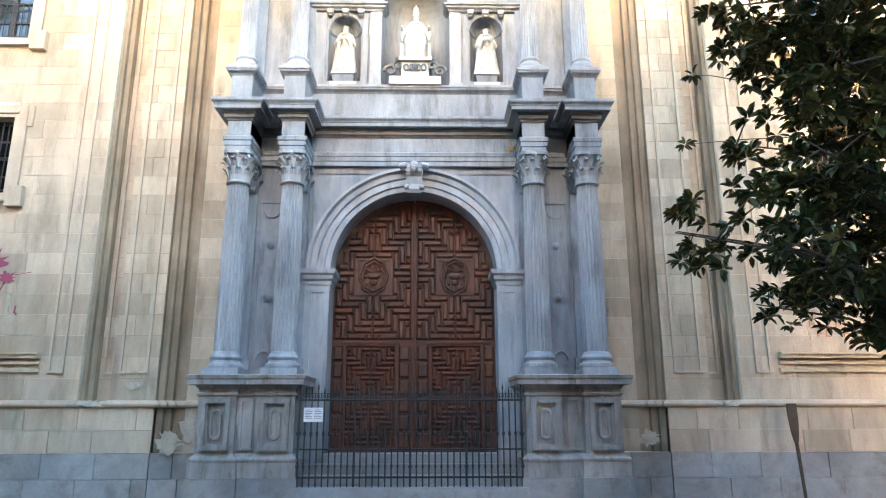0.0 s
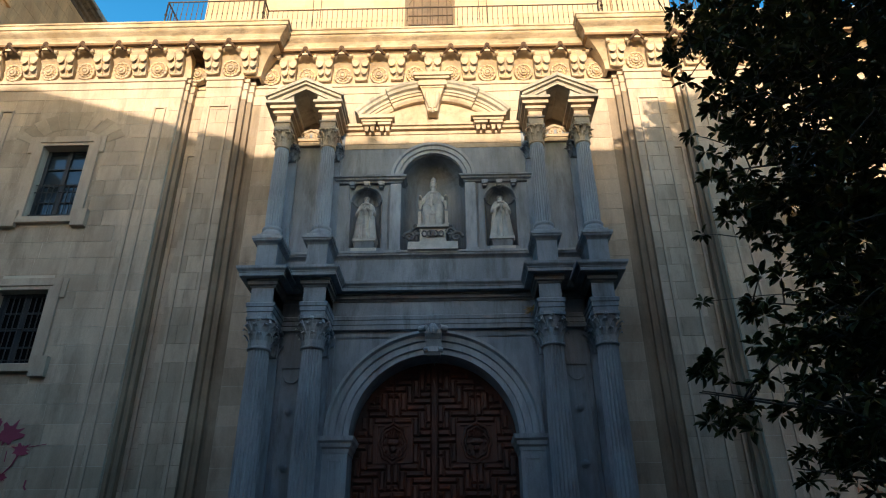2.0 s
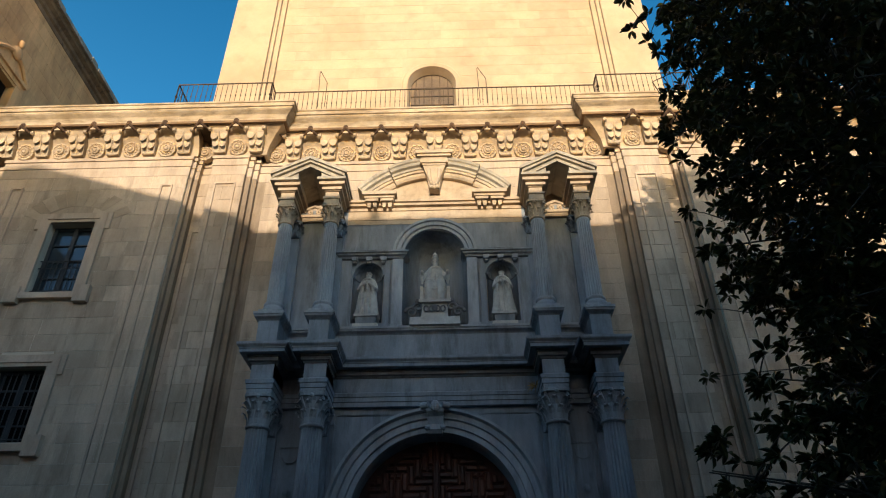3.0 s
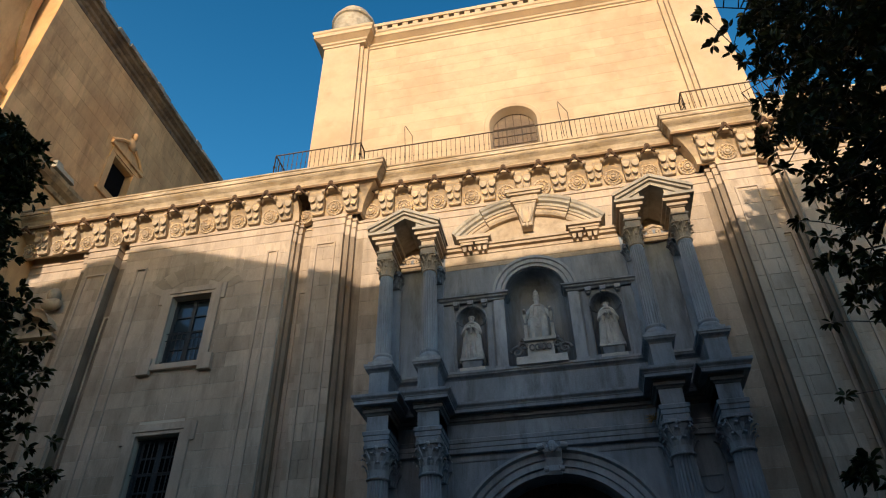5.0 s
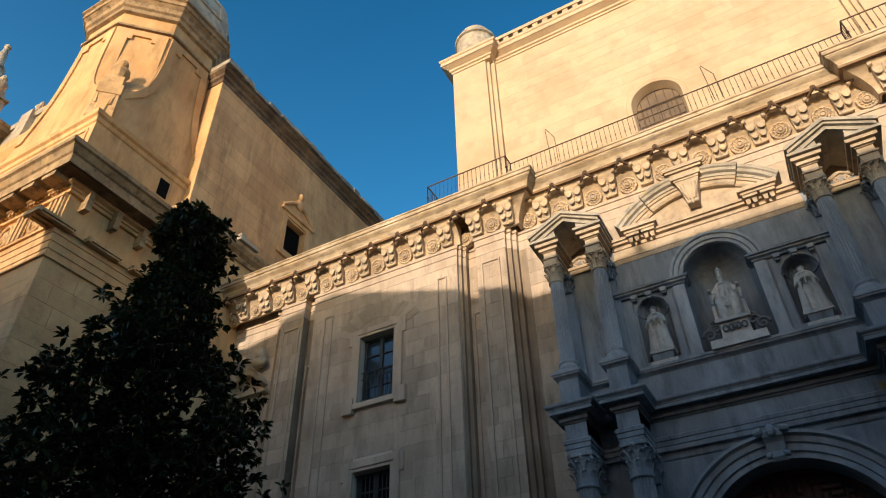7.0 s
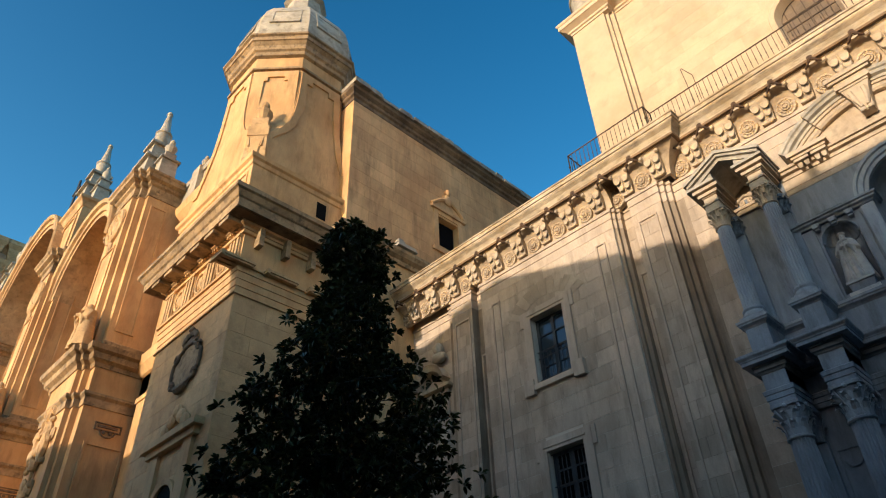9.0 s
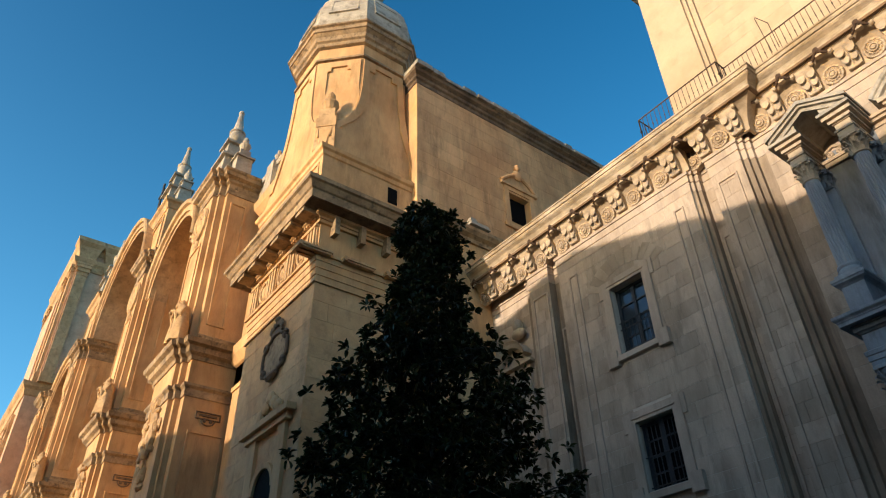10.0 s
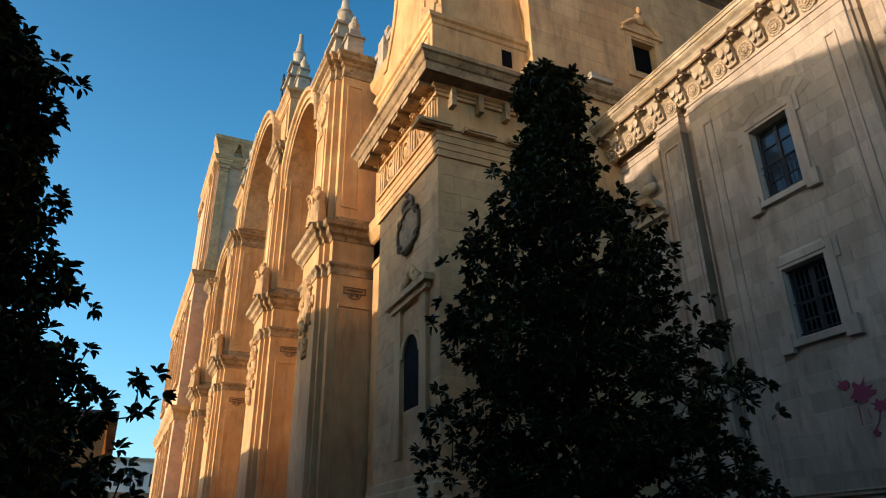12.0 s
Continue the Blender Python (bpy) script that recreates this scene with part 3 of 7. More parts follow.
for sc_path in (_HALF + [(-4.04, 0.39)], mirror(_HALF + [(-4.04, 0.39)])):
    sweep(bm, sc_path, [(-0.05, 1.9), (0.05, 1.9), (0.09, 1.93), (0.10, 1.97), (0.07, 2.02), (0.02, 2.05), (-0.05, 2.05)])
part("string_course", bm, M_LIME, church)

# ---- windows of the church ----
def church_window(cx, z0, z1, panes, idx):
    w = thing("window_%d" % idx, "deep stone-framed window with dark wooden casement and iron bars" if panes else "deep stone-framed window closed by dark iron bars", "window", kind="structure")
    h = 0.6
    bm = bmesh.new()
    for a, b in ((cx - h - 0.28, cx - h - 0.004), (cx + h + 0.004, cx + h + 0.28)):
        box(bm, a, b, -0.075, 0.02, z0 - 0.06, z1 + 0.3)
    box(bm, cx - h - 0.004, cx + h + 0.004, -0.075, 0.02, z1 + 0.004, z1 + 0.3)
    for s in (-1, 1):
        box(bm, *sorted((cx + s * (h + 0.28), cx + s * (h + 0.4))), -0.06, 0.02, z1 - 0.2, z1 + 0.3)
    for a, b in ((cx - h - 0.1, cx + h + 0.1),):
        sweep(bm, [(cx - h - 0.07, 0.0), (cx - h - 0.07, -0.075), (cx + h + 0.07, -0.075), (cx + h + 0.07, 0.0)], [(-0.02, z1 + 0.08), (0.03, z1 + 0.1), (0.03, z1 + 0.14), (-0.02, z1 + 0.14)])
    part("window_surround", bm, M_LIME, w)
    bm = bmesh.new()
    box(bm, cx - h - 0.42, cx + h + 0.42, -0.13, 0.02, z0 - 0.22, z0 - 0.06)
    for s in (-1, 1):
        box(bm, *sorted((cx + s * (h + 0.1), cx + s * (h + 0.45))), -0.15, 0.02, z0 - 0.34, z0 + 0.12)
    part("window_sill", bm, M_LIME, w)
    bm = bmesh.new()
    yb = 0.25
    for a, b in ((cx - h, cx - h + 0.09), (cx + h - 0.09, cx + h), (cx - 0.055, cx + 0.055)):
        box(bm, a, b, yb - 0.05, yb + 0.05, z0, z1)
    for k in range(5):
        z = z0 + (z1 - z0 - 0.08) * k / 4
        box(bm, cx - h, cx + h, yb - 0.04, yb + 0.04, z, z + (0.08 if k in (0, 4) else 0.04))
    part("window_frame", bm, M_FRAME, w)
    for i in range(2):
        for k in range(4):
            bm = bmesh.new()
            a = cx - h + 0.09 + i * 0.565
            zz = z0 + (z1 - z0 - 0.08) * k / 4
            box(bm, a, a + 0.46, yb + 0.0, yb + 0.01, zz + 0.04, zz + (z1 - z0 - 0.08) / 4)
            part("pane", bm, M_GLASS if panes else M_DARK, w)
    # added dark sheet in place of the unlit room behind the panes
    bm = bmesh.new()
    box(bm, cx - h - 0.1, cx + h + 0.1, yb + 0.1, yb + 0.14, z0 - 0.1, z1 + 0.1)
    part("inner_curtain", bm, M_DARK, w)
    top = z0 + (z1 - z0) * (0.47 if panes else 0.97)
    for i in range(9):
        x = cx - h + 0.07 + (2 * h - 0.14) * i / 8
        bm = bmesh.new()
        tube(bm, [(x, 0.11, z0), (x, 0.11, top)], 0.014, 6)
        part("iron_bar", bm, M_IRON, w)
    for z in ((top, z0 + 0.1, top - 0.22) if panes else (top, z0 + 0.1, (z0 + top) / 2)):
        bm = bmesh.new()
        tube(bm, [(cx - h, 0.11, z), (cx + h, 0.11, z)], 0.016, 6)
        part("iron_rail", bm, M_IRON, w)
def relieving_arch(cx, z, seed):
    """A fan of thin facing stones over a window head."""
    rng = random.Random(seed)
    for k in range(11):
        a0, a1 = radians(28 + 124 * k / 11 + 0.5), radians(28 + 124 * (k + 1) / 11 - 0.5)
        r0, r1 = 1.12, 1.12 + rng.uniform(0.5, 0.72)
        bm = bmesh.new()
        pts = [(cx + r * math.cos(a), z + r * math.sin(a) * 0.8) for r, a in ((r0, a0), (r1, a0), (r1, a1), (r0, a1))]
        lo_, hi_ = ([bm.verts.new((x, y, zz)) for x, zz in pts] for y in (-0.017 - 0.004 * rng.random(), 0.0))
        for i in range(4):
            bm.faces.new((lo_[i], lo_[(i + 1) % 4], hi_[(i + 1) % 4], hi_[i]))
        bm.faces.new(lo_)
        part("voussoir", bm, M_VOUSSOIR, church)


for i, s in enumerate((-1, 1)):
    relieving_arch(s * 9.65, 12.15, 3 + i)
    church_window(s * 9.65, 10.35, 12.46, True, 2 * i + 1)
    church_window(s * 9.65, 6.54, 8.31, False, 2 * i + 2)

# arched hood with a bust in the outer bay
hood = thing("wall_niche", "small arched stone niche with a bust above it in the outer bay", "niche", kind="structure")
bm = bmesh.new()
arch(bm, -15.0, 11.9, [(0.66, 0.1), (0.78, 0.05), (0.86, -0.02), (0.86, 0.39), (0.66, 0.39)], 15, 165)
box(bm, -15.95, -14.05, 0.12, 0.39, 11.8, 11.9)
part("hood", bm, M_CARVED, hood)
bm = bmesh.new()
box(bm, -15.55, -14.45, 0.345, 0.37, 9.2, 11.7)
panel_frame(bm, -15.75, -14.25, 9.0, 11.75, 0.38, 0.1, 0.1)
part("recess", bm, M_LIME, hood)
bm = bmesh.new()
blob(bm, (-14.5, 0.15, 13.25), (0.2, 0.2, 0.26))
blob(bm, (-14.5, 0.18, 12.95), (0.34, 0.2, 0.2))
part("bust", bm, M_CARVED, hood, smooth=True)


# ---- portal of grey marble ----
portal = thing("portal", "two-storey grey marble church portal with paired fluted columns", "portal", kind="structure")
XA, XC, YC_ = 3.70, 2.56, -0.74


def leaf_strip(bm, c, a, r0, z0, h, w, out):
    """One acanthus leaf that curls outwards from a bell."""
    ca, sa = math.cos(a), math.sin(a)
    rows = []
    for k, (dz, dr, kw) in enumerate(((0, 0, 0.8), (0.45, 0.1, 1.0), (0.8, 0.45, 0.9), (1.0, 1.0, 0.55), (0.86, 1.15, 0.25))):
        r = r0 + out * dr
        row = []
        for s in (-1, 0, 1):
            q = r + (0.012 if s == 0 else -0.006)
            row.append(bm.verts.new((c[0] + q * ca - s * w * kw * sa, c[1] + q * sa + s * w * kw * ca, z0 + h * dz)))
        rows.append(row)
    for p, q in zip(rows, rows[1:]):
        for i in range(2):
            bm.faces.new((p[i], p[i + 1], q[i + 1], q[i]))


def capital(bm, c, r, z0, z1, square=False):
    h = z1 - z0
    if square:
        box(bm, c[0] - r, c[0] + r, c[1] - r * 0.35, c[1] + r, z0, z1 - 0.08)
    else:
        lathe(bm, [(r * 1.02, z0 - 0.05), (r * 1.12, z0 - 0.03), (r * 1.12, z0), (r * 0.95, z0 + 0.02), (r * 0.96, z0 + h * 0.5), (r * 1.12, z0 + h * 0.75), (r * 1.3, z0 + h * 0.86)], 20, (c[0], c[1], 0))
    for row, (n, zz, hh, out) in enumerate(((9, 0.02, 0.42, 0.13), (9, 0.3, 0.42, 0.17))):
        for i in range(n):
            a = 2 * math.pi * (i + 0.5 * row) / n
            leaf_strip(bm, c, a, r * 0.98, z0 + h * zz, h * hh, r * 0.3, out * (r / 0.25))
    for i in range(4):
        a = math.pi / 4 + i * math.pi / 2
        d = Vector((math.cos(a), math.sin(a), 0))
        p0 = Vector((c[0], c[1], z0 + h * 0.55)) + d * r * 0.9
        p1 = Vector((c[0], c[1], z0 + h * 0.86)) + d * r * 1.45
        tube(bm, [p0, p0.lerp(p1, 0.6) + d * 0.01, p1, p1 - Vector((0, 0, 0.07)) + d * 0.02, p1 - Vector((0, 0, 0.07)) - d * 0.035], [0.03, 0.035, 0.035, 0.03, 0.02], 6)
        b = i * math.pi / 2
        blob(bm, (c[0] + r * 1.25 * math.cos(b), c[1] + r * 1.25 * math.sin(b), z1 - 0.07), 0.055 * r / 0.25, 8, 6)
    # concave abacus
    n, lo, hi = 24, [], []
    for i in range(n):
        a = 2 * math.pi * i / n
        k = r * (1.28 + 0.34 * abs(math.sin(2 * (a - 0))) ** 2.2)
        lo.append(bm.verts.new((c[0] + k * math.cos(a), c[1] + k * math.sin(a), z1 - 0.07)))
        hi.append(bm.verts.new((c[0] + k * 1.04 * math.cos(a), c[1] + k * 1.04 * math.sin(a), z1)))
    for i in range(n):
        bm.faces.new((lo[i], lo[(i + 1) % n], hi[(i + 1) % n], hi[i]))
    bm.faces.new(lo[::-1])
    bm.faces.new(hi)


def column(x, y, z0, z1, r, cap):
    zb, zc = z0 + 0.42 * r / 0.25, z1 - cap
    third = zb + (zc - zb) * 0.36
    prof = [(r * 1.08, zb - 0.01), (r * 1.02, zb + 0.03)] + [(r, zb + 0.05), (r, third - 0.01), (r, third)] + [(r * (1 - 0.13 * k ** 1.6), third + (zc - third) * k) for k in (0.02, 0.25, 0.5, 0.75, 0.98)] + [(r * 0.9, zc - 0.03), (r * 0.92, zc)]
    bm = bmesh.new()
    rings = []
    shape = (0.0, 0.0, 0.75, 0.95, 1.0, 1.0, 0.95, 0.75)
    segs, fl = 160, 20
    for rr, z in prof:
        cut = 0.0 if z < zb + 0.04 or z > zc - 0.04 else (0.024 if z <= third else 0.042)
        rings.append([bm.verts.new((x + (rr - cut * r / 0.25 * shape[i % 8]) * math.cos(2 * math.pi * i / segs), y + (rr - cut * r / 0.25 * shape[i % 8]) * math.sin(2 * math.pi * i / segs), z)) for i in range(segs)])
    for a, c in zip(rings, rings[1:]):
        for i in range(segs):
            bm.faces.new((a[i], a[(i + 1) % segs], c[(i + 1) % segs], c[i]))
    shaft = part("column_shaft", bm, M_MARBLE, portal)
    bm = bmesh.new()
    q = r * 1.42
    zp = z0 + 0.14 * r / 0.25
    box(bm, x - q, x + q, y - q, y + q, z0, zp)
    lathe(bm, [(r * 1.36, zp), (r * 1.42, zp + 0.04), (r * 1.36, zp + 0.09), (r * 1.18, zp + 0.11), (r * 1.12, zp + 0.15), (r * 1.22, zp + 0.18), (r * 1.25, zp + 0.21), (r * 1.18, zp + 0.24), (r * 1.06, zb - 0.005), (r, zb)], 32, (x, y, 0))
    part("column_base", bm, M_MARBLE, shaft, smooth=True)
    bm = bmesh.new()
    capital(bm, (x, y), r * 0.92, zc, z1)
    part("column_capital", bm, M_MARBLE if z0 < 5 else M_CARVED, shaft, "carved Corinthian capital with curled leaves")


def both(path):
    return path + mirror(path)


# pedestals under the lower columns
for s in (-1, 1):
    q = (lambda p: p) if s < 0 else mirror
    path = q([(-4.04, 0.39), (-4.04, -1.15), (-3.32, -1.15), (-3.32, -1.06), (-2.94, -1.06), (-2.94, -1.15), (-2.2, -1.15), (-2.2, 0.39)])
    bm = bmesh.new()
    sweep(bm, path, [(-0.35, 0.0), (0.12, 0.0), (0.11, 0.6), (-0.35, 0.6)])
    part("pedestal_plinth", bm, M_PLINTH, portal)
    bm = bmesh.new()
    sweep(bm, path, [(-0.35, 0.6), (0.09, 0.605), (0.08, 0.9), (0.10, 0.91), (0.10, 0.95), (0.03, 1.0), (0.0, 1.04), (0.0, 2.1), (0.035, 2.11), (0.035, 2.15), (0.0, 2.17), (0.0, 2.22), (0.05, 2.28), (0.06, 2.3), (0.18, 2.31), (0.18, 2.4), (0.2, 2.42), (0.21, 2.48), (0.15, 2.5), (-0.35, 2.5)])
    a, b = sorted((s * 4.0, s * 2.25))
    box(bm, a, b, -0.9, 0.38, 0.5, 2.49)
    ped = part("pedestal", bm, M_PEDESTAL, portal)
    for x0, x1 in ((-3.95, -3.41), (-2.85, -2.29)):
        x0, x1 = sorted((s * -x0, s * -x1))
        bm = bmesh.new()
        panel_frame(bm, x0, x1, 1.1, 2.05, -1.15, 0.085, 0.09)
        panel_frame(bm, x0 + 0.085, x1 - 0.085, 1.185, 1.965, -1.15, 0.025, 0.045)
        cx = (x0 + x1) / 2
        ring = [(cx + 0.085 * math.cos(t), -1.17, (1.75 if math.sin(t) >= 0 else 1.4) + 0.085 * math.sin(t)) for t in (2 * math.pi * (i + 0.5) / 20 for i in range(21))]
        tube(bm, ring, 0.036, 6)
        part("pedestal_panel", bm, M_PEDESTAL, ped)
    bm = bmesh.new()
    panel_frame(bm, *sorted((s * 3.26, s * 3.0)), 1.1, 2.06, -1.06, 0.05, 0.04)
    part("pedestal_panel", bm, M_PEDESTAL, ped)

# lower wall with the great door arch
R_DOOR, Z_SPR = 1.80, 4.79
bm = bmesh.new()
for s in (-1, 1):
    box(bm, *sorted((s * 2.34, s * 4.12)), 0.0, 0.39, 0.0, 8.2)
spandrel(bm, 0, 2.34, Z_SPR, R_DOOR + 0.02, 8.2, 0.0, 0.39)
part("lower_wall", bm, M_GREY, portal)
bm = bmesh.new()
arch(bm, 0, Z_SPR, [(R_DOOR, 0.74), (R_DOOR, -0.04), (R_DOOR + 0.12, -0.04), (R_DOOR + 0.13, -0.09), (R_DOOR + 0.27, -0.09), (R_DOOR + 0.29, -0.14), (R_DOOR + 0.4, -0.16), (R_DOOR + 0.44, -0.24), (R_DOOR + 0.5, -0.24), (R_DOOR + 0.52, -0.1), (R_DOOR + 0.52, 0.1), (R_DOOR + 0.1, 0.74)], n=48)
part("archivolt", bm, M_MARBLE, portal)
for s in (-1, 1):
    bm = bmesh.new()
    box(bm, *sorted((s * R_DOOR, s * 2.32)), -0.08, 0.72, 0.3, 4.8)
    panel_frame(bm, *sorted((s * 1.9, s * 2.22)), 1.3, 4.35, -0.08, 0.05, 0.025)
    jamb = part("door_jamb", bm, M_MARBLE, portal)
    bm = bmesh.new()
    sweep(bm, [(-2.28, 0.3), (-2.28, -0.08), (-1.8, -0.08), (-1.8, 0.615)] if s < 0 else [(1.8, 0.615), (1.8, -0.08), (2.28, -0.08), (2.28, 0.3)], [(-0.1, 4.46), (0.02, 4.46), (0.03, 4.54), (0.07, 4.58), (0.08, 4.66), (0.13, 4.7), (0.14, 4.79), (-0.1, 4.79)])
    part("impost", bm, M_MARBLE, jamb)
    # panelled strip between the columns, with bosses
    cx = s * 3.13
    bm = bmesh.new()
    panel_frame(bm, cx - 0.27, cx + 0.27, 2.75, 6.35, 0.0, 0.04, 0.03)
    for z in (5.36, 4.2):
        lathe_bm = bmesh.new()
        lathe(lathe_bm, [(0.1, 0), (0.1, 0.03), (0.075, 0.035), (0.07, 0.06), (0.03, 0.08)], 14)
        move(lathe_bm, pose(cx, 0.0, z, 90, 0, 0))
        me = bpy.data.meshes.new("boss_tmp")
        lathe_bm.to_mesh(me)
        bm.from_mesh(me)
        lathe_bm.free()
        bpy.data.meshes.remove(me)
    tube(bm, [(cx + 0.16 * math.cos(t), -0.03, 6.1 + 0.12 * math.sin(t)) for t in (math.pi + math.pi * i / 10 for i in range(11))], 0.02, 5)
    tube(bm, [(cx + 0.15 * math.cos(t), -0.03, 2.85 + 0.2 * math.sin(t)) for t in (math.pi * i / 10 for i in range(11))], 0.025, 5)
    part("boss_panel", bm, M_GREY, portal)
    # responds behind the columns, both storeys
    for x in (XA, XC):
        bm = bmesh.new()
        box(bm, s * x - 0.24, s * x + 0.24, -0.09, 0.0, 2.5, 6.52)
        box(bm, s * x - 0.29, s * x + 0.29, -0.15, 0.0, 2.5, 2.9)
        capital(bm, (s * x, -0.06), 0.22, 6.52, 7.16, True)
        part("respond", bm, M_GREY, portal)
        bm = bmesh.new()
        box(bm, s * x - 0.2, s * x + 0.2, -0.09, 0.0, 9.08, 11.75)
        capital(bm, (s * x, -0.06), 0.18, 11.75, 12.2, True)
        part("respond", bm, M_GREY, portal)
        column(s * x, YC_, 2.5, 7.17, 0.25, 0.66)
        column(s * (x + 0.02), YC_, 9.08, 12.22, 0.19, 0.5)
    # flat fields beside the arch
    bm = bmesh.new()
    panel_frame(bm, *sorted((s * 0.95, s * 2.18)), 7.0, 7.02, 0.0, 0.03, 0.015)
    box(bm, *sorted((s * 2.22, s * 2.26)), -0.02, 0.0, 4.9, 7.0)
    part("field_moulding", bm, M_GREY, portal)

# scrolled keystone
bm = bmesh.new()
prof = [(0.0, 6.5), (-0.22, 6.5), (-0.27, 6.58), (-0.25, 6.7), (-0.3, 6.85), (-0.38, 6.95), (-0.4, 7.04), (-0.34, 7.12), (0.0, 7.14)]
rows = [[bm.verts.new((sx * (0.15 + 0.05 * (z - 6.5) / 0.64), y, z)) for y, z in prof] for sx in (-1, 1)]
for i in range(len(prof)):
    j = (i + 1) % len(prof)
    bm.faces.new((rows[0][i], rows[0][j], rows[1][j], rows[1][i]))
bm.faces.new(rows[0][::-1])
bm.faces.new(rows[1])
for s in (-1, 1):
    tube(bm, [(s * 0.14, -0.39, 7.08), (s * 0.3, -0.3, 7.08)], 0.075, 10)
    tube(bm, [(s * 0.1, -0.26, 6.62), (s * 0.2, -0.22, 6.62)], 0.06, 10)
blob(bm, (0, -0.42, 7.05), (0.1, 0.07, 0.13))
part("keystone", bm, M_MARBLE, portal, "scrolled keystone")

# lower entablature, stepping out over each column
ENT = both([(-3.97, 0.39), (-3.97, -1.0), (-3.44, -1.0), (-3.44, -0.1), (-2.82, -0.1), (-2.82, -1.0), (-2.3, -1.0), (-2.3, -0.1)])
bm = bmesh.new()
sweep(bm, ENT, [(-0.1, 7.17), (0.0, 7.17), (0.0, 7.27), (0.02, 7.28), (0.02, 7.38), (0.04, 7.39), (0.05, 7.47), (0.0, 7.5), (-0.02, 7.5), (-0.02, 7.9), (-0.1, 7.9)])
for s in (-1, 1):
    for x in (XA, XC):
        box(bm, s * x - 0.24, s * x + 0.24, -0.95, 0.38, 7.18, 7.95)
box(bm, -2.3, 2.3, -0.05, 0.38, 7.18, 8.2)
part("architrave", bm, M_GREY, portal)
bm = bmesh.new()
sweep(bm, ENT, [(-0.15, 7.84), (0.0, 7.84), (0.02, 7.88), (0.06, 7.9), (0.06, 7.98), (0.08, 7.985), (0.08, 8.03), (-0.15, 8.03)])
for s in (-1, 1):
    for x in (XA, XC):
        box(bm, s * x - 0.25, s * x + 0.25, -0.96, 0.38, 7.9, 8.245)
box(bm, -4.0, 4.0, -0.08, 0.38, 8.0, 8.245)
part("bed_moulding", bm, M_DARKGREY, portal, "dark grey moulding under the cornice")
bm = bmesh.new()
sweep(bm, ENT, [(-0.1, 8.035), (0.22, 8.035), (0.22, 8.11), (0.235, 8.115), (0.24, 8.14), (0.28, 8.18), (0.29, 8.2), (0.29, 8.252), (-0.1, 8.262)])
part("cornice", bm, M_GREY, portal)
# attic course that carries the upper columns
ATT = both([(-3.95, 0.39), (-3.95, -0.98), (-3.49, -0.98), (-3.49, -0.12), (-2.81, -0.12), (-2.81, -0.98), (-2.35, -0.98), (-2.35, -0.14)])
bm = bmesh.new()
sweep(bm, ATT, [(-0.1, 8.24), (0.03, 8.24), (0.03, 8.3), (0.0, 8.33), (0.0, 8.9), (0.03, 8.94), (0.09, 8.98), (0.10, 9.07), (-0.1, 9.08)])
for s in (-1, 1):
    for x in (3.72, 2.58):
        box(bm, s * x - 0.22, s * x + 0.22, -0.93, 0.38, 8.25, 9.07)
box(bm, -3.9, 3.9, -0.08, 0.38, 8.25, 9.07)
part("attic_course", bm, M_GREY, portal)

bm = bmesh.new()
sweep(bm, ATT, [(0.02, 9.03), (0.115, 9.03), (0.12, 9.09), (0.0, 9.095)])
part("attic_fillet", bm, M_MARBLE, portal)
# upper wall with three niches
bm = bmesh.new()
Z3 = 12.72
for s in (-1, 1):
    box(bm, *sorted((s * 2.05, s * 4.0)), 0.0, 0.39, 9.07, Z3)
    box(bm, *sorted((s * 0.8, s * 1.28)), 0.0, 0.39, 9.07, Z3)
    box(bm, *sorted((s * 1.28, s * 2.05)), 0.0, 0.39, 9.07, 9.3)
    spandrel(bm, s * 1.665, 0.385, 10.62, 0.37, Z3, 0.0, 0.39)
spandrel(bm, 0, 0.8, 11.2, 0.78, Z3, 0.0, 0.39)
part("upper_wall", bm, M_GREY, portal)


def niche(bm, cx, r, z0, zs, shell=False, n=16):
    """A half-round niche with a half dome; the shell has ribs."""
    prev = None
    heights = [(1.0, z0), (1.0, zs)] + [(math.cos(t), zs + r * math.sin(t)) for t in (math.pi / 2 * i / 8 for i in range(1, 9))]
    for k, z in heights:
        ring = []
        for i in range(n + 1):
            a = math.pi * i / n
            q = r * k * (1 - (0.05 * (i % 2) if shell and z > zs else 0))
            ring.append(bm.verts.new((cx + q * math.cos(a), q * math.sin(a), z)))
        if prev:
            for i in range(n):
                bm.faces.new((prev[i], prev[i + 1], ring[i + 1], ring[i]))
        prev = ring


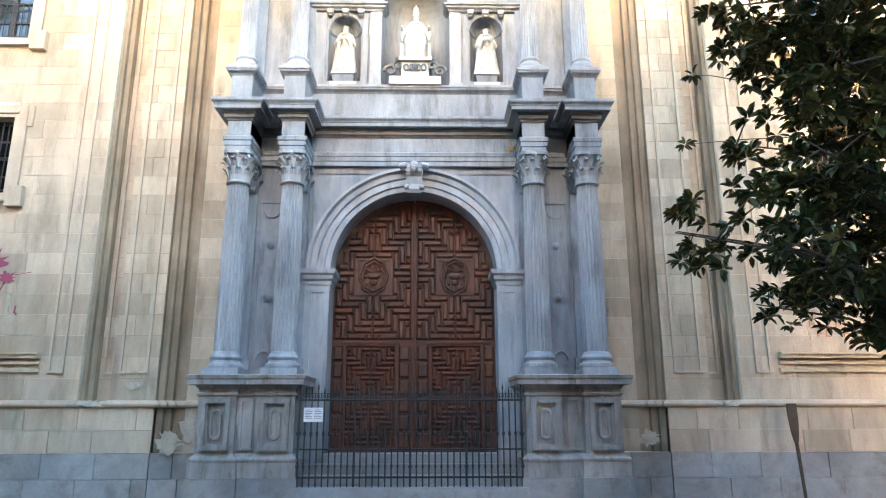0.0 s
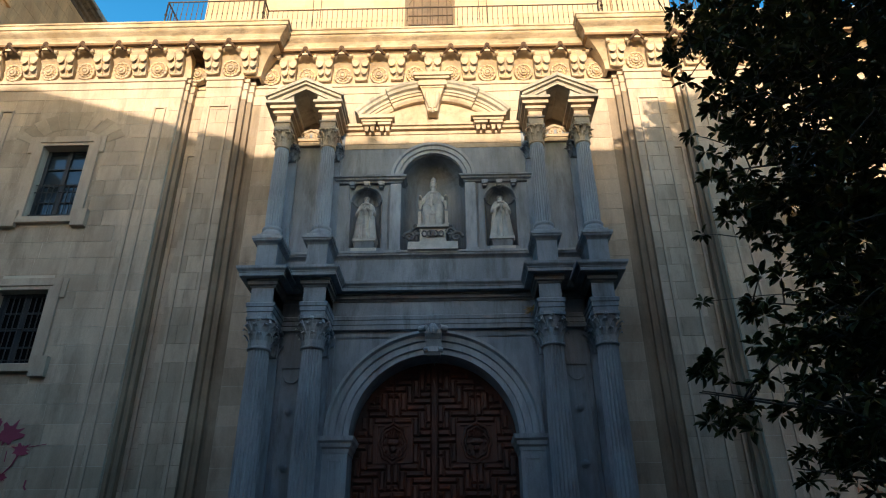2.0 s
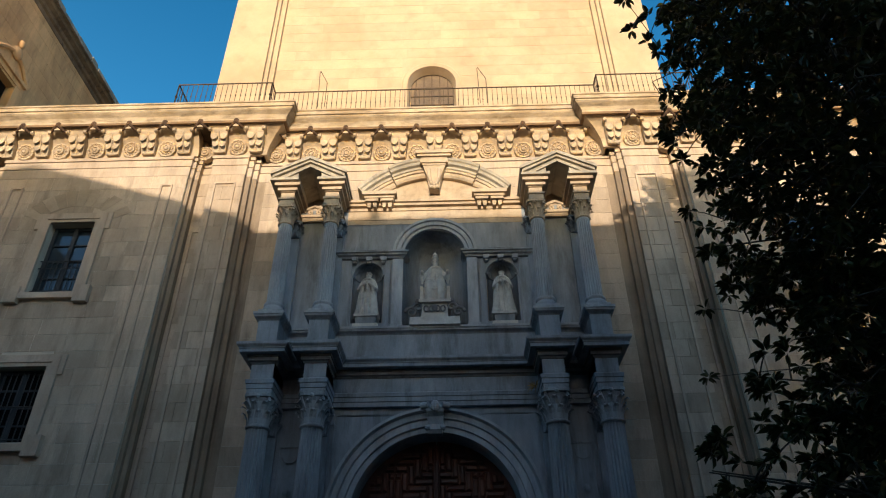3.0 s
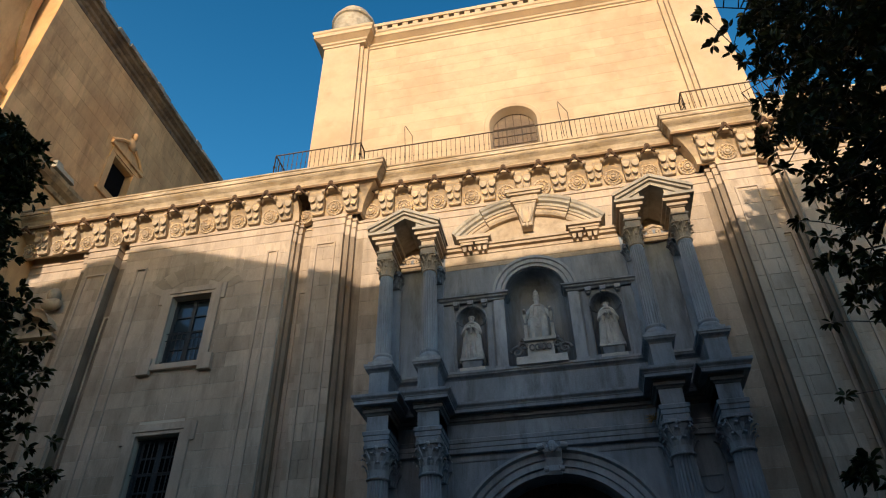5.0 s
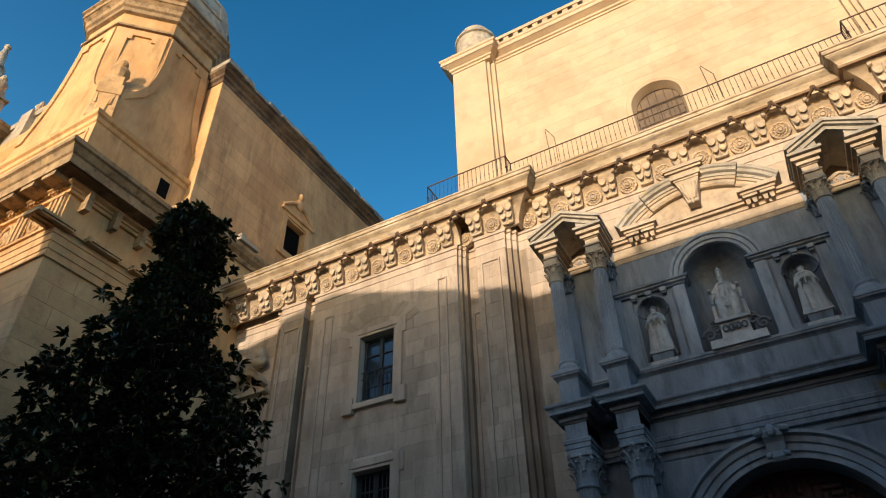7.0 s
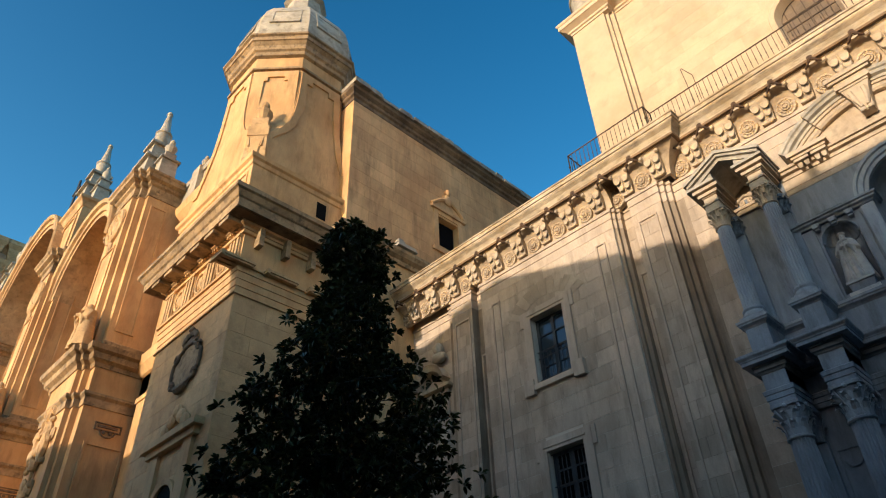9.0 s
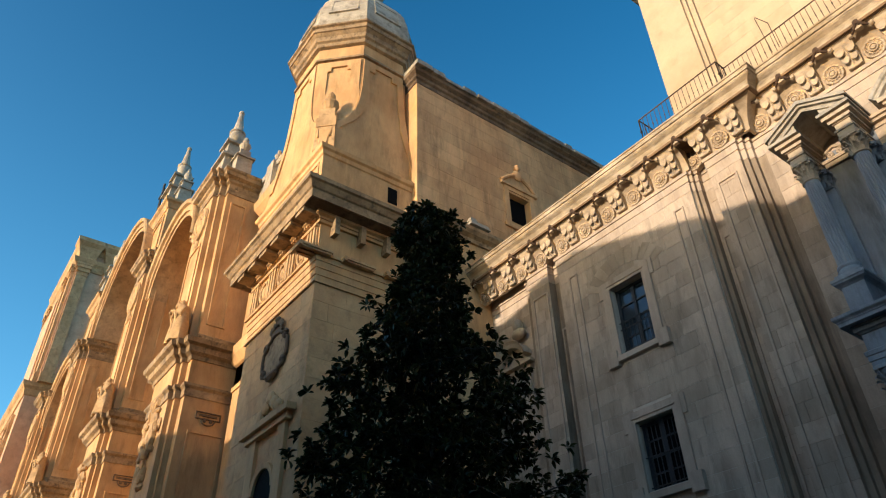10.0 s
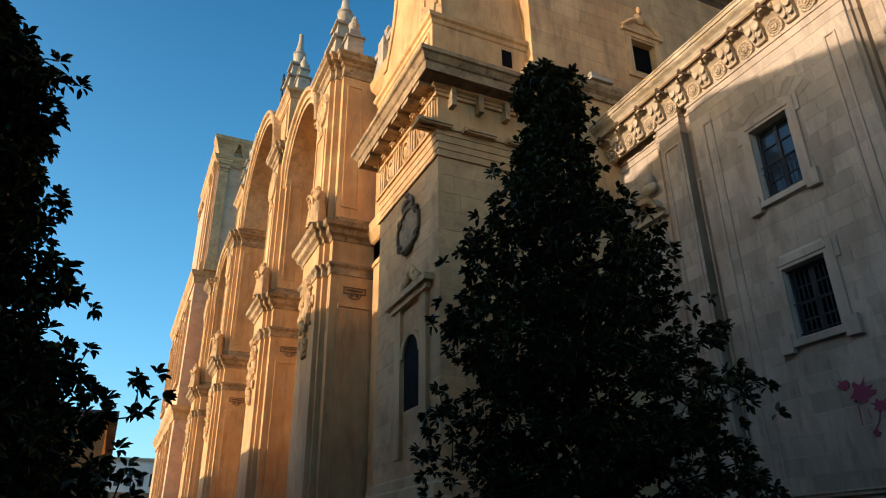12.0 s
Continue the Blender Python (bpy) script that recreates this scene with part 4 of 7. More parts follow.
bm = bmesh.new()
niche(bm, 0, 0.8, 9.05, 11.2)
part("niche", bm, M_GREY, portal)
for s in (-1, 1):
    bm = bmesh.new()
    niche(bm, s * 1.665, 0.372, 9.29, 10.62, True)
    n_ = part("niche", bm, M_GREY, portal, "small niche with a ribbed shell head")
    bm = bmesh.new()
    tube(bm, [(s * 1.665 + 0.39 * math.cos(t), -0.02, 10.62 + 0.39 * math.sin(t)) for t in (math.pi * i / 16 for i in range(17))], 0.022, 6)
    blob(bm, (s * 1.665, -0.05, 11.0), (0.09, 0.07, 0.07))
    tube(bm, [(s * 1.665 + 0.365 * math.cos(t), 0.36 * math.sin(t), 10.62) for t in (math.pi * i / 16 for i in range(17))], 0.028, 6)
    part("niche_rim", bm, M_GREY, n_)
    bm = bmesh.new()
    box(bm, s * 1.665 - 0.3, s * 1.665 + 0.3, -0.2, 0.3, 9.07, 9.2)
    box(bm, s * 1.665 - 0.28, s * 1.665 + 0.28, -0.2, 0.3, 9.4, 9.46)
    part("niche_plinth", bm, M_STATUE, n_)
    # die in darker grey marble, which paints the recess shade on it
    bm = bmesh.new()
    box(bm, s * 1.665 - 0.22, s * 1.665 + 0.22, -0.14, 0.3, 9.2, 9.4, -0.03)
    part("plinth_die", bm, M_GREY, n_)
    bm = bmesh.new()
    sweep(bm, [(-2.42, 0.0), (-2.42, -0.1), (-0.76, -0.1), (-0.76, 0.3)] if s < 0 else [(0.76, 0.3), (0.76, -0.1), (2.42, -0.1), (2.42, 0.0)], [(-0.1, 11.1), (-0.02, 11.1), (0.0, 11.14), (0.05, 11.17), (0.06, 11.21), (0.1, 11.23), (0.1, 11.27), (-0.1, 11.28)])
    part("impost_cornice", bm, M_GREY, portal)
    for k in range(3):
        bm = bmesh.new()
        x = s * (1.3 + 0.36 * k)
        box(bm, x - 0.065, x + 0.065, -0.16, 0.0, 11.0, 11.1, -0.012)
        box(bm, x - 0.045, x + 0.045, -0.12, 0.0, 10.95, 11.0)
        part("corbel", bm, M_MARBLE, portal)
    bm = bmesh.new()
    box(bm, *sorted((s * 0.8, s * 1.06)), -0.1, 0.0, 9.2, 11.06)
    box(bm, *sorted((s * 0.78, s * 1.1)), -0.14, 0.0, 9.07, 9.2)
    part("niche_pilaster", bm, M_MARBLE, portal)
    bm = bmesh.new()
    box(bm, *sorted((s * 2.1, s * 2.36)), -0.06, 0.0, 9.07, 11.05)
    box(bm, *sorted((s * 1.12, s * 1.24)), -0.04, 0.0, 9.07, 11.05)
    panel_frame(bm, *sorted((s * 1.35, s * 1.95)), 11.36, 11.42, 0.0, 0.02, 0.02)
    part("niche_strip", bm, M_GREY, portal)
bm = bmesh.new()
arch(bm, 0, 11.22, [(0.78, 0.05), (0.78, -0.06), (0.86, -0.06), (0.88, -0.1), (0.98, -0.1), (1.0, -0.14), (1.07, -0.14), (1.08, 0.05)], n=36)
part("niche_archivolt", bm, M_MARBLE, portal)

# top of the upper storey: frieze lines, twin gables over the columns, segmental gable
bm = bmesh.new()
for z0, z1, o in ((12.2, 12.3, 0.012), (12.34, 12.44, 0.025), (12.63, 12.7, 0.04), (12.76, 12.84, 0.11), (12.84, 12.92, 0.17)):
    box(bm, -2.3, 2.3, -o, 0.39, z0, z1)
box(bm, -2.3, 2.3, -0.008, 0.38, 12.25, 12.8)
part("frieze_moulding", bm, M_CARVED, portal)
for s in (-1, 1):
    for x in (3.74, 2.6):
        bm = bmesh.new()
        cx = s * x
        box(bm, cx - 0.17, cx + 0.17, -0.88, 0.38, 12.22, 12.8)
        for w, z0, z1 in ((0.185, 12.22, 12.4), (0.215, 12.4, 12.45), (0.25, 12.66, 12.74), (0.325, 12.77, 12.86)):
            box(bm, cx - w, cx + w, -0.73 - w, 0.37, z0, z1)
        box(bm, cx - 0.2, cx + 0.2, -0.92, 0.36, 12.64, 12.88)
        part("gable_block", bm, M_CARVED, portal)
    gx = s * 3.21
    # raking cornice in three steps, open below, with the soffit set back
    bm = bmesh.new()
    for half, drop, thick, y0 in ((0.98, 0.0, 0.10, -1.16), (0.93, 0.085, 0.08, -1.1), (0.88, 0.15, 0.12, -1.02)):
        for k in (-1, 1):
            zt, ze = 13.66 - drop, 13.16 - drop
            pts = [(gx + k * half, ze), (gx, zt), (gx, zt - thick), (gx + k * half, ze - thick)]
            a, b = ([bm.verts.new((x, y, z)) for x, z in pts] for y in (y0, 0.36))
            for i in range(4):
                bm.faces.new((a[i], a[(i + 1) % 4], b[(i + 1) % 4], b[i]))
            bm.faces.new(a[::-1])
            bm.faces.new(b)
    for k in (-1, 1):
        # solid haunch over each column block, and the returned eave
        pts = [(gx + k * 0.86, 12.88), (gx + k * 0.86, 12.95), (gx + k * 0.3, 13.24), (gx + k * 0.3, 12.88)]
        a, b = ([bm.verts.new((x, y, z)) for x, z in pts] for y in (-0.97, 0.35))
        for i in range(4):
            bm.faces.new((a[i], a[(i + 1) % 4], b[(i + 1) % 4], b[i]))
        bm.faces.new(a[::-1])
        bm.faces.new(b)
        box(bm, *sorted((gx + k * 0.24, gx + k * 0.97)), -1.13, 0.34, 12.885, 12.96)
    part("gable", bm, M_PALE, portal, "small open gable over twin columns")
    # scrolled crest on the wall inside the open gable
    bm = bmesh.new()
    for k in (-1, 1):
        tube(bm, [(gx + k * (0.16 - 0.006 * j) + k * 0.1 * math.cos(0.7 * j) * (1 - j / 16), -0.04, 12.62 + 0.1 * math.sin(0.7 * j) * (1 - j / 16)) for j in range(12)], 0.035, 6)
    tube(bm, [(gx - 0.24, -0.05, 12.7), (gx, -0.06, 12.8), (gx + 0.24, -0.05, 12.7)], 0.05, 6)
    box(bm, gx - 0.34, gx + 0.34, -0.12, 0.0, 12.42, 12.5)
    box(bm, gx - 0.3, gx + 0.3, -0.08, 0.0, 12.3, 12.42)
    part("gable_crest", bm, M_CARVED, portal)
    for k in (-0.55, 0.5):
        bm = bmesh.new()
        lathe(bm, [(0.1, 0), (0.1, 0.06), (0.05, 0.1), (0.12, 0.2), (0.13, 0.3), (0.06, 0.38)], 12, (gx + k, -0.4, 13.3))
        part("ball_finial", bm, M_PALE, portal, smooth=True)
# segmental gable: field, two moulded bands broken by shallow steps, corbels and a keystone
CZ_SEG, R_SEG = 11.43, 2.69
bm = bmesh.new()
field = [(2.3 * math.cos(t), CZ_SEG + 2.3 * math.sin(t)) for t in (radians(42 + 96 * i / 20) for i in range(21))]
lo_, hi_ = ([bm.verts.new((x, y, z)) for x, z in field] for y in (-0.05, 0.3))
for i in range(21):
    bm.faces.new((lo_[i], lo_[(i + 1) % 21], hi_[(i + 1) % 21], hi_[i]))
bm.faces.new(lo_)
box(bm, -2.2, 2.2, -0.06, 0.3, 12.92, 13.0)
part("gable_field", bm, M_CARVED, portal)
for a0, a1, o in ((40.4, 62, 0.0), (62.3, 117.7, 0.07), (118, 139.6, 0.0)):
    bm = bmesh.new()
    arch(bm, 0, CZ_SEG, [(R_SEG - 0.26, 0.3), (R_SEG - 0.26, -0.22 - o), (R_SEG - 0.2, -0.24 - o), (R_SEG - 0.17, -0.32 - o), (R_SEG - 0.1, -0.34 - o), (R_SEG - 0.07, -0.38 - o), (R_SEG, -0.4 - o), (R_SEG + 0.02, 0.39)], a0, a1, 20)
    part("gable_cornice", bm, M_PALE, portal, "weathered grey curved cornice")
    bm = bmesh.new()
    arch(bm, 0, CZ_SEG, [(R_SEG - 0.48, 0.3), (R_SEG - 0.48, -0.1 - o), (R_SEG - 0.42, -0.14 - o), (R_SEG - 0.34, -0.14 - o), (R_SEG - 0.33, -0.18 - o), (R_SEG - 0.262, -0.19 - o), (R_SEG - 0.262, 0.3)], a0 + 5 * (a0 < 41), a1 - 5 * (a1 > 139), 20)
    part("gable_band", bm, M_CARVED, portal)
for s in (-1, 1):
    bm = bmesh.new()
    box(bm, *sorted((s * 1.0, s * 1.92)), -0.4, 0.3, 12.93, 13.04)
    box(bm, *sorted((s * 1.06, s * 1.86)), -0.33, 0.3, 12.86, 12.93)
    for x in (1.26, 1.66):
        box(bm, s * x - 0.17, s * x + 0.17, -0.3, 0.0, 12.78, 12.86)
        for dx in (-0.075, 0.075):
            box(bm, s * x + dx - 0.04, s * x + dx + 0.04, -0.2, 0.0, 12.64, 12.78, -0.02)
    part("gable_corbel", bm, M_CARVED, portal)
bm = bmesh.new()
key = [(-0.13, 13.14), (0.13, 13.14), (0.2, 13.55), (0.3, 13.84), (-0.3, 13.84), (-0.2, 13.55)]
lo_, hi_ = ([bm.verts.new((x, y - (z - 13.14) * 0.2 * (y < 0), z)) for x, z in key] for y in (-0.3, 0.39))
for i in range(6):
    bm.faces.new((lo_[i], lo_[(i + 1) % 6], hi_[(i + 1) % 6], hi_[i]))
bm.faces.new(lo_)
bm.faces.new(hi_[::-1])
for x in (-0.12, 0.12):
    tube(bm, [(x * 1.2, -0.44, 13.7), (x * 1.1, -0.41, 13.48), (x * 0.5, -0.36, 13.24)], [0.06, 0.055, 0.04], 6)
    blob(bm, (x * 0.7, -0.34, 13.18), (0.08, 0.05, 0.06), 7, 5)
for w, z0, z1, y in ((0.32, 13.84, 13.9, -0.46), (0.38, 13.9, 13.98, -0.5), (0.36, 13.98, 14.08, -0.5), (0.46, 14.08, 14.15, -0.56), (0.5, 14.16, 14.27, -0.6)):
    box(bm, -w, w, y, 0.38, z0, z1)
part("gable_keystone", bm, M_CARVED, portal)

# ---- statues ----
def statue(name, label, at, h, mat, seed=0, seated=False, mitre=0.0, arm=True, turn=0.0, slim=0.85):
    """A robed stone figure as one plain mesh."""
    rng = random.Random(seed)
    bm = bmesh.new()
    n, rings = 40, []
    prof = ((0.0, 0.235, 0.19), (0.06, 0.23, 0.185), (0.18, 0.205, 0.165), (0.32, 0.185, 0.15), (0.46, 0.165, 0.135), (0.6, 0.16, 0.125), (0.72, 0.165, 0.12), (0.79, 0.14, 0.105), (0.835, 0.085, 0.075), (0.86, 0.055, 0.055)) if not seated else \
           ((0.0, 0.28, 0.3), (0.1, 0.275, 0.31), (0.2, 0.265, 0.31), (0.3, 0.26, 0.31), (0.4, 0.25, 0.28), (0.48, 0.19, 0.18), (0.6, 0.15, 0.135), (0.7, 0.155, 0.13), (0.77, 0.13, 0.1), (0.83, 0.07, 0.065))
    ph = rng.uniform(0, 6)
    for z, rx, ry in prof:
        ring = []
        for i in range(n):
            a = 2 * math.pi * i / n
            fold = 1 + (0.17 * math.sin(a * 7 + ph + z * 3) + 0.1 * math.sin(a * 4 + z * 9) + 0.05 * math.sin(z * 40 + 2 * a)) * max(0.1, 1 - z * 1.05)
            ring.append(bm.verts.new((h * rx * fold * math.cos(a), h * ry * fold * math.sin(a), h * z)))
        rings.append(ring)
    for a, c in zip(rings, rings[1:]):
        for i in range(n):
            bm.faces.new((a[i], a[(i + 1) % n], c[(i + 1) % n], c[i]))
    bm.faces.new(rings[0][::-1])
    bm.faces.new(rings[-1])
    zt = 0.83 if seated else 0.86
    blob(bm, (0, -0.01 * h, h * (zt + 0.055)), (h * 0.056, h * 0.064, h * 0.074), 12, 9)
    blob(bm, (0, -0.055 * h, h * (zt + 0.005)), (h * 0.042, h * 0.04, h * 0.055), 8, 6)
    blob(bm, (0, -0.075 * h, h * (zt + 0.05)), (h * 0.012, h * 0.016, h * 0.02), 6, 5)
    for s in (-1, 1):
        blob(bm, (s * 0.022 * h, -0.066 * h, h * (zt + 0.078)), (h * 0.02, h * 0.012, h * 0.008), 6, 4)
    if mitre:
        tiers = [(0.056, 0.0), (0.074, 0.04), (0.074, 0.12), (0.062, 0.16), (0.064, 0.3), (0.076, 0.34), (0.074, 0.42), (0.056, 0.47), (0.054, 0.58), (0.062, 0.62), (0.058, 0.69), (0.034, 0.8), (0.012, 0.86), (0.022, 0.91), (0.02, 0.96), (0.004, 1.0)]
        lathe(bm, [(h * r, h * (zt + 0.09 + mitre * q)) for r, q in tiers], 12)
    for s in (-1, 1):
        sh = Vector((s * h * 0.125, 0, h * (zt - 0.09)))
        if arm:
            el = Vector((s * h * 0.175, -h * 0.07, h * (zt - 0.27)))
            ha = Vector((s * h * 0.27, -h * 0.3, h * 0.6)) if seated else Vector((s * h * 0.05, -h * 0.2, h * (zt - 0.2)))
            if seated:
                el = Vector((s * h * 0.27, -h * 0.1, h * 0.56))
            tube(bm, [sh, el, ha], [h * 0.055, h * 0.056, h * 0.034], 8)
            blob(bm, tuple(ha), h * 0.035, 8, 6)
            tube(bm, [el.lerp(ha, 0.5), el.lerp(ha, 0.4) - Vector((0, 0, h * 0.16))], [h * 0.055, h * 0.02], 8)
    for i in range(7):
        a = math.pi + math.pi * (i + 0.5) / 7
        tube(bm, [(h * 0.17 * math.cos(a), h * 0.14 * math.sin(a), h * (0.55 if not seated else 0.42)), (h * 0.2 * math.cos(a + 0.1), (0.17 if not seated else 0.3) * h * math.sin(a + 0.1), h * 0.02)], [h * 0.012, h * 0.026], 6)
    # open cape behind the robe, from the shoulders to the foot
    cape, lo_z, hi_z = [], (0.3 if seated else 0.03), zt - 0.05
    for j in range(9):
        q = j / 8
        z = lo_z + (hi_z - lo_z) * q
        rx, ry = (0.265 - 0.105 * q, 0.21 - 0.08 * q) if not seated else (0.26 - 0.1 * q, 0.24 - 0.11 * q)
        ring = []
        for i in range(19):
            a = radians(-62 + 304 * i / 18)
            k = 1 + 0.06 * math.sin(7 * a + ph) * (1 - q)
            ring.append((bm.verts.new((h * rx * k * math.cos(a), h * ry * k * math.sin(a), h * z)), bm.verts.new((h * (rx - 0.02) * k * math.cos(a), h * (ry - 0.02) * k * math.sin(a), h * z))))
        cape.append(ring)
    for a, b in zip(cape, cape[1:]):
        for i in range(18):
            bm.faces.new((a[i][0], a[i + 1][0], b[i + 1][0], b[i][0]))
            bm.faces.new((a[i][1], b[i][1], b[i + 1][1], a[i + 1][1]))
        for i in (0, 18):
            bm.faces.new((a[i][0], b[i][0], b[i][1], a[i][1]))
    tube(bm, [(h * 0.12 * math.cos(a), h * 0.11 * math.sin(a) - 0.01 * h, h * (zt - 0.05)) for a in (2 * math.pi * i / 14 for i in range(15))], h * 0.022, 6)
    tube(bm, [(0, -h * 0.15, h * (zt - 0.12)), (0, -h * 0.17, h * (zt - 0.32))], [h * 0.03, h * 0.02], 6)
    if seated:
        for s in (-1, 1):
            tube(bm, [(s * h * 0.12, -h * 0.1, h * 0.42), (s * h * 0.13, -h * 0.3, h * 0.38), (s * h * 0.12, -h * 0.33, h * 0.02)], [h * 0.1, h * 0.09, h * 0.07], 9)
            box(bm, *sorted((s * h * 0.25, s * h * 0.31)), -h * 0.2, h * 0.22, 0, h * 0.36)
        # hem of the cope over the knees
        tube(bm, [(h * 0.2 * math.cos(a), -h * 0.355, h * (0.3 + 0.05 * math.sin(a) + 0.012 * math.sin(5 * a))) for a in (math.pi + math.pi * i / 14 for i in range(15))], h * 0.014, 6)
    move(bm, Matrix.Diagonal((slim, slim, 1, 1)))
    ob = part(name, bm, mat, None, smooth=True)
    ob.matrix_basis = pose(*at, 0, 0, turn)
    return tagged(ob, label, "statue")


statue("seated_statue", "white marble seated figure in robes with a tall tiara", (0, 0.16, 9.72), 1.47, M_STATUE, 3, True, 0.235, slim=0.8)
for s in (-1, 1):
    statue("standing_statue", "white marble robed standing figure in a shell niche", (s * 1.665, 0.05, 9.46), 1.27, M_STATUE, 7 + s, False, 0.08 if s < 0 else 0.04, slim=0.9)
base = thing("statue_plinth", "white marble plinth with scrolls under the seated statue", "plinth", at=(0, 0, 0))
bm = bmesh.new()
box(bm, -0.6, 0.6, -0.32, 0.5, 9.08, 9.28, 0.01)
part("foot_slab", bm, M_STATUE, base)
bm = bmesh.new()
box(bm, -0.32, 0.32, -0.3, 0.5, 9.28, 9.68, 0.02)
box(bm, -0.38, 0.38, -0.36, 0.55, 9.66, 9.73)
part("die", bm, M_STATUE, base)
bm = bmesh.new()
for x in (-0.2, -0.07, 0.07, 0.2):
    tube(bm, [(x + 0.055 * math.cos(t), -0.325, 9.49 + 0.075 * math.sin(t)) for t in (2 * math.pi * i / 10 for i in range(11))], 0.02, 5)
blob(bm, (0, -0.33, 9.5), (0.07, 0.04, 0.09), 8, 6)
part("die_carving", bm, M_DARKGREY, base, "dark weathered relief on the plinth")
for s in (-1, 1):
    bm = bmesh.new()
    # a large volute at the foot and a smaller one above it
    for cx, cz, r in ((0.56, 9.43, 0.15), (0.4, 9.56, 0.12)):
        tube(bm, [(s * (cx + r * (1 - 0.07 * k) * math.cos(0.7 * k)), -0.26, cz + r * (1 - 0.07 * k) * math.sin(0.7 * k)) for k in range(13)], [0.045 - 0.002 * k for k in range(13)], 7)
    blob(bm, (s * 0.42, -0.26, 9.72), (0.06, 0.06, 0.06), 8, 6)
    part("scroll", bm, M_DARKGREY, base, "dark weathered marble scroll")


# ---- steps, door and fence ----
for name, (x, y0, y1, z0, z1) in (("step", (2.2, -1.38, -0.95, 0.0, 0.45)), ("step", (2.19, -0.95, -0.6, 0.0, 0.63)), ("step", (2.18, -0.6, -0.25, 0.0, 0.81)), ("step", (1.8, -0.25, 0.75, 0.0, 0.98)), ("step", (2.75, -1.85, -1.38, 0.0, 0.2))):
    bm = bmesh.new()
    box(bm, -x, x, y0, y1, z0, z1, 0.012)
    tagged(part(name, bm, M_PLINTH), "worn grey stone step before the church door", "step", kind="structure")

door = thing("church_door", "tall double wooden church door with carved interlocking panels", "door")
def leaf_core(s):
    bm = bmesh.new()
    n = 18
    pts = [(s * 0.012, 0.98), (s * 1.8, 0.98)] + [(s * 1.8 * math.cos(math.pi / 2 * i / n), 4.79 + 1.8 * math.sin(math.pi / 2 * i / n)) for i in range(n)] + [(s * 0.012, 6.588)]
    a, b = ([bm.verts.new((x, y, z)) for x, z in pts] for y in (0.62, 0.7))
    k = len(pts)
    for i in range(k):
        bm.faces.new((a[i], a[(i + 1) % k], b[(i + 1) % k], b[i]))
    bm.faces.new(a[::-1])
    bm.faces.new(b)
    return part("door_leaf", bm, M_WOOD, door)


def inside(u, z):
    return z < 4.79 or u * u + (z - 4.79) ** 2 < 1.74 ** 2


def interlaced(cols, rows, blocked, mid):
    """Covers a grid with bars one cell wide and three long, laid in steps that turn about the row mid."""
    seen, out = set(), []
    for r in range(rows):
        for c in range(cols):
            if blocked(c, r) or (c, r) in seen:
                continue
            up = 1 if r < mid else -1
            q = (c - up * (r - mid)) % 6
            flat = q < 3
            run = [(c, r)]
            for k in range(1, 3 - q if flat else 6):
                n = (c + k, r) if flat else (c, r + k)
                if n[0] >= cols or n[1] >= rows or blocked(*n) or n in seen or (n[1] < mid) != (r < mid):
                    break
                if not flat and not 3 <= (n[0] - up * (n[1] - mid)) % 6 <= 5 or (not flat and k > 2):
                    break
                run.append(n)
            seen.update(run)
            out.append((c, r, len(run) if flat else 1, 1 if flat else len(run)))
    return out


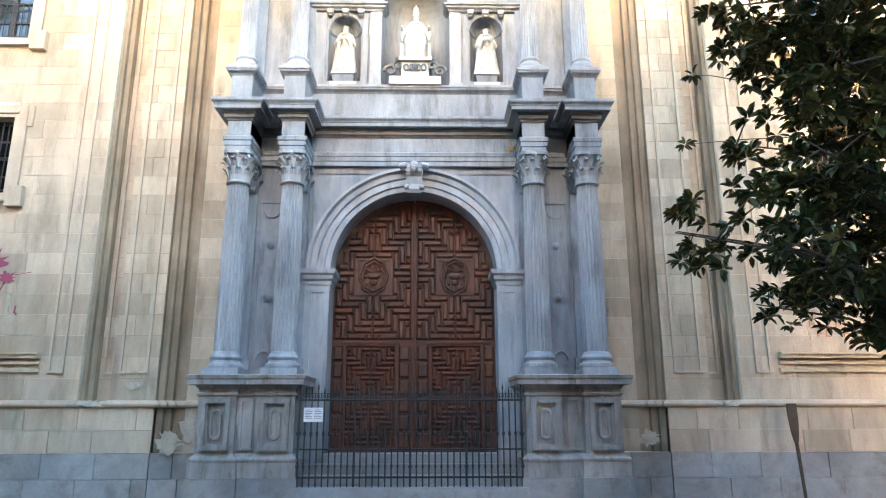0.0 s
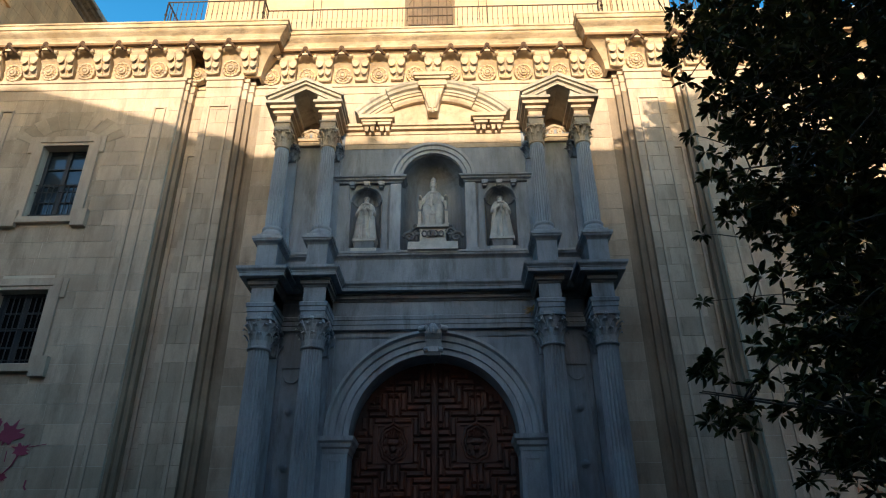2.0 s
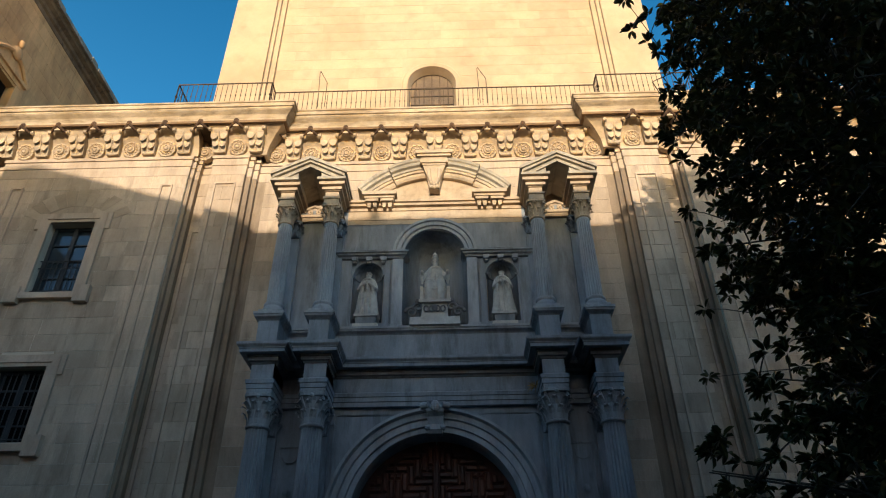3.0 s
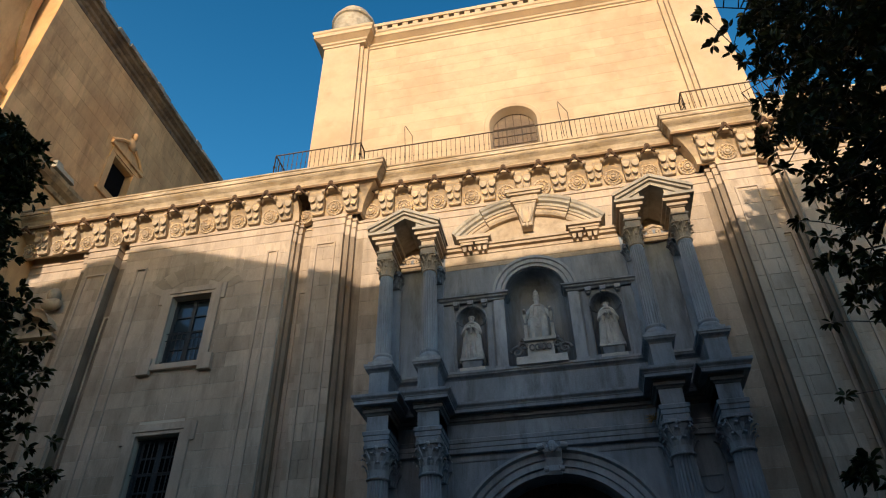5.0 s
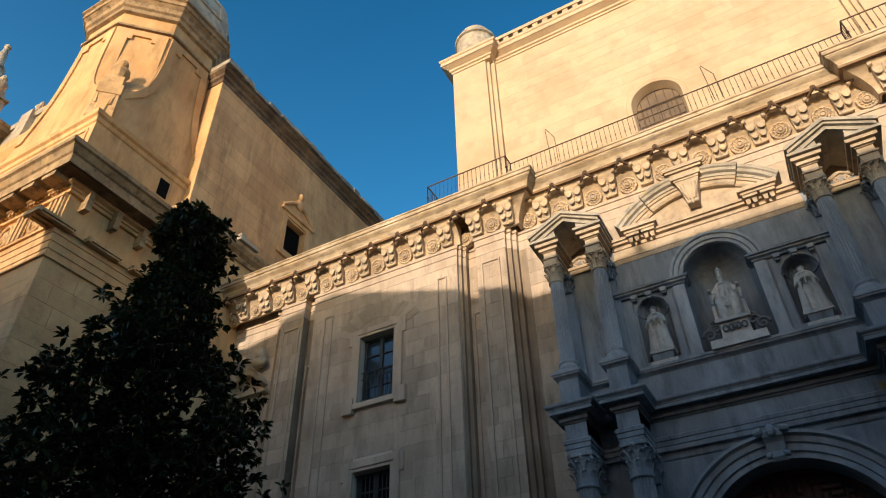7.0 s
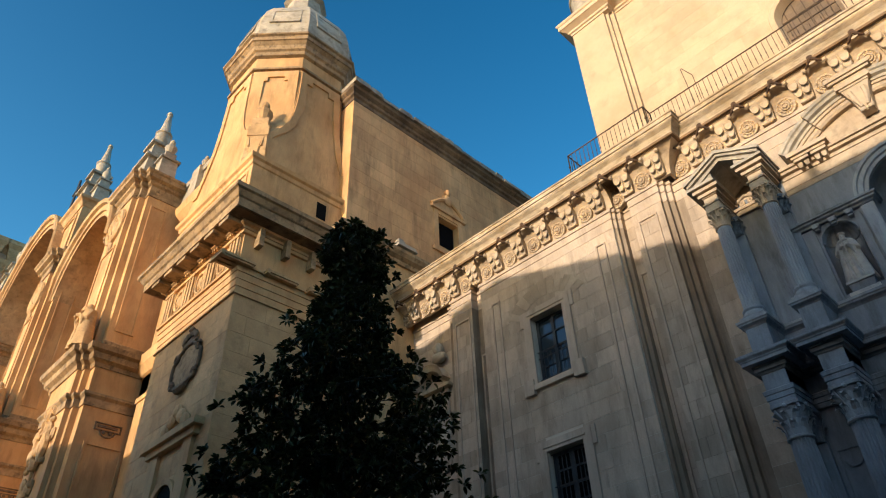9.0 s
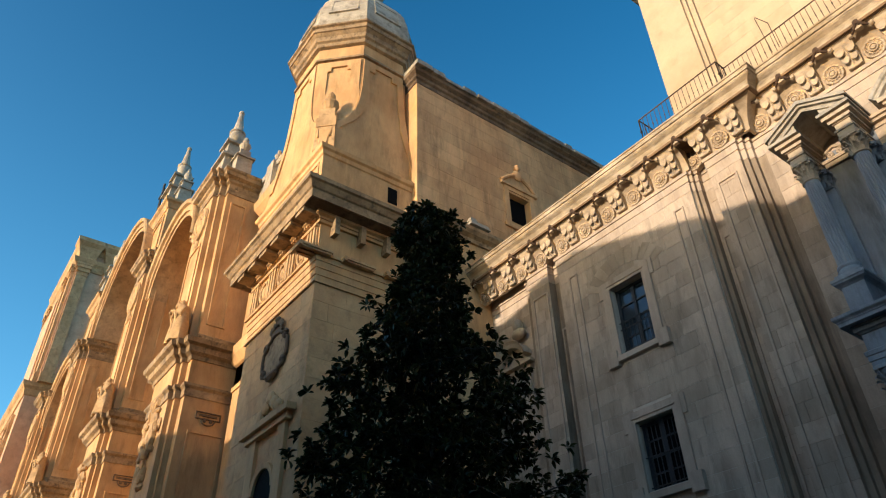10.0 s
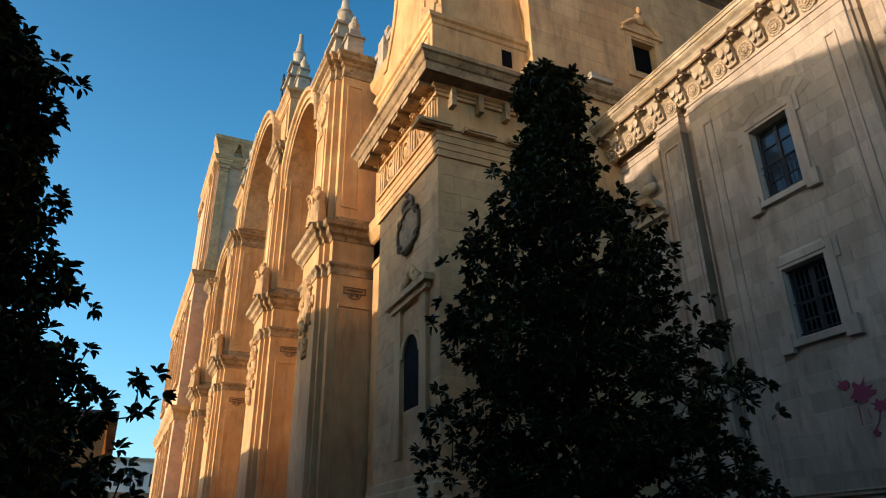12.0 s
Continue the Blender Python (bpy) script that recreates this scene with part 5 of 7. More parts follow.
CELL = 0.142
for s in (-1, 1):
    leaf = leaf_core(s)
    pieces = []
    # upper field: half the width laid out and mirrored about the leaf's middle
    hw, nr, zb = 6, 22, 3.36
    for c, r, w, h in interlaced(hw, nr, lambda c, r: c > 2 and 7 <= r <= 12, 10):
        for m in (0, 1):
            c0 = c if m == 0 else 2 * hw - c - w
            pieces.append((0.06 + c0 * CELL, zb + r * CELL, w * CELL, h * CELL))
    # wicket door with its own fine panels
    for c, r, w, h in interlaced(5, 20, lambda c, r: False, 10):
        for m in (0, 1):
            c0 = c if m == 0 else 10 - c - w
            pieces.append((0.40 + c0 * 0.107, 1.12 + r * 0.104, w * 0.107, h * 0.104))
    for k in range(6):
        pieces.append((0.08, 1.05 + k * 0.37, 0.25, 0.34))
        pieces.append((1.54, 1.05 + k * 0.37, 0.22, 0.34))
    for u, z, w, h in pieces:
        # shorten a bar that runs into the arch
        while max(w, h) > 0.05 and not all(inside(uu, zz) for uu in (u, u + w) for zz in (z, z + h)):
            u, z, w, h = (u, z, w - 0.05, h) if w >= h else (u, z, w, h - 0.05)
        if min(w, h) < 0.09:
            continue
        bm = bmesh.new()
        x0, x1 = sorted((s * (u + 0.012), s * (u + w - 0.012)))
        bevel_box(bm, x0, x1, 0.555, 0.62, z + 0.014, z + h - 0.014, 0.03)
        part("door_panel", bm, M_WOOD, leaf)
    bm = bmesh.new()
    x0, x1 = sorted((s * 0.34, s * 1.52))
    panel_frame(bm, x0, x1, 1.0, 3.28, 0.62, 0.05, 0.07)
    box(bm, x0 - 0.04, x1 + 0.04, 0.52, 0.62, 3.28, 3.34)
    part("wicket_frame", bm, M_WOOD, leaf)
    # carved medallion
    cx, cz = s * (0.06 + 6 * CELL), 3.36 + 10 * CELL
    bm = bmesh.new()
    for r, k in ((0.36, 0.03), (0.29, 0.024)):
        tube(bm, [(cx + r * 0.82 * math.cos(t) * (1 + 0.05 * math.cos(8 * t)), 0.57, cz + r * 1.12 * math.sin(t) * (1 + 0.05 * math.cos(8 * t))) for t in (2 * math.pi * i / 48 for i in range(49))], k, 6)
    for i in range(10):
        a = 2 * math.pi * i / 10
        blob(bm, (cx + 0.2 * math.cos(a), 0.595, cz + 0.27 * math.sin(a)), (0.035, 0.03, 0.045), 6, 5)
    panel_frame(bm, cx - 0.4, cx + 0.4, cz - 0.42, cz + 0.42, 0.62, 0.05, 0.04)
    blob(bm, (cx, 0.585, cz + 0.02), (0.15, 0.05, 0.08))
    blob(bm, (cx, 0.575, cz - 0.13), (0.08, 0.05, 0.07))
    for i in range(7):
        a = math.pi * i / 6
        tube(bm, [(cx, 0.585, cz + 0.1), (cx + 0.11 * math.cos(a), 0.56, cz + 0.14 + 0.11 * math.sin(a))], [0.02, 0.03], 6)
    part("medallion", bm, M_WOOD, leaf, "carved oval medallion")
bm = bmesh.new()
box(bm, -0.05, 0.05, 0.54, 0.62, 0.98, 6.5)
for x in (-0.028, 0.028):
    tube(bm, [(x, 0.54, 1.0), (x, 0.54, 6.45)], 0.016, 6)
part("meeting_stile", bm, M_WOOD, door)

fence = thing("iron_fence", "black wrought iron fence with spikes and scrolls before the door", "fence", at=(0, 0, 0))
YF = -1.22
for z, r in ((0.62, 0.02), (1.12, 0.016), (2.02, 0.022)):
    bm = bmesh.new()
    tube(bm, [(-2.14, YF, z), (2.14, YF, z)], r, 6)
    part("fence_rail", bm, M_IRON, fence)
NB = 37
for i in range(NB):
    x = -2.1 + 4.2 * i / (NB - 1)
    post = i % 9 == 0
    bm = bmesh.new()
    top = 2.44 if post else (2.34 if i % 3 == 0 else 2.27)
    r = 0.024 if post else 0.015
    tube(bm, [(x, YF, 0.45), (x, YF, 0.78), (x, YF, 0.8), (x, YF, 0.83), (x, YF, 0.85), (x, YF, 1.36), (x, YF, 1.38), (x, YF, 1.43), (x, YF, 1.45), (x, YF, top - 0.13), (x, YF, top - 0.1), (x, YF, top)], [r, r, r * 1.7, r * 1.7, r, r, r * 2.0, r * 2.0, r, r * 0.8, r * 1.4, 0.002], 6)
    part("fence_bar", bm, M_IRON, fence)
    if i < NB - 1:
        # a pair of opposed scrolls between neighbouring bars
        bm = bmesh.new()
        for k in (-1, 1):
            c = x + 0.0583 + k * 0.028
            tube(bm, [(c + k * 0.03 * math.cos(t) * (1 - t / 12), YF, 2.1 + 0.055 * math.sin(t) * (1 - t / 12)) for t in (0.7 * j for j in range(11))], 0.0075, 5)
        tube(bm, [(x + 0.0583, YF, 2.03), (x + 0.0583, YF, 2.2)], [0.008, 0.003], 5)
        part("scroll", bm, M_IRON, fence)
for k, x in enumerate((-1.92, -1.74)):
    sheet = thing("notice_sheet", "white paper notice in a sleeve tied to the iron fence", "notice", group="notices on the fence")
    bm = bmesh.new()
    w = 0.09
    box(bm, x - w, x + w, YF - 0.032, YF - 0.026, 1.62, 1.88)
    part("sheet", bm, M_PAPER, sheet)
    for j in range(6):
        bm = bmesh.new()
        box(bm, x - w * 0.75, x + w * (0.75 if j % 3 else 0.4), YF - 0.034, YF - 0.032, 1.83 - j * 0.03, 1.84 - j * 0.03)
        part("text_line", bm, M_LEAD, sheet)


# ---- paint marks, post, patched masonry and weeds at the church wall ----
def flat_shape(bm, pts, y=-0.026, t=0.004):
    """A thin raised patch from (x, z) points."""
    a, b = ([bm.verts.new((x, yy, z)) for x, z in pts] for yy in (y - t, y))
    n = len(pts)
    for i in range(n):
        bm.faces.new((a[i], a[(i + 1) % n], b[(i + 1) % n], b[i]))
    bm.faces.new(a)


def splat(cx, cz, r, rng, stretch=1.0):
    pts = []
    for i in range(26):
        t = 2 * math.pi * i / 26
        k = r * (0.55 + 0.45 * rng.random() ** 2 + (0.5 if rng.random() < 0.14 else 0.0))
        pts.append((cx + k * stretch * math.cos(t), cz + k * math.sin(t)))
    return pts


def stroke(bm, pts, w):
    pts = [Vector(p) for p in pts]
    for a, b in zip(pts, pts[1:]):
        d = (b - a).normalized() * w * 0.5
        n = Vector((-d.y, d.x))
        flat_shape(bm, [tuple(a - d + n), tuple(a - d - n), tuple(b + d - n), tuple(b + d + n)])


rng_m = random.Random(31)
pink = thing("pink_graffiti", "splash of bright pink paint on the church wall", "graffiti")
for cx, cz, r, st in ((-9.05, 4.95, 0.28, 1.2), (-8.72, 4.62, 0.16, 1.3), (-8.95, 4.08, 0.11, 1.0), (-9.4, 5.2, 0.16, 1.4)):
    bm = bmesh.new()
    flat_shape(bm, splat(cx, cz, r, rng_m, st))
    part("splash", bm, M_PINK, pink)
for pts, w in (([(-8.75, 4.5), (-8.83, 4.3), (-8.98, 4.12)], 0.03), ([(-8.43, 4.0), (-8.44, 3.88), (-8.4, 3.83)], 0.035), ([(-8.55, 4.68), (-8.2, 4.74)], 0.015), ([(-9.2, 4.7), (-9.22, 4.3)], 0.02), ([(-9.0, 4.6), (-8.99, 4.4)], 0.02)):
    bm = bmesh.new()
    stroke(bm, pts, w)
    part("drip", bm, M_PINK, pink)
tag = thing("black_scribble", "short black spray-paint scribble on the church wall", "graffiti")
for k, pts in enumerate(([(9.38, 1.5), (9.38, 1.62), (9.46, 1.64)], [(9.5, 1.56), (9.58, 1.6), (9.52, 1.64), (9.5, 1.52), (9.58, 1.51)], [(9.72, 1.64), (9.64, 1.6), (9.7, 1.54), (9.62, 1.5)], [(9.78, 1.72), (9.77, 1.5)], [(9.72, 1.63), (9.86, 1.64)], [(9.88, 1.5), (9.96, 1.55), (9.92, 1.62), (9.87, 1.56)])):
    bm = bmesh.new()
    stroke(bm, pts, 0.03)
    part("stroke", bm, M_BLACKPAINT, tag)
faded = thing("faded_red_writing", "two rows of faded red lettering on the church wall", "writing")
for row, z in enumerate((3.56, 3.36)):
    for k in range(9 - 2 * row):
        x = 8.5 + 0.3 * row * 0.5 + 0.19 * k
        if rng_m.random() < 0.15:
            continue
        bm = bmesh.new()
        box(bm, x, x + 0.03, -0.024, -0.02, z, z + 0.14)
        part("bar", bm, M_REDPAINT, faded)
        bm = bmesh.new()
        q = z + rng_m.choice((0.0, 0.06, 0.11))
        box(bm, x + 0.03, x + 0.11, -0.024, -0.02, q, q + 0.025)
        part("bar", bm, M_REDPAINT, faded)
post = thing("metal_post", "dark metal post with a flat paddle-shaped head by the wall", "post", at=(7.75, -0.35, 0))
bm = bmesh.new()
tube(bm, [(0.06, 0, -0.01), (0.0, 0, 1.25)], [0.03, 0.035], 10)
part("shaft", bm, M_RAIL, post)
bm = bmesh.new()
rows = [[bm.verts.new((sx * w - 0.03 * (z - 1.2), y, z)) for sx, y in ((-1, -0.02), (1, -0.02), (1, 0.02), (-1, 0.02))] for w, z in ((0.04, 1.2), (0.075, 1.4), (0.095, 1.65), (0.1, 1.92), (0.095, 1.96))]
for a, b in zip(rows, rows[1:]):
    for i in range(4):
        bm.faces.new((a[i], a[(i + 1) % 4], b[(i + 1) % 4], b[i]))
bm.faces.new(rows[0])
bm.faces.new(rows[-1])
part("head", bm, M_RAIL, post)
# rough mortar patches at the broken feet of the pilasters
for cx, cz, w, h, y in ((-4.62, 1.5, 0.42, 0.4, 0.35), (-4.95, 1.2, 0.42, 0.32, -0.07), (-5.75, 2.35, 0.26, 0.14, -0.02), (-6.6, 1.98, 0.3, 0.1, -0.1), (4.95, 1.25, 0.3, 0.22, 0.0), (6.6, 1.95, 0.25, 0.07, -0.1)):
    patch = thing("masonry_patch", "rough pale mortar patch over broken stone at the wall foot", "masonry", group="mortar patches")
    for k in range(3):
        bm = bmesh.new()
        pts = splat(cx + rng_m.uniform(-0.35, 0.35) * w, cz + rng_m.uniform(-0.3, 0.3) * h, h * rng_m.uniform(0.55, 0.8), rng_m, w / h)
        flat_shape(bm, pts, y - 0.002 - 0.012 * k, 0.012)
        part("mortar", bm, M_PATCH, patch)
weed = thing("dry_weed", "tuft of dry yellow weed on the portal ledge", "plant", at=(2.22, -0.3, 7.5))
bm = bmesh.new()
for k in range(46):
    a, l = rng_m.uniform(0, 6.28), rng_m.uniform(0.1, 0.24)
    d = Vector((math.cos(a) * 0.7, math.sin(a) * 0.7 - 0.2, rng_m.uniform(-0.3, 0.9))).normalized()
    tube(bm, [(0, 0, 0), d * l * 0.6, d * l + Vector((0, 0, -0.03))], [0.006, 0.009, 0.002], 4)
tagged(part("stems", bm, M_DRYGRASS, weed), kind="stuff")


# ---- cathedral: corner block ----
cath = thing("cathedral_corner", "golden limestone corner block of the cathedral with triglyph frieze", "cathedral", kind="structure")
YB, XB, XE = -6.94, -16.0, -21.2
bm = bmesh.new()
box(bm, XE, XB, YB, 3.0, 0, 17.0)
box(bm, -17.5, XB, 3.0, 60, 0, 17.5)
part("wall", bm, M_GOLD, cath)
BLOCK = [(XE, -5.0), (XE, YB), (XB, YB), (XB, -3.0)]
bm = bmesh.new()
for z0, z1, o in ((13.3, 13.36, 0.08), (13.6, 13.85, 0.03), (13.85, 14.1, 0.06), (14.1, 14.3, 0.09), (14.3, 14.4, 0.16), (15.6, 15.72, 0.1)):
    sweep(bm, BLOCK, [(-0.2, z0), (o, z0), (o, z1), (-0.2, z1)])
part("architrave", bm, M_GOLD, cath)
bm = bmesh.new()
sweep(bm, BLOCK, [(-0.3, 15.98), (0.68, 15.98), (0.74, 15.96), (0.76, 16.26), (0.82, 16.3), (0.92, 16.48), (1.0, 16.52), (1.0, 16.68), (-0.3, 16.95)])
part("cornice", bm, M_WEATHER, cath)
bm = bmesh.new()
sweep(bm, BLOCK, [(-0.2, 15.72), (0.12, 15.74), (0.14, 15.82), (0.26, 15.86), (0.26, 15.96), (-0.2, 15.96)])
part("bed_moulding", bm, M_GOLD_C, cath)
# dark sheet that paints the shade under the block's cornice
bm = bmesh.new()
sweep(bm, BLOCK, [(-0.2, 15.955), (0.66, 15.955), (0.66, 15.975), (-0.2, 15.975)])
part("soffit", bm, M_SOOTSHADE, cath, "cornice underside with its shade painted dark")
bm = bmesh.new()
sweep(bm, BLOCK, [(-0.2, 0.0), (0.5, 0.0), (0.5, 3.1), (0.42, 3.2), (0.36, 3.5), (0.2, 3.6), (0.16, 3.85), (0.0, 3.95), (-0.2, 3.95)])
part("plinth", bm, M_GOLD, cath)


def mesh_of(name, bm, mat):
    bmesh.ops.recalc_face_normals(bm, faces=bm.faces[:])
    me = bpy.data.meshes.new(name)
    bm.to_mesh(me)
    bm.free()
    me.materials.append(mat)
    return me


bm = bmesh.new()
box(bm, -0.33, 0.33, -0.06, 0.02, 0.0, 1.2)
for x in (-0.22, 0.0, 0.22):
    box(bm, x - 0.07, x + 0.07, -0.13, -0.06, 0.05, 1.1, 0.015)
box(bm, -0.36, 0.36, -0.14, 0.02, 1.1, 1.2)
ME_TRI = mesh_of("triglyph", bm, M_GOLD_C)
bm = bmesh.new()
ring = [(0.3 * math.cos(2 * math.pi * i / 24), -0.03, 0.6 + 0.4 * math.sin(2 * math.pi * i / 24)) for i in range(25)]
tube(bm, ring, 0.06, 7)
blob(bm, (0, -0.02, 0.6), (0.16, 0.08, 0.2), 10, 7)
for k in range(6):
    a = 2 * math.pi * k / 6
    blob(bm, (0.15 * math.cos(a), -0.03, 0.6 + 0.2 * math.sin(a)), (0.06, 0.04, 0.07), 7, 5)
ME_DISC = mesh_of("metope_disc", bm, M_GOLD_C)
bm = bmesh.new()
for k in range(7):
    blob(bm, (random.uniform(-0.25, 0.25), -0.04, 0.15 + 0.15 * k), (0.17, 0.05, 0.14), 7, 5)
ME_TROPHY = mesh_of("metope_relief", bm, M_GOLD_C)
for k in range(7):
    x = -20.85 + 0.74 * k
    stud("triglyph" if k % 2 == 0 else "metope_disc", ME_TRI if k % 2 == 0 else ME_DISC, x, YB - 0.01, 14.4, cath)
for k in range(5):
    y = YB + 0.4 + 0.8 * k
    stud("triglyph" if k % 2 == 0 else "metope_relief", ME_TRI if k % 2 == 0 else ME_TROPHY, XB + 0.01, y, 14.4, cath, 90)
# mutules under the corona, dentils over the frieze
bm = bmesh.new()
box(bm, -0.3, 0.3, -0.68, 0.0, -0.06, 0.12)
ME_MUT = mesh_of("mutule", bm, M_WEATHER)
for k in range(6):
    stud("mutule", ME_MUT, -21.0 + 0.96 * k, YB - 0.02, 15.87, cath)
for k in range(4):
    stud("mutule", ME_MUT, XB + 0.02, YB + 0.5 + 1.0 * k, 15.87, cath, 90)
for k in range(30):
    bm = bmesh.new()
    x = -21.1 + 0.17 * k
    box(bm, x, x + 0.1, YB - 0.2, YB, 15.74, 15.85)
    part("dentil", bm, M_GOLD_C, cath)
# coat of arms in a scrolled frame, and a niche below it, on the block's front
arms = thing("stone_cartouche", "weathered grey stone cartouche with a crown on the block", "cartouche", at=(-18.3, YB, 11.75))
bm = bmesh.new()
half = [(0.0, -1.0), (0.3, -0.98), (0.42, -0.82), (0.62, -0.82), (0.66, -0.55), (0.86, -0.4), (0.9, 0.0), (0.86, 0.4), (0.66, 0.5), (0.64, 0.78), (0.4, 0.84), (0.28, 1.0), (0.0, 1.02)]
for k in (-1, 1):
    tube(bm, [(k * x, -0.07, 0.72 * z) for x, z in half], 0.06, 7)
    for zz in (-0.46, 0.46):
        tube(bm, [(k * (0.7 + 0.11 * math.cos(t)), -0.09, zz + 0.11 * math.sin(t)) for t in (0.6 * j for j in range(11))], 0.06, 6)
tube(bm, [(-0.34, -0.1, -0.72), (-0.1, -0.14, -0.82), (0.1, -0.14, -0.82), (0.34, -0.1, -0.72)], [0.08, 0.13, 0.13, 0.08], 7)
part("frame", bm, M_SOOTSHADE, arms)
bm = bmesh.new()
outline = [(x * 0.93, 0.68 * z) for x, z in half] + [(-x * 0.93, 0.68 * z) for x, z in half[-2:0:-1]]
lo_, hi_ = ([bm.verts.new((x, y, z)) for x, z in outline] for y in (-0.05, 0.0))
for i in range(len(outline)):
    bm.faces.new((lo_[i], lo_[(i + 1) % len(outline)], hi_[(i + 1) % len(outline)], hi_[i]))
bm.faces.new(lo_)
part("plate", bm, M_WEATHER, arms)
bm = bmesh.new()
for k in range(7):
    a = math.pi * k / 6
    blob(bm, (0.4 * math.cos(a), -0.1, 0.93 + 0.16 * math.sin(a)), (0.1, 0.06, 0.12), 8, 6)
box(bm, -0.45, 0.45, -0.1, 0.03, 0.76, 0.88)
blob(bm, (0, -0.1, 1.26), (0.13, 0.1, 0.11), 8, 6)
part("crown", bm, M_SOOTSHADE, arms)
nch = thing("block_niche", "tall arched stone niche with a small pediment on the block", "niche", kind="structure")
bm = bmesh.new()
box(bm, -19.9, -16.6, YB - 0.32, YB, 8.75, 8.95)
box(bm, -19.7, -16.8, YB - 0.2, YB, 8.55, 8.75)
for a, b in ((-19.5, -19.0), (-17.5, -17.0)):
    box(bm, a, b, YB - 0.12, YB, 3.95, 8.55)
arch(bm, -18.25, 6.9, [(0.62, YB - 0.1), (0.78, YB - 0.12), (0.78, YB), (0.62, YB)])
move(bm, Matrix.Translation((0.25, 0, 0.5)))
part("surround", bm, M_GOLD, nch)
# flat dark sheet: the niche's shade is colour, the wall is solid
bm = bmesh.new()
box(bm, -18.87, -17.63, YB - 0.02, YB - 0.01, 5.3, 6.9)
arch(bm, -18.25, 6.9, [(0.0, YB - 0.02), (0.62, YB - 0.02), (0.62, YB - 0.01), (0.0, YB - 0.01)])
move(bm, Matrix.Translation((0.25, 0, 0.5)))
part("recess", bm, M_DARK, nch, "dark sheet painted as the shade in the niche")
bm = bmesh.new()
for k in range(5):
    blob(bm, (-18.25 + 0.3 * (k - 2), YB - 0.12, 9.2 + 0.22 * (2 - abs(k - 2))), (0.24, 0.12, 0.22), 8, 6)
move(bm, Matrix.Translation((0.25, 0, 0.5)))
part("crest", bm, M_GOLD, nch)

# ---- octagonal turret on the block ----
turret = thing("cathedral_turret", "octagonal golden stone turret flaring to a square base, with a ribbed dome", "turret", kind="structure")
OC = (-19.3, -4.3)
AX0, AX1, AY0 = -21.95, -16.45, -6.9
bm = bmesh.new()
sweep(bm, [(AX0, -2.0), (AX0, AY0), (AX1, AY0), (AX1, -2.0)], [(-2.3, 16.7), (0.0, 16.7), (0.0, 19.1), (0.05, 19.14), (0.07, 19.3), (0.16, 19.36), (0.2, 19.5), (0.0, 19.62), (-2.3, 19.62)])
part("attic", bm, M_GOLD, turret)
bm = bmesh.new()
panel_frame(bm, AX0 + 0.3, AX1 - 0.25, 17.2, 18.9, AY0, 0.08, 0.04)
part("attic_panel", bm, M_GOLD, turret)
bm = bmesh.new()
box(bm, AX1 - 0.1, AX1 + 0.012, -4.1, -3.68, 18.15, 18.9)
part("loophole", bm, M_DARK, turret)


def octa_ring(bm, prof, c=OC):
    """Stacked eight-sided rings of (half side of the square, half width of its faces, height); a fourth number gives the faces' half width on the far side."""
    rings = []
    for s, w, z, *far in prof:
        f = far[0] if far else w
        rings.append([bm.verts.new((c[0] + x, c[1] + y, z)) for x, y in ((s, w), (w, s), (-f, s), (-s, f), (-s, -f), (-f, -s), (w, -s), (s, -w))])
    for a, b in zip(rings, rings[1:]):
        for i in range(8):
            j = (i + 1) % 8
            bm.faces.new((a[i], a[j], b[j], b[i]))
    bm.faces.new(rings[0])
    bm.faces.new(rings[-1])


def regular(prof):
    return [(r * 0.924, r * 0.383, z) for r, z in prof]


FLARE = [(2.66, 2.5, 19.6, 2.34), (2.64, 2.42, 20.3, 1.92), (2.62, 2.3, 21.0, 1.62), (2.6, 2.0, 21.4, 1.5), (2.58, 1.66, 21.8, 1.38), (2.55, 1.36, 22.4, 1.27), (2.52, 1.16, 23.2, 1.18), (2.5, 1.06, 24.2, 1.1), (2.48, 1.03, 25.4, 1.05), (2.48, 1.03, 27.0, 1.03)]
bm = bmesh.new()
octa_ring(bm, FLARE)
part("drum", bm, M_GOLD, turret)
bm = bmesh.new()
octa_ring(bm, regular([(2.68, 26.0), (2.82, 26.02), (2.82, 26.14), (2.7, 26.16)]))
octa_ring(bm, regular([(2.7, 26.9), (2.84, 26.95), (2.86, 27.15), (2.96, 27.22), (3.0, 27.45), (3.14, 27.6), (3.2, 27.62), (3.2, 27.85), (3.3, 27.9), (3.3, 28.0), (2.6, 28.2)]))
part("cornice", bm, M_WEATHER, turret)
bm = bmesh.new()
octa_ring(bm, regular([(2.85, 28.1), (2.95, 28.7), (2.92, 29.6), (2.7, 30.5), (2.3, 31.3), (1.7, 31.9), (1.25, 32.1), (1.25, 32.4), (1.0, 32.5), (0.9, 34.2), (1.15, 34.35), (0.4, 35.4)]))
part("dome", bm, M_PALE, turret, "ribbed dome of weathered pale stone")
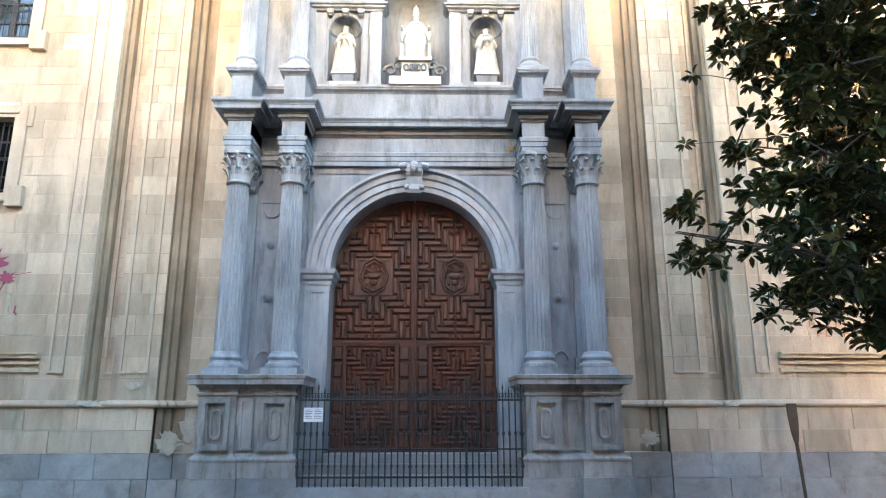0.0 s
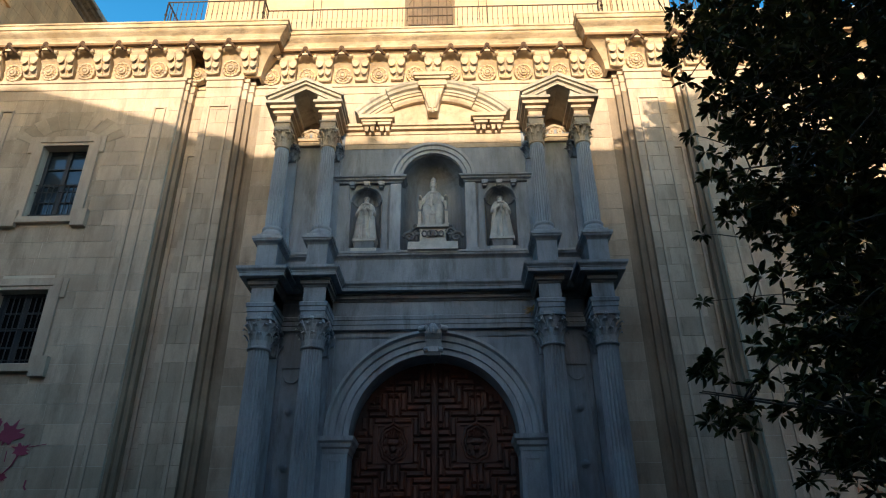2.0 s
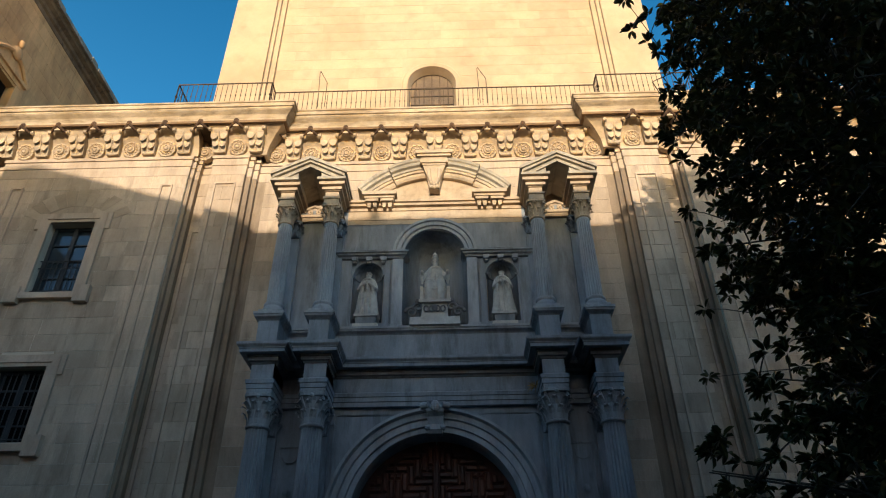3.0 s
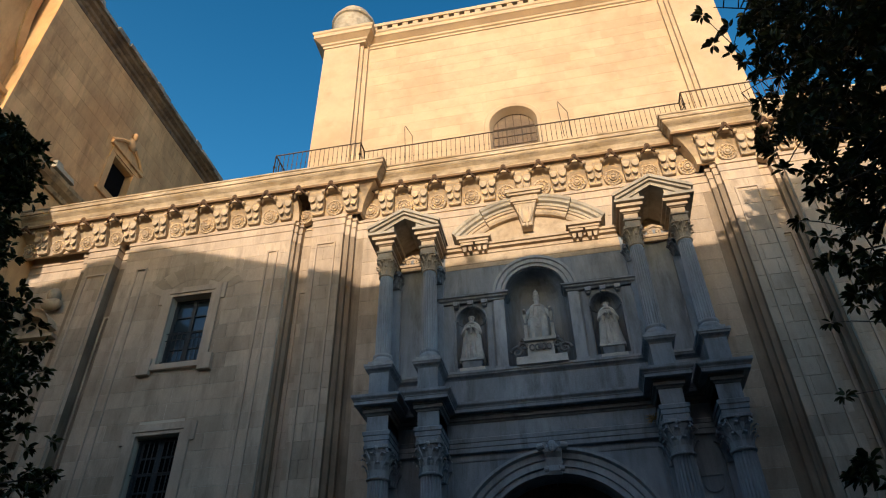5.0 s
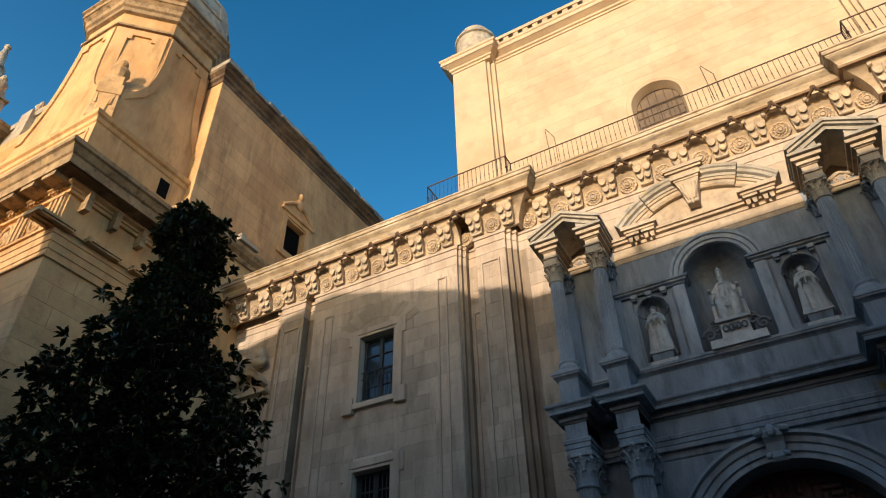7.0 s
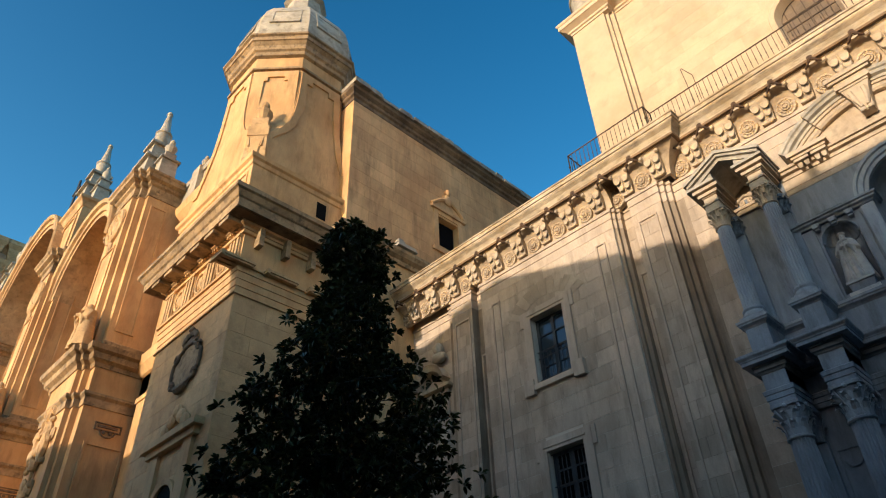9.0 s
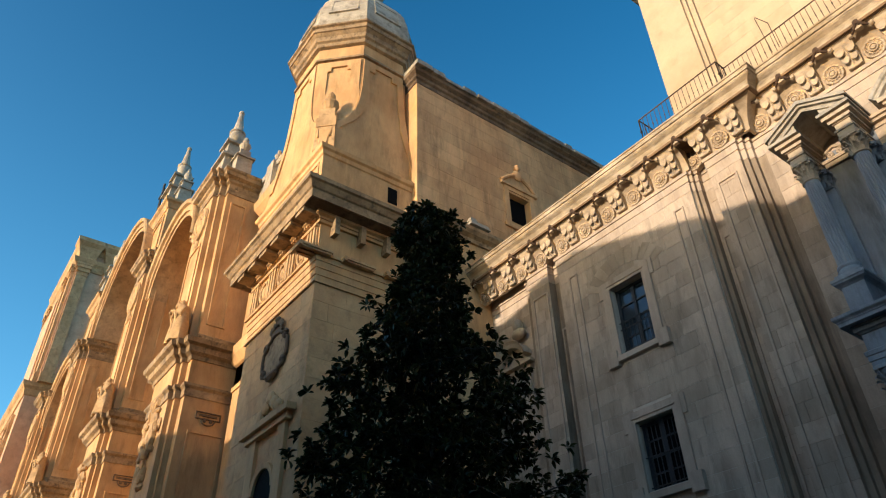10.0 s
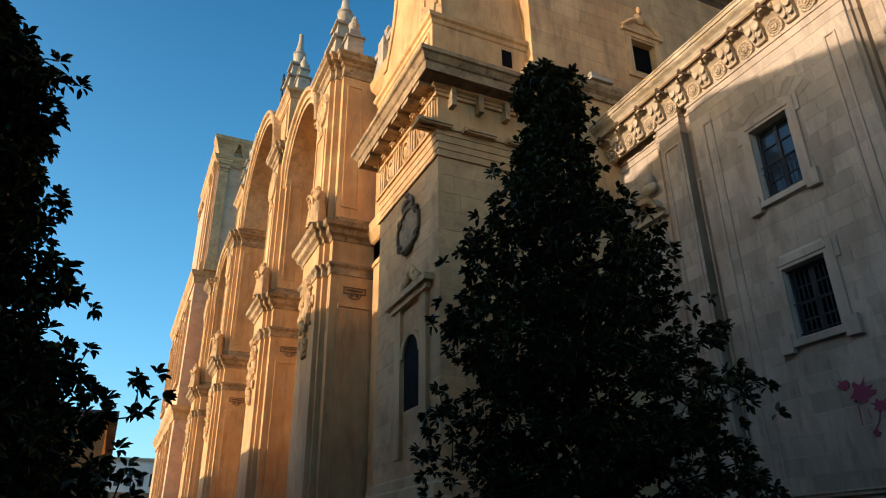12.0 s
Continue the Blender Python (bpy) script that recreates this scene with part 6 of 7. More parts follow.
for i in range(8):
    m_face = Matrix.Translation((OC[0], OC[1], 0)) @ pose(0, 0, 0, 0, 0, 45 * i)
    # raised borders that leave a sunk, eared panel in the face
    bm = bmesh.new()
    if i % 2 == 0:
        for k in (-1, 1):
            edge = [(s_, f[0] if f and (k < 0) == (i == 0) else w_, z_) for s_, w_, z_, *f in FLARE if 20 < z_ < 26]
            for (s0, w0, z0), (s1, w1, z1) in zip(edge, edge[1:]):
                g0, g1 = max(w0 - 0.34, 0.62), max(w1 - 0.34, 0.62)
                q = [bm.verts.new((k * x, -d - o, z)) for x, d, z in ((w0 - 0.03, s0, z0), (g0, s0, z0), (g1, s1, z1), (w1 - 0.03, s1, z1)) for o in (0.07, -0.03)]
                for f_ in ((0, 2, 4, 6), (1, 7, 5, 3), (0, 1, 3, 2), (4, 5, 7, 6), (2, 3, 5, 4), (0, 6, 7, 1)):
                    bm.faces.new([q[n] for n in f_])
            box(bm, *sorted((k * 0.42, k * 1.0)), -2.555, -2.44, 25.3, 25.9)
        box(bm, -0.42, 0.42, -2.555, -2.44, 25.6, 25.9)
    else:
        for k in (-1, 1):
            box(bm, *sorted((k * 0.52, k * 0.94)), -2.565, -2.4, 23.0, 25.3)
            box(bm, *sorted((k * 0.36, k * 0.94)), -2.565, -2.4, 25.3, 25.55)
        box(bm, -0.94, 0.94, -2.565, -2.4, 25.55, 25.9)
    move(bm, m_face)
    part("face_panel", bm, M_GOLD, turret)
    bm = bmesh.new()
    panel_frame(bm, -0.7, 0.7, 0.0, 1.3, 0.0, 0.12, 0.07)
    move(bm, Matrix.Translation((OC[0], OC[1], 29.2)) @ pose(0, 0, 0, 0, 0, 45 * i) @ Matrix.Translation((0, -2.73, 0)) @ pose(0, 0, 0, -12, 0, 0))
    part("dome_panel", bm, M_PALE, turret)


def urn(name, label, at, s, mat):
    """A stone urn finial on a stepped base."""
    u = thing(name, label, "finial", group="roof finials", at=at)
    bm = bmesh.new()
    box(bm, -0.32 * s, 0.32 * s, -0.32 * s, 0.32 * s, 0.0, 0.5 * s, 0.04 * s)
    box(bm, -0.38 * s, 0.38 * s, -0.38 * s, 0.38 * s, 0.5 * s, 0.6 * s)
    part("base", bm, mat, u)
    bm = bmesh.new()
    lathe(bm, [(q * s, z * s) for q, z in ((0.2, 0.6), (0.12, 0.75), (0.15, 0.85), (0.34, 1.2), (0.36, 1.4), (0.24, 1.6), (0.15, 1.68), (0.22, 1.78), (0.14, 1.95), (0.05, 2.3), (0.02, 2.45))], 14)
    part("vase", bm, mat, u, smooth=True)
    return u


def egg_urn(name, label, at, s, mat, turn=0.0):
    """A squat faceted urn on a block."""
    u = thing(name, label, "finial", group="roof finials", at=at)
    bm = bmesh.new()
    box(bm, -0.46 * s, 0.46 * s, -0.46 * s, 0.46 * s, 0.0, 0.7 * s, 0.02 * s)
    move(bm, pose(0, 0, 0, 0, 0, turn))
    part("base", bm, mat, u)
    bm = bmesh.new()
    lathe(bm, [(q * s, z * s) for q, z in ((0.3, 0.7), (0.24, 0.82), (0.36, 1.0), (0.5, 1.4), (0.48, 1.55), (0.26, 1.75), (0.2, 1.85), (0.26, 1.95), (0.24, 2.2), (0.12, 2.42), (0.05, 2.5))], 10)
    part("vase", bm, mat, u)
    return u


bm = bmesh.new()
box(bm, -0.42, 0.42, -0.36, 0.36, 19.6, 20.9, 0.05)
box(bm, -0.4, 0.4, -0.34, 0.34, 20.9, 21.4, 0.0)
move(bm, pose(-17.02, -6.55, 0, 0, 0, 45))
tagged(part("urn_pedestal", bm, M_GOLD_C), "pale stone pedestal under an urn", "pedestal")
egg_urn("urn_finial", "pale stone urn before the turret", (-17.02, -6.55, 21.4), 0.7, M_GOLD_C, 45)

# ---- nave wall above the church roof ----
nave = thing("cathedral_nave", "long golden stone nave wall with a tiled eave", "cathedral", kind="structure")
bm = bmesh.new()
NX = -16.08
wy0, wy1, wz0, wz1 = 1.95, 3.2, 19.7, 21.35
box(bm, -22, NX, -3.0, wy0, 17.0, 25.6)
box(bm, -22, NX, wy1, 70, 17.0, 25.6)
box(bm, -22, NX, wy0, wy1, 17.0, wz0)
box(bm, -22, NX, wy0, wy1, wz1, 25.6)
part("wall", bm, M_GOLD, nave)
bm = bmesh.new()
box(bm, NX - 0.6, NX - 0.32, wy0, wy1, wz0, wz1)
part("window_pane", bm, M_DARK, nave)
bm = bmesh.new()
for y0, y1, z0, z1, o in ((wy0 - 0.28, wy0, wz0 - 0.2, wz1 + 0.1, 0.04), (wy1, wy1 + 0.28, wz0 - 0.2, wz1 + 0.1, 0.04), (wy0 - 0.28, wy1 + 0.28, wz1 + 0.1, wz1 + 0.3, 0.05), (wy0 - 0.45, wy1 + 0.45, wz1 + 0.3, wz1 + 0.45, 0.14), (wy0 - 0.4, wy1 + 0.4, wz0 - 0.4, wz0 - 0.2, 0.1)):
    box(bm, NX - 0.02, NX + o, y0, y1, z0, z1)
for k in (-1, 1):
    c = (wy0 + wy1) / 2
    tube(bm, [(NX + 0.05, c + k * 1.05, wz1 + 0.5), (NX + 0.05, c + k * 0.55, wz1 + 0.95), (NX + 0.05, c + k * 0.25, wz1 + 1.1)], [0.09, 0.09, 0.1], 7)
part("window_surround", bm, M_NAVE_R, nave)
bm = bmesh.new()
blob(bm, (NX + 0.05, 2.58, wz1 + 1.2), (0.1, 0.3, 0.3))
blob(bm, (NX + 0.08, 2.58, wz1 + 1.65), (0.12, 0.16, 0.2))
part("window_bust", bm, M_NAVE_R, nave, smooth=True)
NAVE = [(-19.0, -3.0), (NX, -3.0), (NX, 70)]
bm = bmesh.new()
sweep(bm, NAVE, [(-0.3, 17.5), (0.1, 17.5), (0.14, 17.65), (0.3, 17.75), (0.4, 17.9), (0.4, 18.05), (0.0, 18.2), (-0.3, 18.2)])
part("string_course", bm, M_WEATHER, nave)
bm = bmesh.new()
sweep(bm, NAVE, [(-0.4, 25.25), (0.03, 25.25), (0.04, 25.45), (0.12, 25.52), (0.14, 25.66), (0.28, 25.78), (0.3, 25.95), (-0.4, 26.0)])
part("cornice", bm, M_SOOTSHADE, nave, "soot-stained cornice under the pale coping")
rng_c = random.Random(17)
y = -3.3
while y < 45:
    bm = bmesh.new()
    ln = rng_c.uniform(0.5, 1.3)
    t, o = rng_c.uniform(0.2, 0.36), rng_c.uniform(0.0, 0.1)
    box(bm, -17.2, NX + 0.38 + o, y + 0.01, y + ln - 0.01, 25.98, 26.0 + t, 0.05)
    part("coping_stone", bm, M_CRUST, nave)
    y += ln
bm = bmesh.new()
box(bm, -22, -16.6, -2.9, 70, 25.9, 26.05)
part("roof", bm, M_TILE, nave)
bm = bmesh.new()
box(bm, NX + 0.1, NX + 0.5, -0.75, 0.25, 18.1, 18.32, 0.06)
box(bm, NX + 0.15, NX + 0.45, -0.72, -0.35, 18.3, 18.5, 0.06)
tagged(part("floodlight", bm, M_PALE), "small pale floodlight on the ledge", "lamp")

# ---- cathedral main front: piers, arches, upper pilasters ----
front = thing("cathedral_front", "sunlit golden stone cathedral front with giant arches", "cathedral facade", kind="structure")
PIERS = [(-25.2, -8.05, 4.1, -8.0, 24.5), (-34.8, -8.5, 3.9, -8.45, 25.1), (-48.4, -8.95, 4.0, -8.9, 25.1), (-58.5, -9.3, 4.0, -9.2, 24.8)]  # right edge, front, width, upper front, top
ZM = 15.0
bm = bmesh.new()
box(bm, -62, -21.2, -4.9, -2.0, 0, 27.0)
part("wall", bm, M_GOLD, front)
bm = bmesh.new()
box(bm, -24.9, -21.1, -5.9, -4.8, 0, 23.0)
for z in (15.0, 22.9):
    sweep(bm, [(-24.9, -4.8), (-24.9, -5.9), (-21.2, -5.9)], [(-0.2, z - 1.9), (0.06, z - 1.9), (0.06, z - 1.7), (0.0, z - 1.68), (0.0, z - 0.8), (0.1, z - 0.75), (0.3, z - 0.4), (0.36, z), (-0.2, z + 0.05)])
part("side_pilaster", bm, M_GOLD, front)


def pier(x1, yf, w, uy, top):
    x0, ys = x1 - w, yf + 0.4
    path = [(x0, -4.6), (x0, ys), (x0 + 0.45, ys), (x0 + 0.45, yf + 0.18), (x0 + 0.7, yf + 0.18), (x0 + 0.7, yf), (x1 - 0.7, yf), (x1 - 0.7, yf + 0.18), (x1 - 0.45, yf + 0.18), (x1 - 0.45, ys), (x1, ys), (x1, -4.9)]
    bm = bmesh.new()
    plan_wall(bm, path[:-1] + [(x1, -4.6)], 0, ZM - 0.4, -4.0)
    p = part("pier", bm, M_GOLD, front)
    bm = bmesh.new()
    sweep(bm, path, [(-0.2, 0.0), (0.3, 0.0), (0.3, 2.8), (0.1, 3.1), (-0.2, 3.1)])
    sweep(bm, path, [(-0.2, ZM - 2.3), (0.05, ZM - 2.3), (0.06, ZM - 2.0), (0.16, ZM - 1.9), (0.16, ZM - 1.8), (-0.2, ZM - 1.75)])
    sweep(bm, path, [(-1.2, ZM - 0.75), (0.05, ZM - 0.75), (0.1, ZM - 0.6), (0.26, ZM - 0.5), (0.3, ZM - 0.28), (0.46, ZM - 0.2), (0.5, ZM), (-1.2, ZM + 0.08)])
    part("pier_cornice", bm, M_WEATHER, p)
    # sunk panel and iron ornament on the side, carved drop on the front
    bm = bmesh.new()
    m_side = pose(x1, 0, 0, 0, 0, 90)
    panel_frame(bm, yf + 0.75, yf + 2.2, 3.4, ZM - 3.6, 0.0, 0.1, 0.06)
    move(bm, m_side)
    part("side_panel", bm, M_GOLD, p)
    bm = bmesh.new()
    for q in ((0.95, 1.95, -3.1, -3.06), (0.95, 1.95, -2.84, -2.8), (0.95, 1.0, -3.06, -2.84), (1.9, 1.95, -3.06, -2.84), (1.1, 1.8, -2.98, -2.9)):
        box(bm, yf + q[0], yf + q[1], -0.05, 0.0, ZM + q[2], ZM + q[3])
    tube(bm, [(yf + 1.45 + 0.28 * math.cos(t), -0.04, ZM - 3.12 + 0.2 * math.sin(t)) for t in (math.pi + math.pi * j / 8 for j in range(9))], 0.03, 5)
    for k in (-1, 1):
        blob(bm, (yf + 1.45 + k * 0.12, -0.04, ZM - 3.16), (0.08, 0.03, 0.07), 7, 5)
    move(bm, m_side)
    part("side_tablet", bm, M_SOOTSHADE, p)
    bm = bmesh.new()
    cx = (x0 + x1) / 2
    rng = random.Random(int(-x1))
    pts = [(cx + 0.62 * math.cos(t), yf - 0.06, ZM - 3.3 + 0.85 * math.sin(t)) for t in (2 * math.pi * j / 20 for j in range(21))]
    tube(bm, pts, 0.13, 6)
    blob(bm, (cx, yf, ZM - 3.3), (0.5, 0.14, 0.7), 12, 8)
    for k in range(44):
        q = rng.random()
        ww = 0.3 + 0.75 * math.sin(math.pi * min(1, q * 1.05)) * (0.8 if q > 0.6 else 1.0)
        blob(bm, (cx + rng.uniform(-ww, ww), yf - rng.uniform(0.02, 0.16), ZM - 1.9 - 3.6 * q), (rng.uniform(0.08, 0.22), rng.uniform(0.08, 0.16), rng.uniform(0.1, 0.3)), 7, 5)
    part("carved_relief", bm, M_GOLD_C, p, "carved trophy with shield, leaves and tassels")
    # upper pilaster standing on the pier
    bm = bmesh.new()
    ux0, ux1 = x0 + 0.55, x1 - 0.35
    up = [(ux0, -4.6), (ux0, uy + 0.5), (ux0 + 0.35, uy + 0.5), (ux0 + 0.35, uy + 0.22), (ux0 + 0.6, uy + 0.22), (ux0 + 0.6, uy), (ux1 - 0.6, uy), (ux1 - 0.6, uy + 0.22), (ux1 - 0.35, uy + 0.22), (ux1 - 0.35, uy + 0.5), (ux1, uy + 0.5), (ux1, -4.6)]
    plan_wall(bm, up, ZM, top - 0.8, -4.0)
    u = part("upper_pilaster", bm, M_GOLD, front)
    bm = bmesh.new()
    sweep(bm, up, [(-1.0, ZM), (0.14, ZM), (0.14, ZM + 0.35), (0.04, ZM + 0.42), (0.06, ZM + 0.55), (0.0, ZM + 0.62), (-1.0, ZM + 0.62)])
    sweep(bm, up, [(-1.0, top - 1.25), (0.05, top - 1.25), (0.05, top - 1.15), (0.01, top - 1.12), (0.01, top - 0.62), (0.12, top - 0.55), (0.14, top - 0.42), (0.34, top - 0.34), (0.36, top - 0.16), (0.44, top - 0.1), (0.46, top), (-1.0, top + 0.05)])
    part("pilaster_cornice", bm, M_WEATHER, u)
    bm = bmesh.new()
    panel_frame(bm, ux0 + 0.85, ux1 - 0.85, ZM + 1.0, top - 3.9, uy, 0.1, 0.05)
    part("pilaster_panel", bm, M_GOLD, u)
    bm = bmesh.new()
    panel_frame(bm, uy + 0.72, uy + 1.5, ZM + 1.1, top - 1.7, 0.0, 0.09, 0.06)
    move(bm, pose(ux1, 0, 0, 0, 0, 90))
    part("flank_panel", bm, M_GOLD, u)
    bm = bmesh.new()
    c = ((ux0 + ux1) / 2, top - 2.5)
    for r, k in ((0.78, 0.13), (0.45, 0.1)):
        tube(bm, [(c[0] + r * math.cos(t), uy - 0.03, c[1] + r * 1.1 * math.sin(t)) for t in (2 * math.pi * i / 22 for i in range(23))], k, 7)
    blob(bm, (c[0], uy - 0.04, c[1]), (0.3, 0.12, 0.36), 9, 7)
    for k in range(8):
        a = 2 * math.pi * k / 8
        blob(bm, (c[0] + 0.62 * math.cos(a), uy - 0.06, c[1] + 0.68 * math.sin(a)), (0.13, 0.09, 0.15), 7, 5)
    blob(bm, (c[0], uy - 0.04, c[1] - 1.15), (0.22, 0.1, 0.35), 8, 6)
    part("medallion", bm, M_GOLD_C, u, "carved oval medallion")
    statue("pier_statue", "golden stone robed figure standing on the pier cornice", (x1 - 0.75, yf - 0.2, ZM + 0.02), 2.15, M_GOLD_C, int(-x1), False, 0.0, slim=1.0)


for p_ in PIERS:
    pier(*p_)
for i, ((x1, yf, w, uy, tp_), (nx1, nyf, nw, nuy, ntp)) in enumerate(zip(PIERS, PIERS[1:])):
    a, b = x1 - w + 0.55, nx1 - 0.35
    cx, r = (a + b) / 2, (a - b) / 2
    cz = (22.0, 25.4, 22.0)[i]
    yo = min(uy, nuy) + 0.35
    bm = bmesh.new()
    arch(bm, cx, cz, [(r, yo + 0.5), (r, yo + 0.1), (r + 0.25, yo + 0.1), (r + 0.27, yo), (r + 0.6, yo), (r + 0.65, yo - 0.15), (r + 0.85, yo - 0.2), (r + 0.9, yo - 0.1), (r + 0.9, -4.6), (r, -4.6)], n=36)
    a_ = part("great_arch", bm, M_GOLD_C, front)
    bm = bmesh.new()
    arch(bm, cx, cz, [(r - 0.55, -5.7), (r - 0.1, -5.7), (r - 0.1, -4.6), (r - 0.55, -4.6)], n=36)
    for k in (-1, 1):
        box(bm, *sorted((cx + k * r, cx + k * (r - 0.55))), -5.7, -4.6, 0, cz)
    part("inner_arch", bm, M_GOLD, a_)
    bm = bmesh.new()
    for k in (-1, 1):
        xx = cx + k * (r - 0.3)
        sweep(bm, [(xx - 0.5, -4.8), (xx - 0.5, -6.2), (xx + 0.5, -6.2), (xx + 0.5, -4.8)], [(-0.4, cz - 0.6), (0.05, cz - 0.6), (0.2, cz - 0.3), (0.3, cz - 0.1), (0.3, cz), (-0.4, cz + 0.05)])
        box(bm, xx - 0.5, xx + 0.5, -6.2, -4.8, ZM, cz - 0.5)
    box(bm, cx - r, cx + r, -5.2, -4.8, ZM - 0.7, ZM)
    part("impost", bm, M_GOLD_C, a_)
    bm = bmesh.new()
    box(bm, cx - r * 0.35, cx + r * 0.35, -4.95, -4.88, ZM + 1.2, cz - 0.6)
    arch(bm, cx, cz - 0.6, [(0.0, -4.95), (r * 0.35, -4.95), (r * 0.35, -4.88), (0.0, -4.88)], n=20)
    part("arch_window", bm, M_DARK, a_)
    bm = bmesh.new()
    tube(bm, [(cx - r * 0.42, -4.95, ZM + 1.0), (cx - r * 0.42, -4.95, cz - 0.6)] + [(cx - r * 0.42 * math.cos(math.pi * q / 14), -4.95, cz - 0.6 + r * 0.42 * math.sin(math.pi * q / 14)) for q in range(15)] + [(cx + r * 0.42, -4.95, ZM + 1.0)], 0.2, 6)
    part("window_moulding", bm, M_GOLD_C, a_)
    # spandrel parapet over the arch
    bm = bmesh.new()
    zt = cz + r + 0.9
    sweep(bm, [(cx + r * 0.55, -4.6), (cx - r * 0.55, -4.6)][::-1], [(-1.5, zt - 0.5), (2.4, zt - 0.5), (2.5, zt - 0.2), (2.6, zt), (-1.5, zt)])
    part("arch_coping", bm, M_PALE, a_)
# pedestals, urns and spires on the roof edge
def roof_pinnacle(x, y, z, s, spire):
    p = thing("pinnacle", "weathered pale stone pinnacle on a stepped pedestal", "pinnacle", group="roof pinnacles", at=(x, y, z))
    bm = bmesh.new()
    box(bm, -0.8 * s, 0.8 * s, -0.7 * s, 0.7 * s, 0, 2.0 * s, 0.12 * s)
    box(bm, -0.86 * s, 0.86 * s, -0.76 * s, 0.76 * s, 2.0 * s, 2.15 * s)
    part("pedestal", bm, M_PALE, p)
    bm = bmesh.new()
    box(bm, -0.5 * s, 0.5 * s, -0.5 * s, 0.5 * s, 2.15 * s, 3.2 * s, 0.06 * s)
    box(bm, -0.6 * s, 0.6 * s, -0.6 * s, 0.6 * s, 3.2 * s, 3.35 * s)
    part("upper_block", bm, M_PALE, p)
    bm = bmesh.new()
    if spire:
        prof = ((0.25, 3.35), (0.2, 3.5), (0.42, 3.75), (0.5, 4.1), (0.46, 4.3), (0.54, 4.36), (0.5, 4.46), (0.36, 4.5), (0.14, 5.9), (0.2, 5.96), (0.16, 6.1), (0.06, 6.2))
    else:
        prof = ((0.3, 3.35), (0.22, 3.5), (0.45, 3.9), (0.52, 4.25), (0.4, 4.6), (0.22, 4.8), (0.26, 4.9), (0.2, 5.1), (0.08, 5.3))
    lathe(bm, [(q * s * 0.82, zz * s) for q, zz in prof], 12)
    part("cap", bm, M_PALE, p, smooth=True)
    return p


for i, (x1, yf, w, uy, tp_) in enumerate(PIERS):
    cx = x1 - w / 2
    if i in (1, 2):
        # panelled pier rising beside the taller middle arch
        bm = bmesh.new()
        box(bm, cx - 1.5, cx + 1.5, uy + 0.25, -4.6, tp_, tp_ + 3.9)
        b_ = part("spandrel_pier", bm, M_GOLD, front)
        bm = bmesh.new()
        panel_frame(bm, cx - 1.1, cx + 1.1, tp_ + 0.5, tp_ + 3.1, uy + 0.25, 0.14, 0.08)
        sweep(bm, [(cx - 1.5, -4.7), (cx - 1.5, uy + 0.25), (cx + 1.5, uy + 0.25), (cx + 1.5, -4.7)], [(-0.4, tp_ + 3.4), (0.06, tp_ + 3.4), (0.2, tp_ + 3.7), (0.34, tp_ + 3.8), (0.36, tp_ + 3.98), (-0.4, tp_ + 4.02)])
        part("pier_coping", bm, M_GOLD_C, b_)
        roof_pinnacle(cx - 0.6, uy + 0.95, tp_ + 4.0, 1.05, True)
        roof_pinnacle(cx + 1.0, uy + 1.0, tp_ + 4.0, 0.62, False)
    elif i == 0:
        roof_pinnacle(cx - 0.1, uy + 0.85, tp_, 1.0, True)
        egg_urn("urn_finial", "small weathered stone urn on the parapet", (x1 - 0.95, uy + 1.05, tp_ + 1.7), 0.62, M_PALE)
        bm = bmesh.new()
        box(bm, x1 - 1.35, x1 - 0.6, uy + 0.65, uy + 1.5, tp_, tp_ + 1.6, 0.03)
        box(bm, x1 - 1.42, x1 - 0.53, uy + 0.58, uy + 1.57, tp_ + 1.6, tp_ + 1.7)
        part("parapet_block", bm, M_PALE, front)
        roof_pinnacle(cx - 5.0, uy + 1.1, 26.4, 0.62, True)
    else:
        roof_pinnacle(cx, uy + 1.1, tp_, 0.8, True)
bm = bmesh.new()
box(bm, -25.6, -21.3, -6.0, -4.95, 22.9, 24.3)
sweep(bm, [(-25.6, -5.2), (-25.6, -6.0), (-21.3, -6.0), (-21.3, -5.2)], [(-0.3, 24.3), (0.08, 24.3), (0.14, 24.5), (-0.3, 24.54)])
box(bm, -24.25, -23.5, -6.25, -5.5, 22.9, 24.6)
part("parapet", bm, M_PALE, front)
egg_urn("urn_finial", "small weathered stone urn on the parapet", (-23.87, -5.88, 24.6), 0.42, M_PALE)
cxm = (PIERS[1][0] - PIERS[1][2] + PIERS[2][0]) / 2 + 0.1
cross = thing("iron_cross", "dark iron cross on the middle arch", "cross", at=(cxm + 1.0, -7.6, 31.2))
bm = bmesh.new()
tube(bm, [(0, 0, 0), (0, 0, 4.6)], 0.09, 6)
part("upright", bm, M_IRON, cross)
bm = bmesh.new()
tube(bm, [(-0.7, 0, 3.6), (0.7, 0, 3.6)], 0.08, 6)
part("crossbar", bm, M_IRON, cross)

